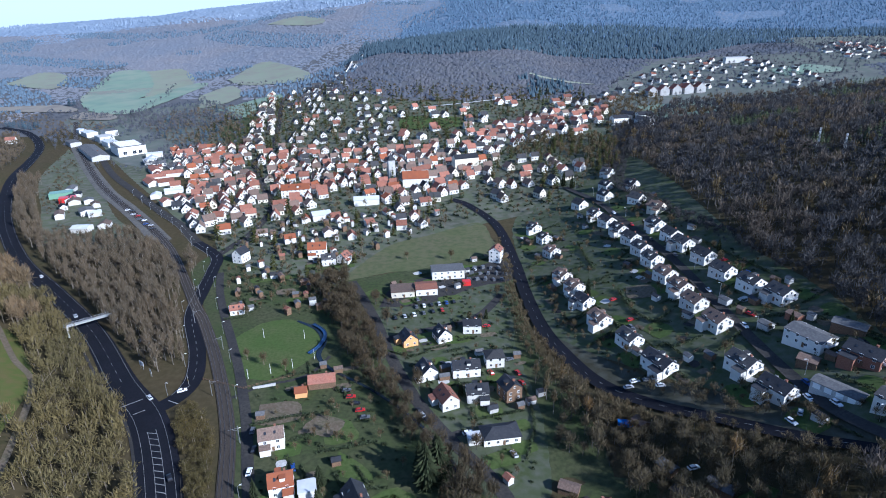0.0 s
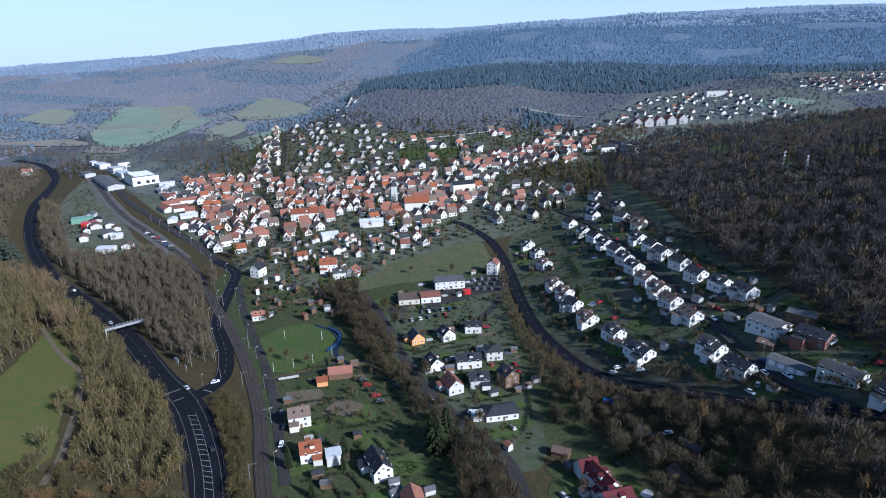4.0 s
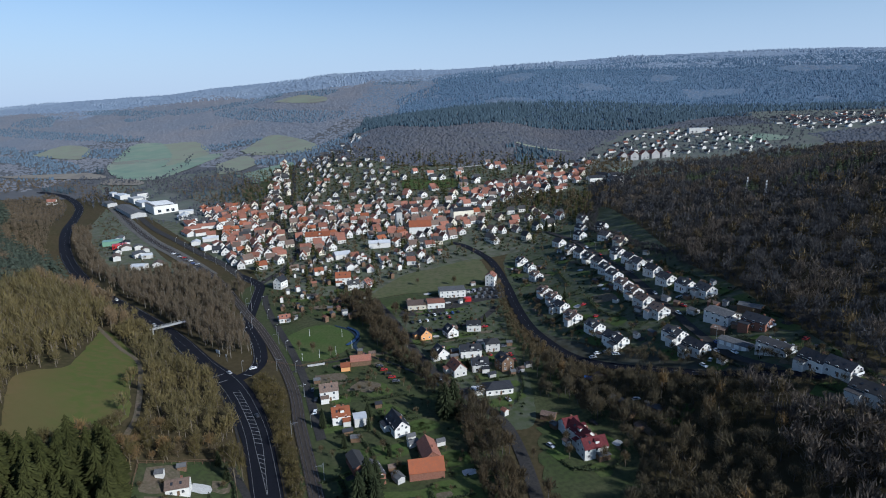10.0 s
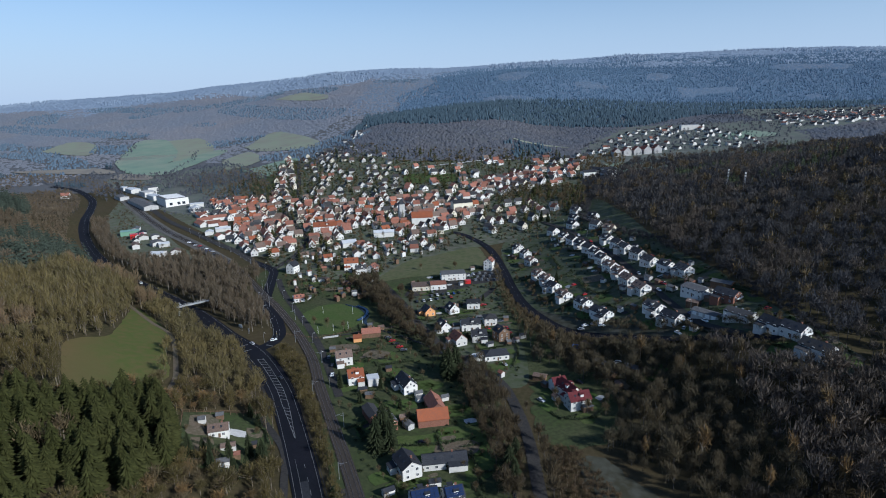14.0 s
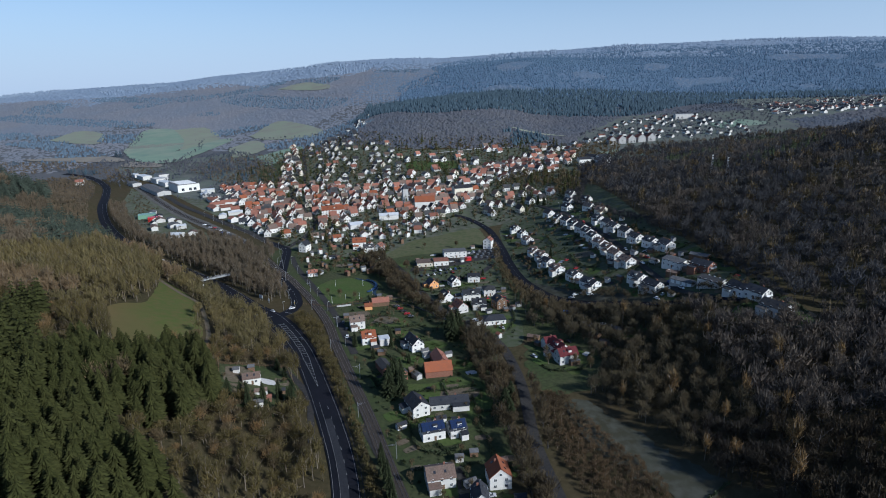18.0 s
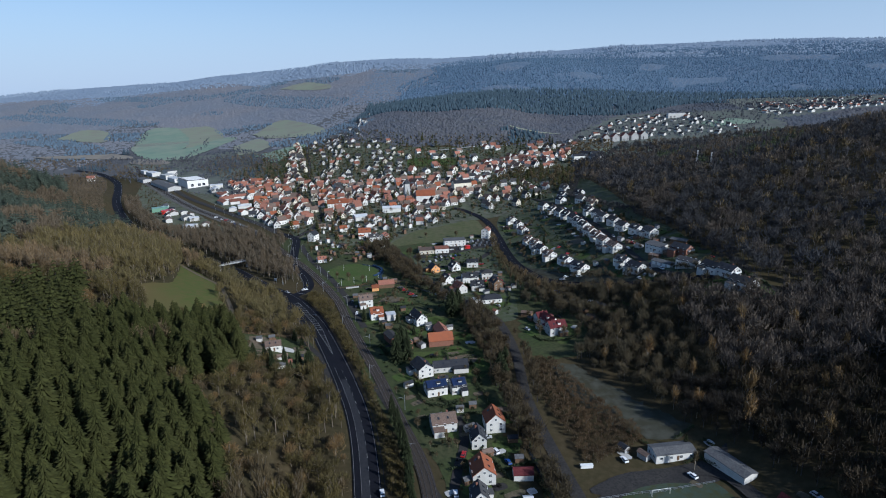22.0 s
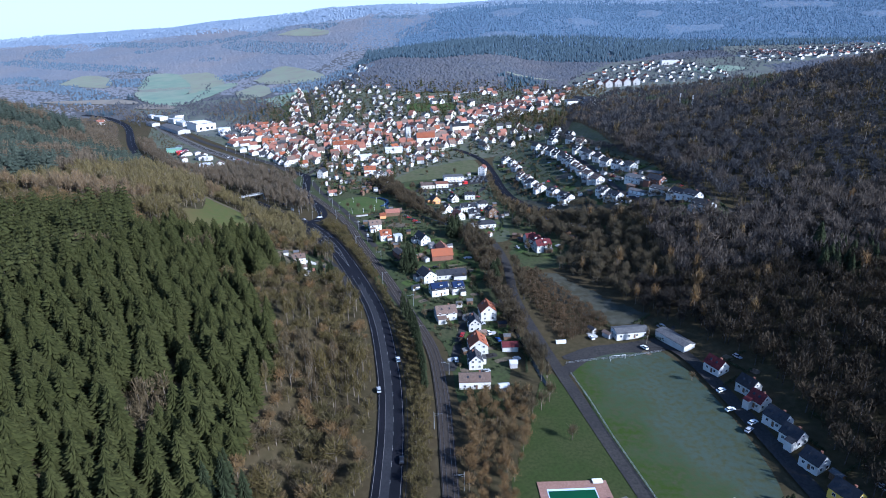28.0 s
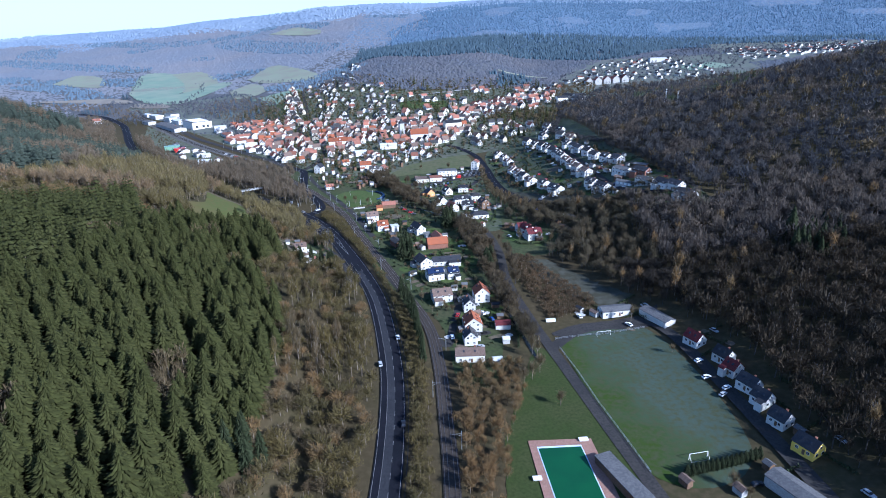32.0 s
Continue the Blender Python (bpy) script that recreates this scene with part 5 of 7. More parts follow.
# new houses beside the lane
for x, y, turn, l, w, ev, ri, wall, roof, shape in ((-43, 261, -62, 10, 9, 3.4, 4.0, "apricot", "slate", "gable"), (-26, 266, -62, 10, 9, 3.4, 4.2, "white", "slate", "gable"), (-11, 276, 5, 11, 9, 4.4, 2.2, "white", "slate", "gable"),
                                            (-30, 232, -62, 11, 9, 3.6, 4.0, "white", "slate", "gable"), (-12, 235, 12, 15, 9, 4.4, 3.0, "white", "slate", "gable"), (1, 244, 12, 10, 9, 5.0, 2.6, "white", "grey_tile", "hip"),
                                            (-19, 211, -62, 12, 9, 4.0, 4.0, "white", "red_tile", "gable"), (-6, 216, 10, 11, 9, 4.4, 3.2, "white", "slate", "gable"), (8, 218, -60, 10, 9, 6.0, 3.2, "timber", "slate", "gable"), (4, 190, 14, 17, 10, 3.0, 3.0, "white", "slate", "hip")):
    house(x, y, turn, l, w, ev, ri, wall, roof, shape, group="new houses by the lane")
house(-6, 187, 14, 6, 5, 2.8, 0, "white", "white_roof", "flat", 1, name="garage")
house(7, 166, -50, 3.5, 3, 2.4, 1.2, "white", "red_tile", "gable", 0, name="shed")
# hillside rows
for x, y in ((73, 419), (78, 399), (82, 378), (86, 358), (88, 338), (90, 320), (92, 299), (95, 282), (97, 265), (101, 245)):
    house(x, y, -66 + (x * 5 + y) % 7 - 3, 12.2, 10.0, 4.4, 3.2, "white", "brown_tile" if 280 < y < 300 or y < 270 else "grey_tile", group="hillside row below the street")
for x, y in ((103, 370), (107, 347), (109, 330), (114, 309), (117, 288), (124, 270), (131, 255)):
    house(x, y, -66 + (x * 5 + y) % 7 - 3, 12.4, 10.0, 4.4, 3.2, "white", "grey_tile", group="hillside row above the street")
for x, y, l, roof in ((29, 421, 10, "grey_tile"), (35, 397, 10, "grey_tile"), (38, 370, 11, "brown_tile"), (41, 328, 11, "brown_tile"), (46, 311, 12, "brown_tile"), (49, 292, 11, "slate"), (54, 270, 13, "brown_tile"), (64, 247, 13, "grey_tile"), (72, 225, 17, "slate"), (101, 213, 14, "grey_tile"), (106, 194, 14, "slate"), (141, 150, 14, "slate"), (147, 141, 14, "slate"), (149, 124, 17, "grey_tile")):
    house(x, y, -64 + (x * 7 + y * 3) % 13 - 6, l * 0.95, 9.8, 4.2, 3.0, "white", roof, group="scattered hillside houses")
for x, y, turn, roof in ((98, 523, -40, "grey_tile"), (91, 484, -58, "slate"), (86, 458, -60, "slate"), (104, 430, -52, "grey_tile"), (111, 400, -50, "brown_tile"), (66, 452, -60, "grey_tile"), (108, 470, -50, "slate")):
    house(x, y, turn, 11.6, 10.2, 4.0, 3.8, "cream" if x == 111 else "white", roof, group="scattered hillside houses")
house(128, 220, -58, 18, 12.5, 4.6, 1.8, "white", "felt", "gable", 2, "scattered hillside houses", " and shaded balconies")
house(139, 202, -52, 15, 11, 4.4, 3.0, "brick", "slate", "gable", 2, "scattered hillside houses", " and a white dormer")
house(134, 171, -54, 17, 10, 4.2, 1.8, "white", "grey_tile", "gable", 2, "scattered hillside houses", " beside the street end")
house(144, 223, -40, 14, 8, 2.8, 1.2, "timber", "felt", "gable", 0, name="shed")
house(122, 207, -40, 8, 7, 2.6, 1.2, "timber", "brown_tile", "gable", 0, name="garage")
garages = house(123, 187, -50, 19, 7.5, 2.5, 1.0, "concrete", "felt", "gable", 0, name="garage", extra=" and four white doors")
for k in range(4):
    part("garage_door", piece(("garage_door",), lambda: joined(box(-1.2, -0.05, 0, 1.2, 0.05, 2.1), box(-1.1, -0.08, 0.15, 1.1, -0.04, 1.0), box(-1.1, -0.08, 1.1, 1.1, -0.04, 1.95)), M["frame"]), garages, "white garage door", pose(-6 + k * 3.8, -3.27, 0.1))
# along the pitch
for x, y, l, roof, wall in ((104, -30, 13, "maroon_tile", "white"), (111, -47, 12, "slate", "white"), (111, -57, 10, "maroon_tile", "white"), (113, -69, 13, "slate", "white"), (114, -79, 11, "slate", "white"), (115, -92, 11, "slate", "white"), (117, -108, 13, "slate", "yellow")):
    house(x + 2, y, -62, l * 0.74, 7.4, 3.2, 3.6, wall, roof, group="houses along the pitch")
house(77, 8, 12, 20, 9, 3.0, 1.2, "white", "felt", "gable", 2, name="hall", extra=" beside the pitch")
house(96, -3, -62, 22, 8, 2.8, 1.0, "white", "felt", "gable", 1, name="hall", extra=" beside the pitch")
house(106, -128, -62, 22, 9, 3.0, 1.4, "concrete", "felt", "gable", 1, name="hall")
house(51, -122, -66, 28, 7, 3.0, 0, "timber", "felt", "flat", 1, name="hall", extra=" beside the pool")
# below the old town
house(-176, 366, 75, 11, 9, 6.4, 4.2, "white", "slate")
house(-125, 378, 12, 15, 10, 6.0, 4.4, "white", "orange_tile")
house(-113, 363, 20, 11, 8, 4.6, 3.0, "white", "grey_tile")
house(-103, 367, 70, 9, 8, 4.4, 3.4, "white", "red_tile")
house(-55, 319, 12, 16, 14, 3.4, 0, "cream", "brown_tile", "flat", 2, name="hall", extra=" with a shop front")
house(-41, 322, 12, 15, 13, 4.0, 1.4, "white", "red_tile", "gable", 2, name="hall", extra=" beside the yard")
house(-30, 346, 12, 24, 13, 5.4, 0, "white", "felt", "flat", 2, name="hall")
house(1, 372, 75, 10, 9, 8.0, 3.0, "white", "red_tile")
house(-698, 787, 20, 15, 11, 5, 4.5, "white", "red_tile", detail=1, extra=" above the far main road")
house(-352, 599, 28, 26, 11, 4, 3, "white", "red_tile", detail=1, name="hall")
house(-362, 584, 28, 22, 11, 4, 3, "white", "red_tile", detail=1, name="hall")
house(-317, 536, 28, 20, 9, 3.5, 1.6, "white", "white_roof", "gable", 1, name="hall")
house(-146, 459, 28, 18, 15, 4.5, 2.4, "white", "white_roof", "gable", 1, name="hall")
house(-33, 605, 24, 30, 13, 9, 4, "cream", "slate", detail=1, name="hall")
house(-106, 576, 24, 8, 8, 18, 7, "concrete", "slate", "hip", 0, name="hall")
works = house(-477, 719, -46, 56, 38, 11, 0, "white", "felt", "flat", 1, name="hall", extra=" on the valley floor")
for k in range(7):
    part("rooflight", piece(("rooflight",), lambda: joined(box(-1.1, -13, 0, 1.1, 13, 0.5), box(-0.9, -12.8, 0.5, 0.9, 12.8, 0.7)), M["white_roof"]), works, "", pose(-19 + k * 6.3, 0, 11.35))
for y in (-9, 2, 9):
    window(works, 24.13, y, 3.6, 90, 4.4, 4.2)
house(-519, 709, -46, 112, 23, 5, 2.4, "concrete", "felt", "gable", 1, name="hall", extra=" on the valley floor")
house(-78, 550, 10, 29, 15, 7.5, 7, "white", "orange_tile", "gable", 1, name="hall")
house(-188, 522, 16, 31, 12, 7.5, 5, "white", "orange_tile", "gable", 2, name="hall", extra=" on the market place")
house(-115, 497, 12, 26, 12, 5, 2.5, "white", "white_roof", "gable", 1, name="hall")


def free(x, y, r=7):
    return all((x - a) ** 2 + (y - b) ** 2 > (r + c * 0.7) ** 2 for a, b, c in HOUSES)


town = np.random.default_rng(11)
TOWN_LINES = [curve(MARKET_STREET, 6), curve(EAST_ROAD, 6), curve(SIDE_ROAD, 6), curve(STREET, 6), curve(RAILWAY, 6)]


def plots(poly, gap, turn, skip, loose=0.3, holes=()):
    """Loose rows of building plots over a quarter."""
    p = np.array(poly, float)
    c = p.mean(0)
    r = np.abs(p - c).max() * 1.5
    co, si = math.cos(radians(turn)), math.sin(radians(turn))
    for a in np.arange(-r, r, gap[0]):
        for b in np.arange(-r, r, gap[1]):
            u, v = a + town.uniform(-0.3, 0.3) * gap[0], b + town.uniform(-1, 1) * loose * gap[1]
            x, y = c[0] + u * co - v * si, c[1] + u * si + v * co
            if not inside(poly, np.array(x), np.array(y)) or town.random() < skip or not free(x, y, 6):
                continue
            if any(inside(h, np.array(x), np.array(y)) for h in holes):
                continue
            if min(float(np.min(np.hypot(q[:, 0] - x, q[:, 1] - y))) for q in TOWN_LINES) < 7.5:
                continue
            yield round(x, 1), round(y, 1)


def town_body(l, w, ev, ri):
    """Walls with their windows: places, faces, and 0 for wall or 1 for glass."""
    v, f = gable_body(l, w, ev, ri)
    glass = []
    for z in [1.6 + 2.7 * k for k in range(int((ev - 0.4) // 2.6) or 1)]:
        for s in (-1, 1):
            n = max(2, int(l / 2.9))
            glass += [box((k + 0.5) / n * l - l / 2 - 0.55, s * w / 2 - 0.05, z - 0.65, (k + 0.5) / n * l - l / 2 + 0.55, s * w / 2 + 0.05, z + 0.65) for k in range(n)]
            n = max(2, int(w / 2.9))
            glass += [box(s * l / 2 - 0.05, (k + 0.5) / n * w - w / 2 - 0.55, z - 0.65, s * l / 2 + 0.05, (k + 0.5) / n * w - w / 2 + 0.55, z + 0.65) for k in range(n)]
    for s in (-1, 1):
        glass.append(box(s * l / 2 - 0.05, -0.6, ev + ri * 0.2, s * l / 2 + 0.05, 0.6, ev + ri * 0.2 + 1.2))
    walls = len(f)
    v, f = joined((v, f), *glass)
    return v, f, [0] * walls + [1] * (len(f) - walls)


def town_roof(l, w, ev, ri):
    return joined(gable_roof(l, w, ev, ri, 0.45), box(l * 0.18, w * 0.06, ev + ri * 0.6, l * 0.18 + 0.8, w * 0.06 + 0.8, ev + ri + 0.7))


TOWN_MESH = {}


def town_house(x, y, turn, l, w, ev, ri, wall, roof, group):
    """A house of the town: walls with windows, and a roof with its chimney."""
    size = (round(l), round(w), round(ev * 2) / 2, round(ri * 2) / 2)
    if ("body", wall, *size) not in TOWN_MESH:
        v, f, kinds = town_body(*size)
        TOWN_MESH["body", wall, *size] = mesh("house", v, f, [M[wall], M["pane"]], kinds)
    if ("roof", roof, *size) not in TOWN_MESH:
        TOWN_MESH["roof", roof, *size] = mesh("roof", *town_roof(*size), M[roof])
    ob = new("house", TOWN_MESH["body", wall, *size])
    c, s = math.cos(radians(turn)), math.sin(radians(turn))
    ob.matrix_basis = pose(x, y, max(ground_z(x, y), ground_z(x + s * w / 2, y - c * w / 2)) + 0.2, 0, 0, turn)
    tagged(ob, f"{WALL_WORD[wall]} town house with {ROOF_WORD[roof]} gable roof", "house", group)
    part("roof", TOWN_MESH["roof", roof, *size], ob)
    HOUSES.append((x, y, max(l, w) / 2))


def town_quarter(poly, gap, turn, roofs, walls, group, sizes=(8, 11), skip=0.1, gables=0.5, eaves=(2.8, 5), rises=(3, 4.5), loose=0.3, holes=(), joint=False):
    """Houses over a quarter: things of their own, or one object where they stand too far off."""
    names = sorted(set(roofs) | set(walls)) + ["pane"]
    vs, fs, mi = [], [], []
    for x, y in plots(poly, gap, turn, skip, loose, holes):
        l = town.uniform(*sizes)
        face = -60 if town.random() < gables else 24
        args = (x, y, face + town.normal(0, 8), l, l * town.choice([0.75, 0.9]), town.uniform(*eaves), town.uniform(*rises), walls[town.integers(len(walls))], roofs[town.integers(len(roofs))])
        if not joint:
            town_house(*args, group)
            continue
        c, t, z = math.cos(radians(args[2])), math.sin(radians(args[2])), ground_z(x, y) + 0.3
        body, roof = town_body(*args[3:7]), town_roof(*args[3:7])
        for v, f, keys in ((body[0], body[1], [args[7] if k == 0 else "pane" for k in body[2]]), (*roof, [args[8]] * len(roof[1]))):
            k = len(vs)
            vs += [(x + a * c - b * t, y + a * t + b * c, h + z) for a, b, h in v]
            fs += [tuple(i + k for i in q) for q in f]
            mi += [names.index(n) for n in keys]
        HOUSES.append((x, y, l / 2))
    if joint:
        tagged(new("houses", mesh("houses", vs, fs, [M[k] for k in names], mi)), group, "houses", kind="stuff")


def far_quarter(name, poly, gap, turn, roofs, walls, label, sizes=(7, 10.5), skip=0.15, rises=(2.2, 3.4), gables=0.7):
    """A quarter too far off to pick its houses apart: one object."""
    names = sorted(set(roofs) | set(walls))
    vs, fs, mi = [], [], []
    for x, y in plots(poly, gap, turn, skip):
        l = town.uniform(*sizes)
        w, ev, ri = l * town.uniform(0.7, 0.95), town.uniform(2.4, 4.2), town.uniform(*rises)
        l *= 1.7 if town.random() < 0.12 else 1.0
        face = radians((-60 if town.random() < gables else 24) + town.normal(0, 9))
        z = ground_z(x, y) + 0.3
        for (v, f), mat in ((gable_body(l, w, ev, ri), walls[town.integers(len(walls))]), (gable_roof(l, w, ev, ri), roofs[town.integers(len(roofs))])):
            k = len(vs)
            vs += [(x + a * math.cos(face) - b * math.sin(face), y + a * math.sin(face) + b * math.cos(face), c + z) for a, b, c in v]
            fs += [tuple(i + k for i in q) for q in f]
            mi += [names.index(mat)] * len(f)
    tagged(new(name, mesh(name, vs, fs, [M[k] for k in names], mi)), label, "houses", kind="stuff")


OLD = ["red_tile"] * 6 + ["orange_tile"] + ["brown_tile"] * 3 + ["grey_tile"]
WHITES = ["white"] * 6 + ["cream"]
town_quarter([(-330, 585), (-250, 600), (-130, 600), (-13, 590), (-15, 564), (-45, 509), (-66, 450), (-102, 505), (-151, 546), (-167, 472), (-203, 434), (-256, 465)], (12.2, 11.4), 20, OLD, WHITES, "old town houses", (7.6, 10.4), 0.06, 0.45)
town_quarter([(-420, 721), (-370, 728), (-283, 711), (-183, 686), (-122, 679), (-56, 657), (-13, 619), (-13, 592), (-130, 602), (-250, 602), (-330, 587), (-348, 593)], (12.2, 11.4), 20, OLD, WHITES, "dense red-roofed houses of the old town", (7.6, 10.4), 0.06, 0.45, joint=True)
town_quarter([(-230, 470), (-203, 434), (-190, 400), (-225, 405), (-290, 480), (-330, 560), (-300, 540)], (15, 15), 35, OLD + ["slate"], ["white"], "houses by the station", (8, 11), 0.15)
town_quarter([(-395, 1075), (-365, 1100), (-227, 972), (-160, 929), (-140, 824), (-125, 693), (-182, 690), (-237, 722), (-265, 715), (-305, 874)], (14, 27), -22, ["grey_tile"] * 4 + ["slate"] * 2 + ["brown_tile", "red_tile"], WHITES, "rows of white houses above the old town", (8, 10.5), 0.3, 0.6, (2.6, 3.8), (3, 4.2), 0.12, joint=True)
town_quarter([(-425, 1071), (-405, 1081), (-330, 850), (-290, 727), (-318, 714), (-372, 884)], (12, 15), -70, ["grey_tile", "red_tile", "brown_tile"], ["white", "white", "cream"], "houses along the climbing street", (8, 11), 0.1, 0.6, joint=True)
UPPER_MEADOW = [(-129, 775), (-133, 838), (-54, 822), (-50, 772)]
town_quarter([(-138, 824), (-150, 905), (-117, 882), (-17, 882), (-8, 817), (-50, 668), (-118, 690)], (21, 26), 8, ["red_tile", "red_tile", "brown_tile", "grey_tile"], WHITES, "scattered houses above the old town", (8.5, 11.5), 0.2, 0.4, holes=[UPPER_MEADOW], joint=True)
town_quarter([(-52, 664), (-8, 756), (67, 821), (144, 818), (130, 750), (94, 704), (43, 683), (7, 652), (-34, 642)], (13, 14), 38, ["red_tile"] * 4 + ["brown_tile", "brown_tile", "grey_tile"], WHITES, "close rows of houses on the sunny slope", (8, 11), 0.1, 0.5, joint=True)
for poly in ([(-22, 863), (-22, 915), (28, 908), (26, 861)], [(72, 836), (81, 893), (169, 899), (158, 831)]):
    town_quarter(poly, (18, 20), 12, ["grey_tile", "brown_tile", "red_tile"], WHITES, "houses below the knoll", (9, 12), 0.15, 0.4, joint=True)
town_quarter([(-45, 612), (7, 627), (83, 608), (78, 539), (64, 485), (32, 480), (-2, 500), (-30, 568)], (17, 19), 10, ["grey_tile", "brown_tile", "brown_tile", "red_tile"], ["white", "cream"], "white houses at the foot of the hill", (8, 10.5), 0.3, 0.7)
for k, (x, y) in enumerate(((146, 735), (160, 752), (176, 742), (170, 712))):
    town_house(x, y, 20 - 70 * (k % 2), 20, 11, 8, 3, "concrete" if k % 2 else "white", "slate", "apartment blocks beyond the hill foot")
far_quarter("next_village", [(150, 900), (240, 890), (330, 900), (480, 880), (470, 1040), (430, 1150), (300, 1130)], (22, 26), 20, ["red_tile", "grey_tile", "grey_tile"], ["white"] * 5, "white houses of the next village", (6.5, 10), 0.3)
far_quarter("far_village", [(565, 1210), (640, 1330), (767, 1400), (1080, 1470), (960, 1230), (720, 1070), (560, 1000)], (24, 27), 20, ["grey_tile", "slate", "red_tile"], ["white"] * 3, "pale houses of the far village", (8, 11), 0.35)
for x, y, turn, l, w, ev, wall, roof in ((-607, 830, -40, 34, 18, 6, "white", "white_roof"), (-575, 830, -40, 26, 20, 8, "white", "felt"), (-560, 795, -40, 30, 22, 7, "white", "concrete"), (-531, 764, -40, 34, 17, 6, "white", "white_roof"), (-590, 770, -42, 34, 16, 5, "concrete", "felt"), (-425, 690, 30, 22, 12, 5, "white", "white_roof"), (-635, 852, -40, 18, 12, 5, "white", "white_roof")):
    house(x, y, turn, l, w, ev, 1.2, wall, roof, "gable" if w < 19 else "flat", 1, "works buildings on the valley floor", "", "hall")
far_quarter("yard_buildings", [(-440, 550), (-405, 490), (-372, 440), (-330, 415), (-318, 432), (-385, 515), (-420, 560)], (20, 18), 30, ["felt", "felt", "slate", "brown_tile", "white_roof"], ["white"], "sheds and yard buildings by the railway", (8, 16), 0.15, (1, 2))
far_quarter("station_sheds", [(-330, 520), (-290, 480), (-270, 490), (-310, 560), (-400, 690), (-440, 690)], (22, 18), 38, ["felt", "white_roof", "red_tile", "red_tile"], ["white"], "low white sheds and houses by the station", (9, 16), 0.3, (1.5, 3))
far_quarter("allotment_sheds", [(-190, 392), (-150, 365), (-110, 345), (-84, 385), (-60, 430), (-20, 470), (-60, 486), (-130, 466), (-185, 440)], (11, 12), 30, ["felt", "slate", "brown_tile", "red_tile"], ["timber", "timber", "white", "concrete"], "small garden sheds below the old town", (2.4, 4.5), 0.35, (0.5, 1.0))
far_quarter("allotment_houses", [(-185, 440), (-130, 466), (-60, 486), (-20, 470), (-50, 440), (-84, 420), (-150, 400), (-190, 410)], (20, 18), 30, OLD + ["grey_tile"], ["white"], "houses with gardens below the old town", (7, 9), 0.3)
town_quarter([(-357, 1062), (-335, 1166), (-335, 1373), (-300, 1380), (-278, 1215), (-240, 1000), (-289, 1015)], (20, 26), 10, ["grey_tile", "slate"], ["white"], "white houses climbing the far road", (8, 10), 0.5, 0.6, joint=True)
for k in range(5):
    house(216 + k * 17, 884 + k * 2, 98, 17, 15, 8, 7, "concrete", "red_tile", detail=1, group="large blocks of the next village")
house(405, 1105, 5, 44, 14, 9, 0, "white", "white_roof", "flat", 1, name="hall", extra=" in the next village")
tagged(ribbon("path", [(-110, 880), (-60, 886), (7, 895), (40, 890)], 5, M["concrete"], 0.6), "pale cut bank path at the foot of the knoll", "path", kind="structure")

# trees and bushes among the houses
spots = np.array([q for q in spread([(-580, 745), (-500, 590), (-415, 480), (-340, 388), (-275, 400), (-330, 450), (-400, 530), (-480, 625)], 6) if free(*q, 3)])
spots = spots[patches(spots, 0.03, -0.02, 2.0)]
grown("yard_scrub", spots[::2], FAR_BARE, DUSK, 3, 7, "leafless scrub round the railway yards", "shrubs")
grown("yard_scrub", spots[1::2], LOW_BUSH, (M["twig"], M["twig_dusk"]), 1.2, 2.6, "low brambles round the railway yards", "shrubs")
TOWN_GREEN = [(-200, 380), (-110, 330), (-74, 396), (-20, 460), (60, 480), (120, 560), (160, 740), (120, 930), (-150, 960), (-330, 1080), (-430, 1000), (-440, 800), (-330, 600), (-250, 470)]
spots = np.array([q for q in spread(TOWN_GREEN, 6.5, [[(-100, 332), (-69, 350), (0, 388), (-14, 446), (-78, 396)]]) if free(*q, 3)])
grown("garden_trees", spots[::3], FAR_BARE, BARE, 5, 11, "leafless garden trees among the old town houses", "trees")
grown("garden_bushes", spots[1::2], LOW_BUSH, (M["twig"], M["hedge"]), 1.5, 3.2, "dark evergreen bushes among the old town houses", "shrubs", (0.9, 1.3))
grown("garden_conifers", spots[::17], FAR_SPRUCE, SPRUCE, 8, 16, "dark conifers among the old town houses", "conifers")
GARDENS = [[(-62, 62), (-95, 160), (-108, 230), (-60, 236), (-28, 192), (-4, 152), (4, 100), (4, 40), (10, -20), (6, -56), (-6, -56), (-20, 0)], [(-58, 275), (-52, 240), (-22, 190), (0, 162), (16, 160), (18, 200), (10, 260), (6, 330), (-30, 350), (-66, 300)], [(20, 330), (30, 272), (60, 232), (92, 200), (120, 178), (150, 116), (165, 120), (156, 170), (150, 250), (128, 320), (112, 400), (92, 480), (40, 500), (14, 440)]]
spots = spread([(-640, 1000), (-440, 960), (-400, 800), (-330, 600), (-480, 640), (-560, 700), (-760, 900), (-800, 1000)], 10)
spots = spots[patches(spots, 0.015, 0.0, 4.0)]
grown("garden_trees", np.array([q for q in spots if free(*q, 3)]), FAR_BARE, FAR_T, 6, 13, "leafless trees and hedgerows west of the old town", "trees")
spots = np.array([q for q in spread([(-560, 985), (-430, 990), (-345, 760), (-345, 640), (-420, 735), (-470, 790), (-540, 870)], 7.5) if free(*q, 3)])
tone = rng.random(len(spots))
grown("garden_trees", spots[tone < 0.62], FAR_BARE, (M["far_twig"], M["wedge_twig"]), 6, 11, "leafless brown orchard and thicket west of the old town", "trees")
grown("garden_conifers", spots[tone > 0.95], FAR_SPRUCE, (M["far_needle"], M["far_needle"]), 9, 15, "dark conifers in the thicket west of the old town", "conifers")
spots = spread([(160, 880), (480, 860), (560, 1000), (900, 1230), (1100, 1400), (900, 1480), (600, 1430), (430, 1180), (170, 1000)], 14)
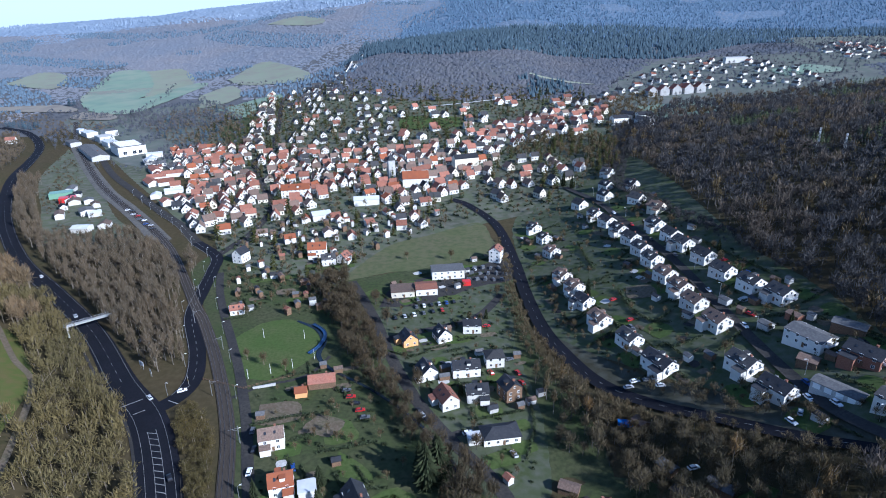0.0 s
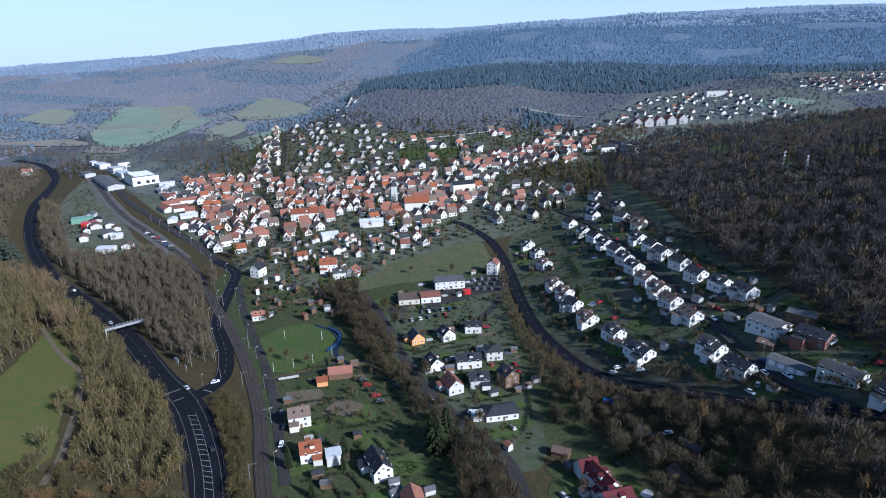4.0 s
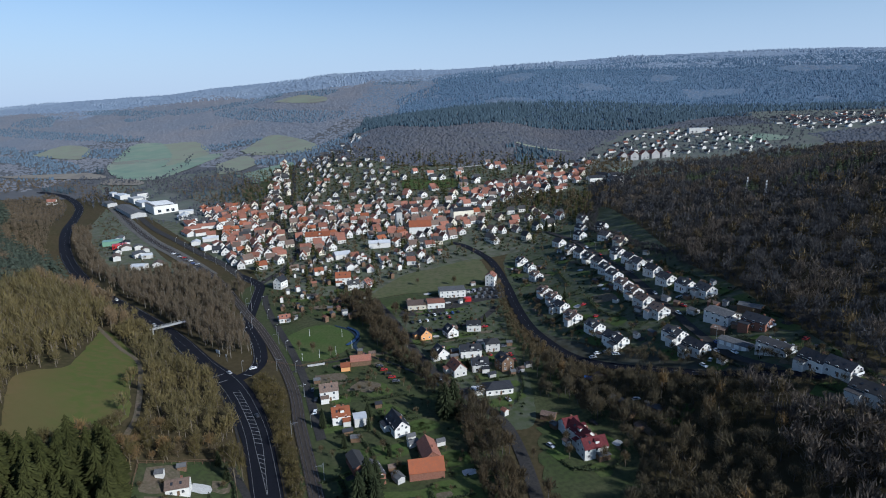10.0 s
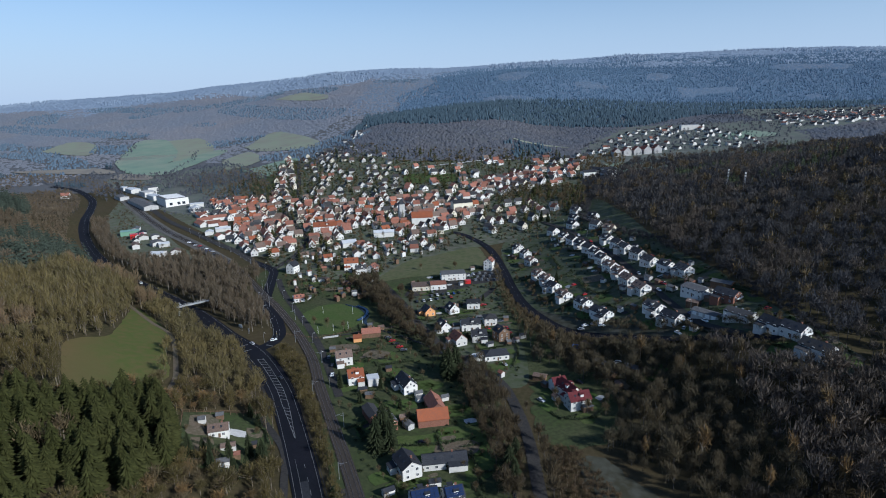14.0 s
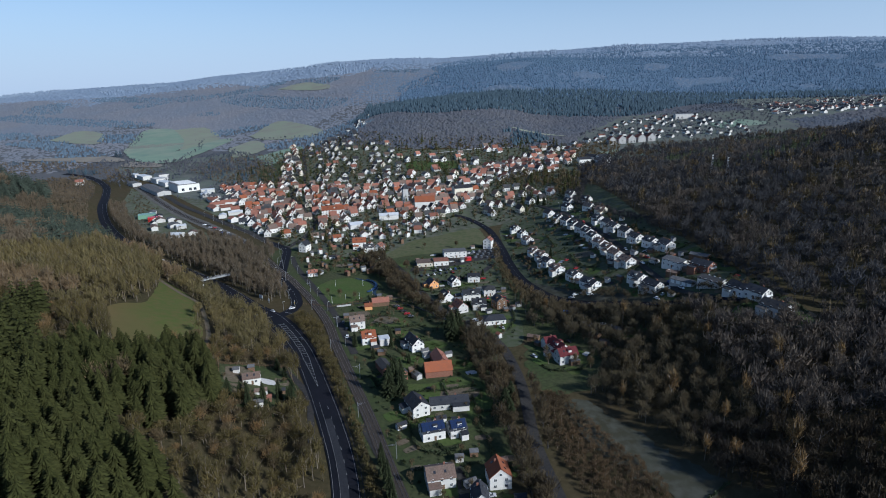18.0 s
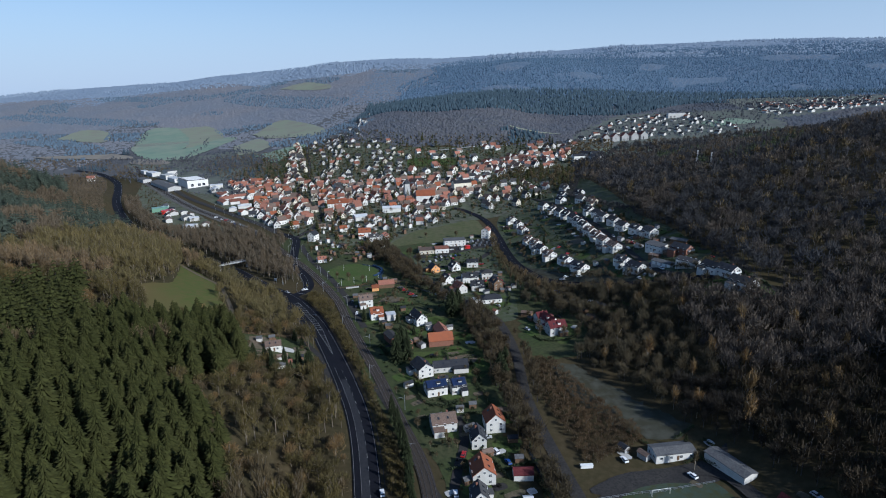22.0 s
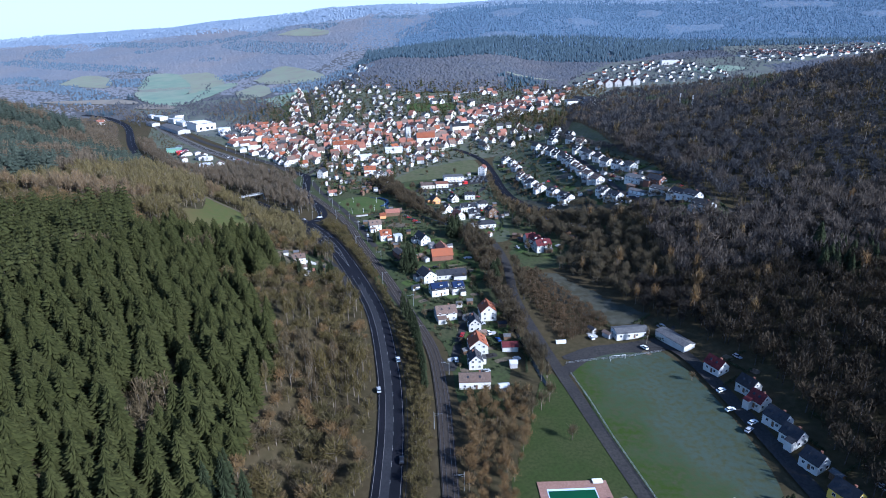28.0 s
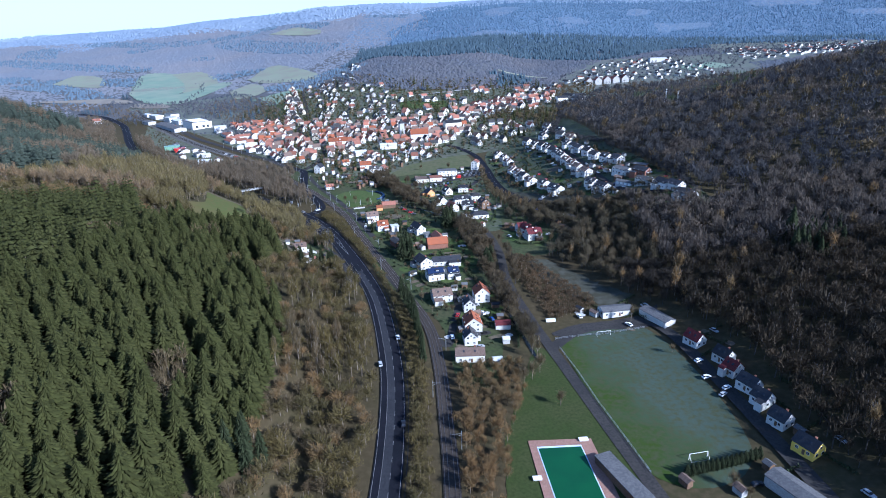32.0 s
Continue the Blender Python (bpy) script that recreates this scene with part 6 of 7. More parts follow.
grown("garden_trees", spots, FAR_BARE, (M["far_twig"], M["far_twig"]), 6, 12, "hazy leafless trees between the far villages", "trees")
for poly in GARDENS:
    spots = np.array([q for q in spread(poly, 4.6) if free(*q, 2)])
    pick = rng.random(len(spots))
    grown("garden_bushes", spots[pick < 0.36], BUSH, (M["twig"], M["hedge"]), 0.7, 1.8, "dark evergreen garden bushes and hedges", "shrubs", (0.9, 1.4))
    grown("fruit_trees", spots[(pick > 0.36) & (pick < 0.52)], MID_BARE, BARE, 3, 6, "small leafless fruit trees in the gardens", "trees", (1.0, 1.4))
ALLOTMENTS = [(-186, 366), (-140, 352), (-104, 326), (-84, 296), (-112, 288), (-140, 292), (-160, 310), (-176, 340)]
far_quarter("allotment_sheds", ALLOTMENTS, (9, 10), 30, ["felt", "brown_tile", "red_tile", "slate"], ["timber", "timber", "white"], "small sheds in the allotments by the railway", (2.4, 4.2), 0.45, (0.5, 1.0))
spots = np.array([q for q in spread(ALLOTMENTS, 4.4) if free(*q, 2)])
pick = rng.random(len(spots))
grown("fruit_trees", spots[pick < 0.3], MID_BARE, BARE, 3, 7, "small leafless trees in the allotments", "trees", (1.0, 1.4))
grown("garden_bushes", spots[(pick > 0.3) & (pick < 0.7)], BUSH, (M["twig"], M["hedge"]), 0.7, 2.0, "dark evergreen bushes in the allotments", "shrubs", (0.9, 1.4))


# ---- road markings ----
def line_marks(name, points, shift, width=0.14, dash=None, start=0.0, end=1.0, lift=0.42, label="white painted road line"):
    """Painted lines along a road: one strip, or dashes (length, gap)."""
    line = curve(points, 1.0)
    line = line[int(len(line) * start):int(len(line) * end)]
    off = line + sides(line) * shift
    vs, fs = [], []
    n = sides(line) * width / 2
    base = np.maximum.reduce([height((line + n * 30 * k)[:, 0], (line + n * 30 * k)[:, 1]) for k in (-1, 0, 1)])
    run = np.concatenate([[0], np.cumsum(np.hypot(*np.diff(line, axis=0).T))])
    for i in range(len(line) - 1):
        if dash and run[i] % (dash[0] + dash[1]) > dash[0]:
            continue
        k = len(vs)
        for j in (i, i + 1):
            vs += [(*(off[j] - n[j]), base[j] + lift), (*(off[j] + n[j]), base[j] + lift)]
        fs.append((k, k + 2, k + 3, k + 1))
    tagged(new(name, mesh(name, vs, fs, M["paint"])), label, "road marking", kind="structure")


line_marks("edge_line", MAIN_ROAD, 4.9, 0.12)
line_marks("edge_line", MAIN_ROAD, -4.9, 0.12)
line_marks("centre_line", MAIN_ROAD, -1.05, 0.14, (3, 6), 0.0, 0.32)
line_marks("lane_line", MAIN_ROAD, 2.25, 0.1, None, 0.0, 0.32)
line_marks("centre_line", MAIN_ROAD, 0.0, 0.16, (3, 6), 0.42, 1.0)
line_marks("edge_line", SIDE_ROAD, 3.8, 0.2, None, 0.02, 0.5, 0.46)
line_marks("centre_line", SIDE_ROAD, 0.0, 0.2, (3, 4), 0.03, 0.6, 0.46)
line_marks("centre_line", EAST_ROAD, 0.0, 0.14, (3, 7))
line_marks("centre_line", MARKET_STREET, 0.0, 0.2, (3, 5))

# hatched island before the junction, stripe by stripe
island = tagged(new("hatched_island"), "white diagonal hatching on the main road before the junction", "road marking", kind="structure")
spine = curve(MAIN_ROAD, 2.0)
normal = sides(spine)
edges = {-1: [], 1: []}
for i, (p, n) in enumerate(zip(spine, normal)):
    if not 100 < p[1] < 186:
        continue
    half = 1.6 * min(1.0, (p[1] - 98) / 34)
    z = ground_z(*p) + 0.43
    for s in edges:
        edges[s].append((p + n * half * s, n, z))
    if 128 < p[1] < 136 or i % 2:
        continue
    d = np.array([n[1], -n[0]])
    quad_pts = [p - n * half - d * 1.5, p + n * half + d * 1.1, p + n * half + d * 1.5, p - n * half - d * 1.1]
    part("stripe", mesh("stripe", [(*q, z) for q in quad_pts], [(0, 1, 2, 3)], M["paint"]), island)
for s, row in edges.items():
    vs = [(*(p + n * w), z + 0.005) for p, n, z in row for w in (-0.08, 0.08)]
    part("border_line", mesh("border_line", vs, [(2 * k, 2 * k + 2, 2 * k + 3, 2 * k + 1) for k in range(len(row) - 1)], M["paint"]), island)
stop = tagged(new("stop_lines"), "white stop lines at the junction", "road marking", kind="structure")
for x, y, turn, l in ((-157, 202, 45, 9), (-139, 204, -20, 6), (-150, 196, 45, 5)):
    z = ground_z(x, y) + 0.44
    part("stop_line", mesh("stop_line", *box(-l / 2, -0.25, 0, l / 2, 0.25, 0.02), M["paint"]), stop, "", pose(x, y, z, 0, 0, turn))


# ---- footbridge over the main road ----
def footbridge(a, b, z):
    a, b = Vector((*a, z)), Vector((*b, z - 0.6))
    d = (b - a).normalized()
    turn = math.degrees(math.atan2(d.y, d.x))
    l = (b - a).length
    ob = thing("footbridge", pose(*a, 0, math.degrees(-math.asin(d.z)), turn), "pale concrete footbridge across the main road", "footbridge")
    part("deck", mesh("deck", *box(0, -1.4, -0.4, l, 1.4, 0.0), M["concrete"]), ob)
    for s in (-1, 1):
        rail = part("railing", mesh("railing", *joined(box(0, s * 1.35 - 0.04, 1.0, l, s * 1.35 + 0.04, 1.1), box(0, s * 1.35 - 0.03, 0.45, l, s * 1.35 + 0.03, 0.5)), M["metal"]), ob)
        for k in range(int(l / 2) + 1):
            part("baluster", piece(("baluster",), lambda: box(-0.04, -0.04, 0, 0.04, 0.04, 1.0), M["metal"]), rail, "", pose(k * 2.0, s * 1.35, 0))
    for x in (1.5, l - 1.5):
        part("pier", mesh("pier", *box(x - 0.4, -1.0, -8.0, x + 0.4, 1.0, -0.4), M["concrete"]), ob)
    return ob


footbridge((-227, 256), (-209, 276), 6.6)


# ---- cars ----
def car_template(key, words):
    ob = thing("car", pose(0, 0, -50), f"{words} parked car beside the road", "car", "parked cars")
    bm = bmesh.new()
    prof = [(-2.1, 0.35), (-2.15, 0.75), (-1.95, 0.95), (1.1, 0.98), (2.05, 0.82), (2.15, 0.5), (2.1, 0.35)]
    rings = [[bm.verts.new((x, s, z)) for x, z in prof] for s in (-0.85, 0.85)]
    for i in range(len(prof)):
        j = (i + 1) % len(prof)
        bm.faces.new((rings[0][i], rings[0][j], rings[1][j], rings[1][i]))
    bm.faces.new(rings[0][::-1])
    bm.faces.new(rings[1])
    bmesh.ops.recalc_face_normals(bm, faces=bm.faces)
    me = bpy.data.meshes.new("car_body")
    bm.to_mesh(me)
    bm.free()
    me.materials.append(M[key])
    part("car_body", me, ob)
    v = [(-1.8, -0.78, 0.94), (0.95, -0.78, 0.96), (0.95, 0.78, 0.96), (-1.8, 0.78, 0.94), (-1.45, -0.62, 1.42), (0.25, -0.62, 1.44), (0.25, 0.62, 1.44), (-1.45, 0.62, 1.42)]
    part("glasshouse", mesh("glasshouse", v, [(0, 1, 5, 4), (1, 2, 6, 5), (2, 3, 7, 6), (3, 0, 4, 7)], M["pane"]), ob)
    part("car_roof", mesh("car_roof", *joined(([(x * 1.01, y * 1.02, z + t) for t in (0, 0.05) for x, y, z in v[4:]], [(3, 2, 1, 0), (4, 5, 6, 7), (0, 1, 5, 4), (1, 2, 6, 5), (2, 3, 7, 6), (3, 0, 4, 7)])), M[key]), ob)
    for x in (-1.35, 1.3):
        for y in (-0.8, 0.8):
            part("wheel", piece(("wheel",), lambda: tube((0, -0.1, 0), (0, 0.1, 0), 0.32, 0.32, 10), M["tyre"]), ob, "", pose(x, y, 0.32))
    return ob


PAINTS = {"car_white": "white", "car_black": "black", "car_red": "red", "car_blue": "blue", "car_silver": "silver", "car_grey": "dark grey"}
CARS = {key: car_template(key, words) for key, words in PAINTS.items()}
USED = {}


def car(x, y, turn, key, up=0.3, moving=False):
    m = pose(x, y, ground_z(x, y) + up, 0, 0, turn)
    if key in USED:
        ob = copy_thing(CARS[key], m)
    else:
        ob = CARS[key]
        ob.matrix_basis = m
        USED[key] = True
    if moving:
        tagged(ob, PAINTS[key] + " car driving on the dark main road", "car", "cars on the road")
    return ob


for x, y, turn, key in ((-139, 212, 35, "car_white"), (-184, 254, 135, "car_black"), (-238, 279, 135, "car_silver"), (-116, 159, 130, "car_black"), (-44, -47, 105, "car_silver"), (-28, -92, 98, "car_black"), (-39, -21, 106, "car_white"), (-300, 332, 138, "car_white"), (-151, 206, 140, "car_silver")):
    car(x, y, turn, key, 0.42, True)
for x, y, turn, key in ((-30, 204, -55, "car_black"), (-28, 201, -55, "car_silver"), (-26, 198, -55, "car_black"), (114, 188, -80, "car_white"), (105, 179, -65, "car_white"), (-96, 187, 100, "car_grey"), (-88, 164, 100, "car_white"), (-91, 176, 100, "car_black"), (61, 219, 20, "car_white"), (58, 216, 20, "car_silver"),
                        (57, 4, 110, "car_white"), (81, -6, 120, "car_white"), (103, -45, 30, "car_white"), (104, -71, 40, "car_silver"), (102, -58, 20, "car_white"), (96, -122, 10, "car_black"), (107, -67, 30, "car_white"), (-4, 25, 80, "car_white"), (-4, -23, 85, "car_white"), (-11, -20, 100, "car_white"), (1, 18, 10, "car_silver"), (-9, 5, 80, "car_red")):
    car(x, y, turn, key)
for x, y, turn, key in ((117, 196, -75, "car_blue"), (120, 182, -70, "car_white"), (107, 276, -84, "car_silver"), (103, 322, -82, "car_grey"), (111, 240, -80, "car_white"), (97, 352, -84, "car_black"), (86, 418, -80, "car_white"), (92, 386, -82, "car_red"), (109, 182, 60, "car_silver"), (70, 213, 10, "car_white"), (66, 218, 10, "car_grey")):
    car(x, y, turn, key)
for k in range(6):
    car(-54 + k * 5.0, 286.5 + k * 2.2, 110, ("car_black", "car_silver", "car_white", "car_grey", "car_black", "car_red")[k])
    car(-44 + k * 4.2, 300.5 + k * 1.5, 105, ("car_grey", "car_white", "car_black", "car_silver", "car_blue", "car_black")[k])
for k in range(5):
    car(-64.5 + k * 3.1, 217 - k * 4.6, 15, ("car_grey", "car_red", "car_black", "car_red", "car_grey")[k])
for k in range(9):
    car(-330 + k * 6.5, 478 - k * 6.2 + (k % 2) * 3, 40, ("car_white", "car_black", "car_silver", "car_red", "car_grey", "car_white", "car_blue", "car_silver", "car_black")[k])


# ---- railway gear and lamps ----
def catenary_mast(x, y, turn):
    ob = thing("catenary_mast", pose(x, y, ground_z(x, y) + 0.2, 0, 0, turn), "grey steel overhead line mast beside the railway", "mast", "overhead line masts")
    part("post", piece(("mast_post",), lambda: tube((0, 0, 0), (0, 0, 8.2), 0.16, 0.11, 6), M["metal"]), ob)
    part("arm", piece(("mast_arm",), lambda: joined(tube((0, 0, 7.2), (3.6, 0, 7.0), 0.06, 0.05, 4), tube((0, 0, 6.0), (2.2, 0, 7.0), 0.05, 0.04, 4)), M["metal"]), ob)


def street_lamp(x, y, turn):
    ob = thing("street_lamp", pose(x, y, ground_z(x, y) + 0.2, 0, 0, turn), "slim grey steel street lamp at the roadside", "lamp", "street lamps")
    part("pole", piece(("lamp_pole",), lambda: joined(tube((0, 0, 0), (0, 0, 6.8), 0.1, 0.06, 6), tube((0, 0, 6.7), (1.0, 0, 7.0), 0.05, 0.05, 5)), M["metal"]), ob)
    part("lamp_head", piece(("lamp_head",), lambda: box(0.7, -0.14, 6.95, 1.5, 0.14, 7.1), M["frame"]), ob)


track = curve(RAILWAY, 1.0)
track_n = sides(track)
vs, fs = [], []
for i in range(100, 760, 1):
    d = np.array([track_n[i][1], -track_n[i][0]])
    for off in (-1.78, 1.78):
        c = track[i] + track_n[i] * off
        z = max(ground_z(*(c + track_n[i] * s)) for s in (-1.2, 0, 1.2)) + 0.42
        k = len(vs)
        vs += [(*(c + track_n[i] * a * 1.25 + d * b * 0.14), z + h) for h in (-0.1, 0.04) for a, b in ((-1, -1), (1, -1), (1, 1), (-1, 1))]
        fs += [(k + 4, k + 5, k + 6, k + 7), (k, k + 1, k + 5, k + 4), (k + 1, k + 2, k + 6, k + 5), (k + 2, k + 3, k + 7, k + 6), (k + 3, k, k + 4, k + 7)]
tagged(new("railway_sleepers", mesh("railway_sleepers", vs, fs, M["sleeper"])), "dark sleepers of the two railway tracks", "sleepers", kind="stuff")
for i in range(120, min(len(track), 780), 38):
    p, n = track[i], track_n[i]
    s = 1 if (i // 38) % 2 else -1
    q = p + n * 4.6 * s
    catenary_mast(q[0], q[1], math.degrees(math.atan2(-n[1] * s, -n[0] * s)))
for points, gap, off in ((SIDE_ROAD, 30, 5.2), (STREET, 34, 4.0), (RAIL_LANE, 32, 3.0)):
    line = curve(points, 1.0)
    nn = sides(line)
    for i in range(12, min(len(line), 420), gap):
        q = line[i] + nn[i] * off
        street_lamp(q[0], q[1], math.degrees(math.atan2(-nn[i][1] * off, -nn[i][0] * off)))


def direction_sign(x, y, turn, w, h, mat, words):
    ob = thing("direction_sign", pose(x, y, ground_z(x, y) + 0.2, 0, 0, turn), words, "sign")
    for s in (-1, 1):
        part("post", piece(("sign_post",), lambda: tube((0, 0, 0), (0, 0, 4.4), 0.08, 0.08, 6), M["metal"]), ob, "", pose(s * w * 0.3, 0, 0))
    board = part("board", mesh("board", *box(-w / 2, -0.06, 2.0, w / 2, 0.06, 2.0 + h), mat), ob)
    for k in range(3):
        part("bar", mesh("bar", *box(-w * 0.36, -0.08, 2.3 + k * h * 0.27, w * 0.3, -0.065, 2.3 + k * h * 0.27 + 0.16), M["car_black"]), board)


direction_sign(-168, 229, -30, 3.6, 2.4, M["frame"], "large white direction sign at the junction")
direction_sign(-160, 223, -30, 1.4, 1.4, M["frame"], "small white sign at the junction")
direction_sign(-139, 218, -60, 1.2, 1.0, M["sign_yellow"], "small yellow sign on the island")

# kerbed bank wall and guard rail along the main road
tagged(ribbon("guard_wall", MAIN_ROAD[:11], 0.3, M["old_asphalt"], 0.8, -6.8), "low grey concrete wall along the main road", "wall", kind="structure")
tagged(ribbon("footpath", MAIN_ROAD[9:14], 1.2, M["old_asphalt"], 0.36, 8.0), "narrow grey path beside the main road", "path", kind="structure")
tagged(ribbon("lane", [(-112, 118), (-92, 92), (-84, 70), (-78, 50)], 3.2, M["old_asphalt"], 0.3), "worn farm track beside the main road", "road", kind="structure")
tagged(ribbon("lane", [(-12, 36), (-9, 15), (-11, -5), (-13, -28), (-20, -18), (-36, 22), (-58, 66)], 4.0, M["old_asphalt"], 0.26), "worn drive to the last houses", "road", kind="structure")
tagged(ribbon("lane", [(-60, 262), (-40, 272), (-10, 290), (5, 320)], 5, M["old_asphalt"], 0.26), "worn access road between the new houses and the yard", "road", kind="structure")
patch("yard", [(-66, 300), (-40, 305), (-10, 330), (12, 342), (6, 372), (-20, 356), (-60, 330)], M["old_asphalt"], "grey asphalt yard round the workshop", "yard", lift=0.2)
patch("yard", [(40, -14), (56, -4), (90, 4), (100, 12), (92, -8), (68, -10), (44, -18)], M["old_asphalt"], "worn car park beside the pitch", "yard", lift=0.2)
for poly in ([(-100, 205), (-84, 208), (-80, 196), (-96, 192)], [(-72, 200), (-60, 196), (-64, 186), (-76, 190)], [(-136, 98), (-128, 104), (-122, 92), (-132, 86)], [(-24, 100), (-6, 102), (-6, 92), (-22, 90)], [(72, 300), (84, 296), (84, 284), (72, 288)]):
    patch("garden_bed", poly, M["soil"], "dug brown vegetable bed", "garden bed", lift=0.3)

tagged(ribbon("lane", [(-260, 251), (-226, 221), (-202, 202), (-168, 145), (-158, 120)], 2.6, M["soil"], 0.3), "dark forest track beside the clearing", "road", kind="structure")
for x, y, l, w, turn, key in ((-150, 335, 12, 8, 30, "bright_grass"), (-128, 318, 10, 7, 20, "soil"), (-118, 306, 9, 8, 24, "bright_grass"), (-142, 308, 9, 5, 28, "soil"), (-160, 345, 10, 7, 30, "frost"), (-108, 318, 8, 6, 20, "frost"), (-132, 340, 9, 6, 22, "bright_grass")):
    c, s = math.cos(radians(turn)), math.sin(radians(turn))
    patch("garden_plot", [(x + c * a - s * b, y + s * a + c * b) for a, b in ((-l / 2, -w / 2), (l / 2, -w / 2), (l / 2, w / 2), (-l / 2, w / 2))], M[key], "dug brown allotment bed" if key == "soil" else "small grassy allotment plot", "garden", lift=0.3, wobble=0.4)
tagged(ribbon("footpath", [(-118, 205), (-104, 219), (-92, 224), (-84, 232), (-80, 246)], 1.8, M["old_asphalt"], 0.3), "pale worn footpath below the park lawn", "path", kind="structure")
for x, y in ((-113, 224), (-104, 229), (-95, 234), (-87, 243), (-120, 262), (-98, 262)):
    ob = thing("lamp_post", pose(x, y, ground_z(x, y) + 0.2), "slim pale post at the edge of the park lawn", "post", "park posts")
    part("shaft", piece(("park_shaft",), lambda: tube((0, 0, 0), (0, 0, 5.0), 0.11, 0.08, 6), M["frame"]), ob)
    part("cap", piece(("park_cap",), lambda: tube((0, 0, 5.0), (0, 0, 5.25), 0.2, 0.12, 8), M["metal"]), ob)
slide = thing("slide", pose(0, 0, 0.2), "long curved blue slide on the park bank", "slide")
run = curve([(-98, 277), (-91, 271), (-87.5, 264), (-88, 254), (-91, 247)], 2.0)
for (x0, y0), (x1, y1) in zip(run, run[1:]):
    l, a = math.hypot(x1 - x0, y1 - y0) / 2 + 0.05, math.degrees(math.atan2(y1 - y0, x1 - x0))
    part("trough", mesh("trough", *joined(box(-l, -0.8, 0.5, l, 0.8, 0.6), box(-l, -0.9, 0.5, l, -0.75, 1.0), box(-l, 0.75, 0.5, l, 0.9, 1.0)), M["slide_blue"]), slide, "", pose((x0 + x1) / 2, (y0 + y1) / 2, ground_z(x0, y0), 0, 0, a))
for x, y in run[::4]:
    part("support", piece(("slide_support",), lambda: tube((0, 0, -0.3), (0, 0, 0.5), 0.12, 0.1, 6), M["metal"]), slide, "", pose(x, y, ground_z(x, y)))
wall = thing("garden_wall", pose(-103, 218, ground_z(-103, 218), 0, 0, 22), "pale concrete wall beside the park path", "wall")
part("blocks", mesh("blocks", *box(-5, -0.25, -0.2, 5, 0.25, 1.1), M["concrete"]), wall)
part("coping", mesh("coping", *box(-5.1, -0.35, 1.1, 5.1, 0.35, 1.22), M["concrete"]), wall)
# the stream beside the park
tagged(ribbon("stream", [(-108, 281), (-94, 272), (-87, 260), (-86, 246), (-76, 234), (-50, 216), (-24, 190), (-4, 152), (5, 100), (12, 50), (20, 5), (30, -40)], [1.6, 2.6, 3.2, 2.6, 1.8, 1.6, 1.6, 1.6, 1.6, 1.6, 1.6, 1.6], M["stream"], 0.35), "narrow stream reflecting the blue sky", "water", kind="structure")


# ---- the pitch and the pool ----
def goal(x, y, turn):
    ob = thing("football_goal", pose(x, y, ground_z(x, y) + 0.15, 0, 0, turn), "white football goal frame on the pitch", "goal", "football goals")
    for s in (-3.66, 3.66):
        part("goal_post", piece(("goal_post",), lambda: tube((0, 0, 0), (0, 0, 2.44), 0.09, 0.09, 8), M["frame"]), ob, "", pose(s, 0, 0))
    part("crossbar", piece(("crossbar",), lambda: tube((-3.7, 0, 2.44), (3.7, 0, 2.44), 0.09, 0.09, 8), M["frame"]), ob)
    part("net_frame", piece(("net_frame",), lambda: joined(tube((-3.66, 0, 2.44), (-3.66, 1.6, 0.05), 0.04, 0.04, 4), tube((3.66, 0, 2.44), (3.66, 1.6, 0.05), 0.04, 0.04, 4), tube((-3.66, 1.6, 0.05), (3.66, 1.6, 0.05), 0.04, 0.04, 4)), M["metal"]), ob)


goal(66, -16.5, 14)
goal(81, -108.5, 194)
POOL = [(24, -105), (40, -103.4), (46.5, -153), (30.5, -155)]


def slab(name, poly, z0, z1, mat, label, category):
    n = len(poly)
    vs = [(*p, z) for z in (z0, z1) for p in poly]
    fs = [tuple(range(n))[::-1], tuple(range(n, 2 * n))] + [(i, (i + 1) % n, n + (i + 1) % n, n + i) for i in range(n)]
    me = mesh(name, vs, fs, mat)
    bm = bmesh.new()
    bm.from_mesh(me)
    bmesh.ops.recalc_face_normals(bm, faces=bm.faces)
    bm.to_mesh(me)
    bm.free()
    return tagged(new(name, me), label, category)


def grow(poly, d):
    c = np.mean(poly, 0)
    return [tuple(c + (np.array(p) - c) * (1 + d / np.linalg.norm(np.array(p) - c))) for p in poly]


slab("pool_terrace", [(20.5, -100.5), (44.5, -98.5), (52, -157), (26.5, -159)], 0.0, 0.42, M["paving"], "red-brown paved terrace round the pool", "paving")
slab("swimming_pool_surround", grow(POOL, 1.0), 0.1, 0.50, M["pool_edge"], "pale blue rim of the swimming pool", "pool")
slab("pool_basin", POOL, 0.1, 0.54, M["water"], "swimming pool filled with green winter water", "pool")
for x, y, w in ((22, -121, 3.0), (41.5, -99.5, 3.4)):
    ob = thing("start_block", pose(x, y, 0.42, 0, 0, 8), "pale concrete bench block on the pool terrace", "bench", "terrace blocks")
    part("slab", mesh("slab", *box(-w / 2, -0.9, 0, w / 2, 0.9, 0.5), M["concrete"]), ob)
    part("edge", mesh("edge", *box(-w / 2 - 0.1, -1.0, 0.5, w / 2 + 0.1, 1.0, 0.6), M["frame"]), ob)

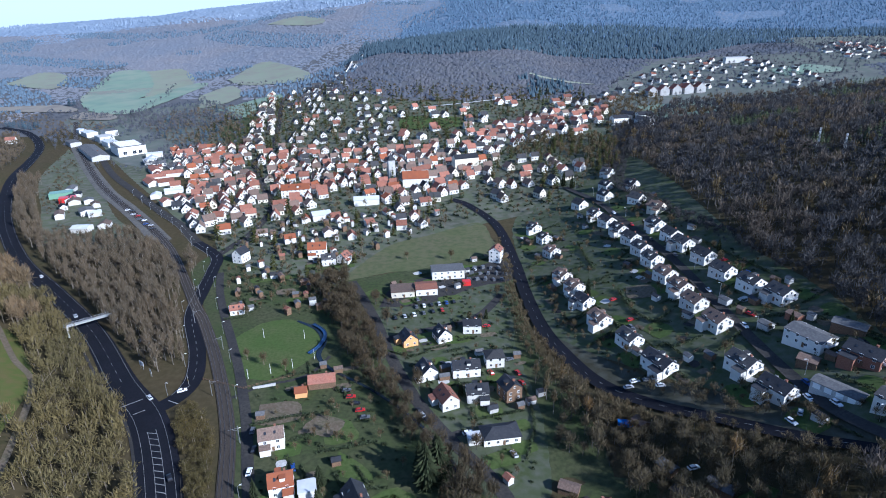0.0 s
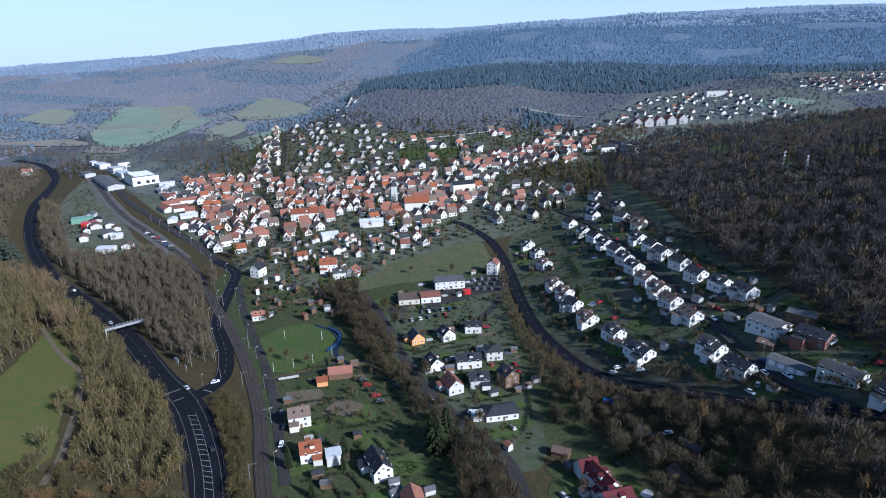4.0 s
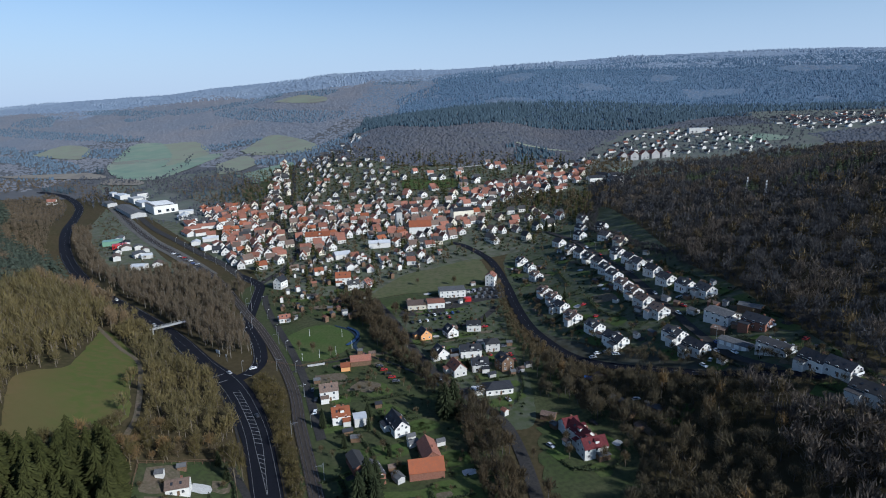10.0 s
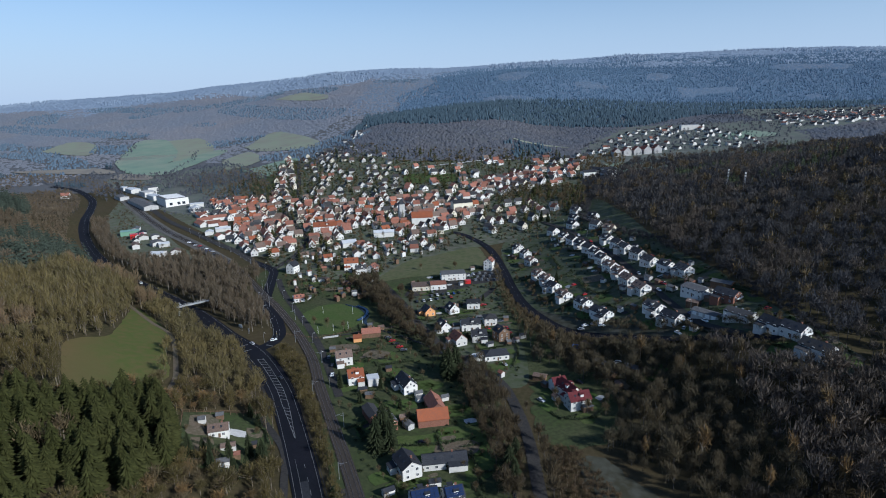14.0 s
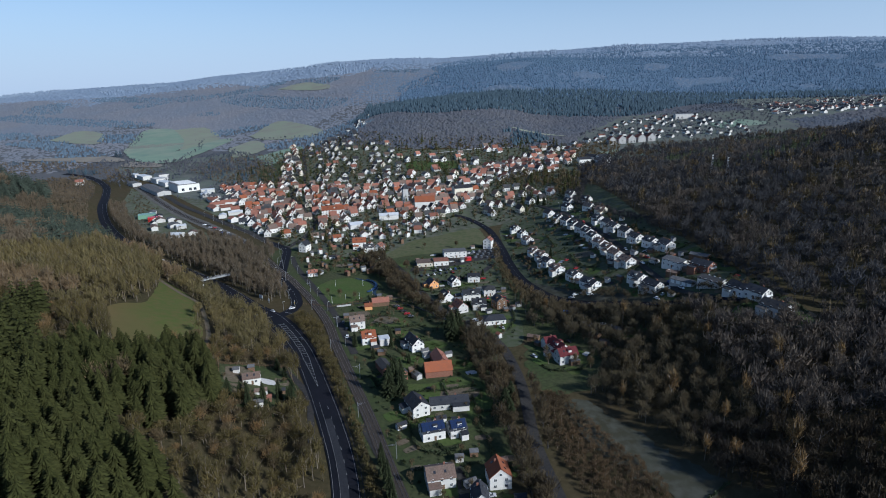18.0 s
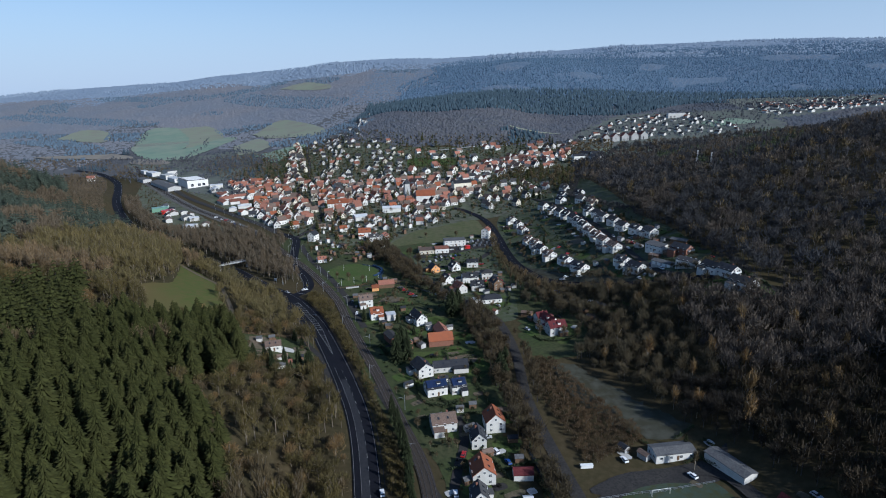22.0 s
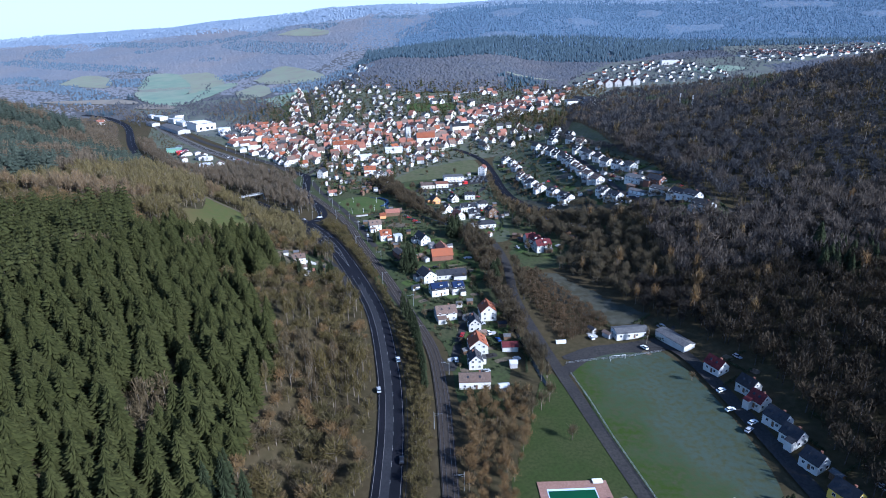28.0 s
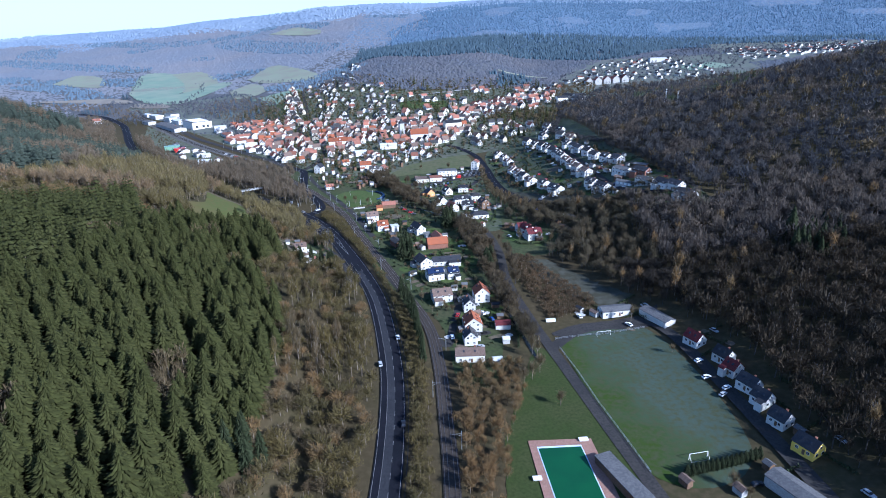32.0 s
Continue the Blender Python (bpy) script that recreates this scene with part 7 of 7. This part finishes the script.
# conifer hedge at the end of the pitch, tree by tree
for k in range(16):
    x, y = 74 + k * 1.9, -117.5 + k * 0.62
    v, t, kind = NEAR_SPRUCE[k % 5]
    ob = thing("hedge_conifer", pose(x, y, ground_z(x, y), 0, 0, k * 47) @ Matrix.Diagonal((8.5, 8.5, 5.0, 1)), "dark clipped conifer in the hedge behind the pitch", "conifer", "conifer hedge")
    part("trunk", piece(("hedge_trunk", k % 5), lambda: (v.tolist(), t[kind == 0].tolist()), M["bark"]), ob)
    part("crown", piece(("hedge_crown", k % 5), lambda: (v.tolist(), t[kind == 1].tolist()), M["dark_needle"]), ob)


def tree(x, y, tall, kind="bare", words="", spread_by=1.0):
    """A tree that stands by itself."""
    stock, name, mats = {"bare": (NEAR_BARE, "bare_tree", ("bark", "twig")), "slim": (SLIM_BARE, "birch_tree", ("birch", "twig")), "spruce": (NEAR_SPRUCE, "spruce_tree", ("bark", "dark_needle"))}[kind]
    k = int(abs(x * 7 + y * 3)) % len(stock)
    v, t, part_kind = stock[k]
    words = words or {"bare": "leafless broadleaf tree with fine brown twigs", "slim": "slender pale-stemmed leafless birch", "spruce": "tall dark green spruce standing alone"}[kind]
    ob = thing(name, pose(x, y, ground_z(x, y), 0, 0, x * 31 % 360) @ Matrix.Diagonal((tall * spread_by, tall * spread_by, tall, 1)), words, "tree", {"bare": "single leafless trees", "slim": "single birches", "spruce": "single spruces"}[kind])
    part("trunk", piece((name + "_trunk", k), lambda: (v.tolist(), t[part_kind == 0].tolist()), M[mats[0]]), ob)
    part("crown", piece((name + "_crown", k), lambda: (v.tolist(), t[part_kind == 1].tolist()), M[mats[1]]), ob)


for x, y, h in ((-22, 163, 17), (-19, 168, 18), (-25, 168, 15),  (-80, 150, 11), (-58, 150, 8), (52, 300, 12), (-39, 22, 13), (-37, 16, 12), (-35, 9, 13), (-33, 2, 14), (-31, -5, 13), (-30, -11, 12), (-29, -17, 13), (-28, -23, 11), (-26, -30, 12), (-25, -37, 10), (-24, -44, 11), (-42, 29, 12), (-44, 36, 11), (-104, 84, 12), (-108, 74, 13), (-98, 80, 11), (-112, 66, 12), (-102, 66, 10), (60, 520, 14), (66, 510, 12), (-30, 120, 7)):
    tree(x, y, h, "spruce")
for x, y, h in ((36, -77, 9), (22, -62, 11), (26, -58, 12), (30, -52, 12), (-110, 236, 9), (-120, 240, 8), (-98, 232, 8), (48, 128, 10), (56, 124, 9), (34, 130, 9), (-60, 184, 6), (-70, 186, 6), (28, 156, 8), (2, 320, 8), (-30, 372, 10), (-60, 372, 8)):
    tree(x, y, h, "bare", spread_by=1.1)
for x, y, h in ((83, -2, 12), (30, -40, 14), (28, -36, 13), (70, 110, 18), (75, 104, 19), (92, 138, 17), (20, 228, 15), (24, 216, 16), (26, 206, 15), (-52, 246, 14), (-55, 252, 13), (100, 150, 17), (110, 142, 16), (118, 132, 18)):
    tree(x, y, h, "slim")


for k in range(16):
    x, y = -88 + (k % 4) * 6.5 + (k * 7 % 5), -62 + (k // 4) * 10 + (k * 5 % 7)
    tree(x, y, 15 + k * 3 % 7, "slim", "tall straw-coloured leafless poplar above the main road", 0.85)
for x, y, h in ((-83, -128, 17), (-79, -124, 19), (-76, -130, 16), (-74, -122, 14), (-81, -118, 15)):
    tree(x, y, h, "spruce")


# ---- hedges ----
def hedge(points, tall, label="clipped dark evergreen hedge between gardens"):
    """A hedge of many small sprays along a line."""
    line = curve(points, 0.35)
    vs, ts = [], []
    for x, y in line:
        z = ground_z(x, y) + 0.1
        for k in range(9):
            p = np.array([x + rng.normal(0, 0.28), y + rng.normal(0, 0.28), z + rng.uniform(0.1, 1) * tall])
            d, w = rng.normal(0, 0.28, 3), rng.normal(0, 0.2, 3)
            n = len(vs)
            vs += [tuple(p - w), tuple(p + w), tuple(p + d + (0, 0, 0.15))]
            ts.append((n, n + 1, n + 2))
    tagged(new("hedge", mesh("hedge", vs, ts, M["hedge"])), label, "hedge", "garden hedges")


for points, tall in (([(-98, 190), (-86, 196), (-74, 200)], 1.6), ([(-66, 176), (-54, 180), (-44, 184)], 1.5), ([(-64, 144), (-56, 136), (-50, 126)], 1.8), ([(-56, 166), (-50, 158), (-36, 160)], 1.5), ([(-40, 96), (-24, 98), (-6, 104)], 1.4), ([(-38, 70), (-30, 48), (-20, 44)], 1.8), ([(-6, 70), (0, 56), (2, 40)], 1.8), ([(-8, 92), (-4, 76), (-2, 66)], 1.6), ([(-30, 32), (-14, 36)], 1.8), ([(8, 36), (16, 28), (20, 8)], 1.5),):
    hedge(points, tall)
for points, tall in (([(8, 14), (14, 10)], 1.2), ([(10, -4), (22, -2), (22, -30)], 1.5), ([(-10, -46), (4, -48), (18, -40)], 2.0), ([(-52, 252), (-40, 248), (-32, 252)], 1.1), ([(-22, 222), (-12, 226), (6, 228)], 1.0), ([(-8, 200), (4, 204), (14, 208)], 1.0), ([(-18, 250), (-6, 254), (10, 258)], 1.0), ([(14, 178), (18, 200), (14, 230)], 1.4), ([(30, 128), (36, 122), (52, 124), (58, 138)], 1.2), ([(84, 256), (76, 262), (70, 280), (68, 300)], 1.5),):
    hedge(points, tall)
for points, tall in (([(62, 262), (56, 284), (52, 300)], 1.4), ([(80, 236), (88, 238), (94, 240)], 1.4), ([(60, 330), (58, 350), (56, 380)], 1.6), ([(120, 244), (132, 240), (140, 232)], 1.6), ([(136, 280), (126, 310), (118, 340)], 1.5), ([(150, 160), (156, 140), (160, 124)], 1.6), ([(-138, 84), (-128, 80), (-112, 84)], 1.6), ([(-112, 112), (-104, 104), (-100, 96)], 1.6), ([(-150, 280), (-140, 284), (-136, 296)], 1.4), ([(-120, 352), (-110, 350), (-98, 356)], 1.4),):
    hedge(points, tall)


# ---- masts on the hill ----
def radio_mast(x, y, tall):
    ob = thing("radio_mast", pose(x, y, ground_z(x, y)), "pale lattice radio mast above the trees", "mast", "radio masts")
    for sx, sy in ((-1, -1), (1, -1), (1, 1), (-1, 1)):
        part("leg", mesh("leg", *tube((sx * 0.9, sy * 0.9, 0), (sx * 0.35, sy * 0.35, tall), 0.06, 0.05, 5), M["metal"]), ob)
    for k in range(int(tall / 2.4)):
        z = 1 + k * 2.4
        r = 0.9 - 0.55 * z / tall
        part("brace", mesh("brace", *joined(*[tube((r * a, r * b, z), (r * c, r * d, z + 2.2), 0.04, 0.04, 3) for a, b, c, d in ((-1, -1, 1, -1), (1, -1, 1, 1), (1, 1, -1, 1), (-1, 1, -1, -1))]), M["metal"]), ob)
    for z in (tall - 1.5, tall - 4):
        part("antenna", mesh("antenna", *joined(*[box(a * 0.6 - 0.1, b * 0.6 - 0.1, z, a * 0.6 + 0.1, b * 0.6 + 0.1, z + 1.4) for a, b in ((1, 0), (-0.5, 0.86), (-0.5, -0.86))]), M["frame"]), ob)


radio_mast(222, 428, 23)
radio_mast(229, 408, 20)


# ---- small garden things ----
def solar_array(x, y, z, turn, tilt, nx, ny):
    ob = thing("solar_array", pose(x, y, z, 0, 0, turn) @ pose(0, 0, 0, tilt, 0, 0), "blue solar panels on a house roof", "solar panels", "roof solar panels")
    for i in range(nx):
        for j in range(ny):
            part("panel", piece(("solar_panel",), lambda: box(-0.82, -0.48, 0, 0.82, 0.48, 0.05), M["solar"]), ob, "", pose((i - (nx - 1) / 2) * 1.75, (j - (ny - 1) / 2) * 1.05, 0.12))


def on_roof(x, y, turn, w, eaves, rise, nx, ny):
    c, s = math.cos(radians(turn)), math.sin(radians(turn))
    z = ground_z(x, y) + 0.45 + eaves + rise * 0.5 + 0.2
    solar_array(x + s * w * 0.25, y - c * w * 0.25, z, turn, math.degrees(math.atan2(rise, w / 2)), nx, ny)


on_roof(-25, 58, 20, 10, 4.2, 3.2, 6, 4)
on_roof(-14, 60, 20, 9, 4.2, 3.2, 4, 4)


def shed(x, y, turn, l, w, h, wall, roof):
    house(x, y, turn, l, w, h, 0.9, wall, roof, "gable", 0, "garden sheds", " in a garden", "shed")


for x, y, turn, l, w, wall, roof in ((-57, 171, 20, 4, 3, "timber", "slate"), (-96, 196, 15, 4, 3, "timber", "felt"), (-131, 98, 15, 3.5, 3.5, "white", "felt"), (-38, 112, -50, 6, 4, "concrete", "felt"), (-110, 72, 20, 6, 4, "white", "felt"), (-62, 140, 10, 5, 3, "timber", "felt"), (62, 170, -50, 8, 5, "timber", "felt"), (64, 158, -50, 7, 5, "timber", "slate"), (76, 158, -40, 10, 5, "timber", "felt"), (58, 193, -60, 6, 5, "timber", "brown_tile"), (11, -44, 10, 5, 4, "concrete", "white_roof"), (14, 2, 5, 4, 3, "timber", "felt"), (12, 16, 10, 5, 3, "timber", "slate"),):
    shed(x, y, turn, l, w, 2.3, wall, roof)
for x, y, turn, l, w, wall, roof in ((16, -24, 8, 4, 4, "concrete", "white_roof"), (-6, 44, 10, 4, 3, "timber", "felt"), (-12, 40, 12, 4, 3, "white", "felt"), (28, 163, -20, 8, 5, "timber", "brown_tile"), (84, 226, -60, 4, 3, "white", "felt"), (92, 224, -62, 5, 3, "timber", "felt"), (-150, 291, 20, 4, 3, "white", "white_roof"), (-100, 340, 20, 5, 4, "white", "felt"), (-142, 340, 25, 8, 6, "white", "grey_tile"), (12, 250, 10, 4, 3, "timber", "felt"), (118, 236, -62, 6, 5, "concrete", "felt"), (130, 238, -62, 7, 5, "brick", "brown_tile"), (110, 262, -62, 6, 4, "concrete", "felt"),):
    shed(x, y, turn, l, w, 2.3, wall, roof)


def fence(points, label, mat, tall=1.1):
    """A fence of posts and rails along a line of corners."""
    ob = tagged(new("fence"), label, "fence")
    for (x0, y0), (x1, y1) in zip(points, points[1:]):
        l = math.hypot(x1 - x0, y1 - y0)
        n = max(1, round(l / 3))
        for k in range(n):
            t = k / n
            x, y = x0 + (x1 - x0) * t, y0 + (y1 - y0) * t
            part("post", piece(("fence_post", tall, mat), lambda: box(-0.07, -0.07, -0.5, 0.07, 0.07, tall), M[mat]), ob, "", pose(x, y, ground_z(x, y) + 0.2))
        for h in (0.4, 0.9):
            part("fence_rail", mesh("fence_rail", *tube((x0, y0, ground_z(x0, y0) + 0.2 + h * tall), (x1, y1, ground_z(x1, y1) + 0.2 + h * tall), 0.06, 0.06, 4), M[mat]), ob)


fence([*CABIN_PLOT, CABIN_PLOT[0]], "weathered timber fence round the cabin plot", "timber", 1.4)
fence([(41, -21), (56, -17), (72, -13.4), (88, -10)], "green-grey rail behind the goal", "metal")
fence([(42, -30), (47, -50), (52, -75), (58, -100), (62, -117)], "grey rail between lane and pitch", "metal")
fence([(-134, 222), (-112, 216), (-92, 228)], "timber fence below the park lawn", "timber")
fence([(70, 232), (82, 226), (92, 232)], "pale timber garden fence", "timber", 1.6)

# containers and sheets of colour that stand out
for x, y, turn, l, w, h, mat, words in ((41, -1, 8, 5, 1.4, 1.3, "frame", "white advertising trailer beside the car park"), (-405, 503, 30, 14, 9, 5, "red_sheet", "red sheet-metal workshop beside the main road"), (-424, 520, 30, 20, 12, 5, "green_sheet", "pale green sheet-metal hall beside the main road"), (-17, 333, 12, 5, 4, 2.6, "red_sheet", "red container in the yard"), (53, 195, -10, 6, 3, 1.2, "blue_sheet", "blue tarpaulin over a stack")):
    ob = thing("container", pose(x, y, ground_z(x, y) + 0.15, 0, 0, turn), words, "container")
    part("shell", mesh("shell", *box(-l / 2, -w / 2, 0, l / 2, w / 2, h), M[mat]), ob)
    part("lid", mesh("lid", *box(-l / 2 - 0.08, -w / 2 - 0.08, h, l / 2 + 0.08, w / 2 + 0.08, h + 0.15), M[mat]), ob)
for k in range(14):
    x, y = -16 + (k % 5) * 5 + k * 0.3, 340 + (k // 5) * 9
    ob = thing("material_stack", pose(x, y, ground_z(x, y) + 0.15, 0, 0, k * 37), "dark stack of building material in the yard", "stack", "yard stacks")
    part("block", piece(("stack", k % 3), lambda: joined(box(-1.6, -0.9, 0, 1.6, 0.9, 0.8), box(-1.2, -0.7, 0.8, 1.3, 0.7, 1.4 + (k % 3) * 0.4)), M["car_grey"]), ob)
    part("pallet", piece(("pallet",), lambda: box(-1.7, -1.0, -0.15, 1.7, 1.0, 0), M["timber"]), ob)


# ---- the cabin plot and its neighbours ----
for x, y, turn, l, w, wall, roof in ((-127, 107, 20, 4, 3, "timber", "felt"), (-113, 84, 20, 7, 4, "white", "brown_tile"), (-108, 80, 20, 4, 3, "timber", "red_tile"), (-105, 92, 20, 3, 2.4, "timber", "slate")):
    shed(x, y, turn, l, w, 2.2, wall, roof)
for poly in ([(-138, 101), (-130, 108), (-124, 98), (-133, 91)], [(-129, 84), (-121, 87), (-119, 78), (-126, 75)], [(-114, 106), (-108, 108), (-105, 101), (-111, 99)]):
    patch("garden_bed", poly, M["soil"], "dug brown vegetable bed of the cabin", "garden bed", lift=0.36, wobble=0.4)
patch("terrace", [(-119, 100), (-113, 102), (-111, 97), (-117, 95)], M["concrete"], "pale paved terrace of the cabin", "paving", lift=0.36, wobble=0.1)
for x, y, h in ((-119, 74, 9), (-115, 72, 11), (-124, 72, 10), (-99, 86, 9), (-96, 80, 12), (-94, 76, 10), (-101, 74, 8), (-110, 110, 7), (-117, 118, 8)):
    tree(x, y, h, "spruce", spread_by=1.3)
for x, y, h in ((-127, 93, 4), (-121, 84, 5), (-108, 103, 5), (-133, 88, 4)):
    tree(x, y, h, "bare", spread_by=1.3)

for x, y, h in ((-50, 93, 17), (-48, 100, 19), (-44, 94, 15), (-46, 106, 14), (-22, 162, 19), (-18, 167, 18), (8, 76, 15), (10, 70, 13), (11, 84, 14), (-60, 160, 9)):
    tree(x, y, h, "spruce", "broad dark spruce standing in a garden", 1.6)

# ---- what fills the gardens ----
plot = np.random.default_rng(23)
ROADS = [np.array(line) for line, clear in KEEP_OUT]


def open_ground(x, y, r):
    if any(inside(list(map(tuple, p)), np.array(x), np.array(y)) for p in PLOTS + [POOL]):
        return False
    return free(x, y, r) and min(float(np.min(np.hypot(q[:, 0] - x, q[:, 1] - y))) for q in ROADS) > r + 3.5


def tilted(x, y, l, w, turn):
    c, s = math.cos(radians(turn)), math.sin(radians(turn))
    return [(x + c * a - s * b, y + s * a + c * b) for a, b in ((-l / 2, -w / 2), (l / 2, -w / 2), (l / 2, w / 2), (-l / 2, w / 2))]


HOMES = [(x, y, r) for x, y, r in HOUSES if r > 3.6 and y < 445 and -150 < x < 160]
for x, y, r in HOMES:
    turn = (24 if x < 20 else -62) + plot.normal(0, 6)
    for k in range(9):
        a = plot.uniform(0, math.tau)
        d = r + plot.uniform(3, 11)
        px, py = x + math.cos(a) * d, y + math.sin(a) * d
        if not open_ground(px, py, 1.6):
            continue
        beside = min(abs(x - 70), 99) < 55 and -140 < y < 24
        kind = plot.choice(["shed", "car", "terrace", "shed", "hedge", "tree", "tree", "bed", "hedge"] if beside else ["shed", "lawn", "terrace", "car", "hedge", "bed", "lawn", "hedge", "tree"])
        if kind == "shed" and free(px, py, 3):
            shed(round(px, 1), round(py, 1), turn, 3.5 + plot.integers(3), 3.0, 2.2, ("timber", "timber", "white", "concrete")[plot.integers(4)], ("felt", "slate", "brown_tile")[plot.integers(3)])
        elif kind == "lawn":
            patch("lawn", tilted(px, py, plot.uniform(7, 13), plot.uniform(5, 9), turn), M["bright_grass"], "small green lawn beside a house", "lawn", lift=0.26, wobble=0.6)
        elif kind == "terrace":
            patch("terrace", tilted(px, py, plot.uniform(3, 6), plot.uniform(2.5, 4), turn), M["concrete"] if plot.random() < 0.4 else M["old_asphalt"], "paved terrace beside a house", "paving", lift=0.3, wobble=0.05)
        elif kind == "bed":
            patch("garden_bed", tilted(px, py, plot.uniform(3, 8), plot.uniform(2, 4), turn), M["soil"], "dug brown vegetable bed", "garden bed", lift=0.3, wobble=0.2)
        elif kind == "car" and free(px, py, 3) and plot.random() < 0.6:
            car(px, py, turn + 90 * plot.integers(2), list(PAINTS)[plot.integers(6)], 0.2)
        elif kind == "hedge":
            q = tilted(px, py, plot.uniform(8, 16), 0, turn + 90 * plot.integers(2))
            hedge([q[0], q[1]], plot.uniform(0.9, 1.8))
        elif kind == "tree":
            tree(round(px, 1), round(py, 1), round(plot.uniform(4, 8), 1), "bare" if plot.random() < 0.75 else "spruce", spread_by=1.2)
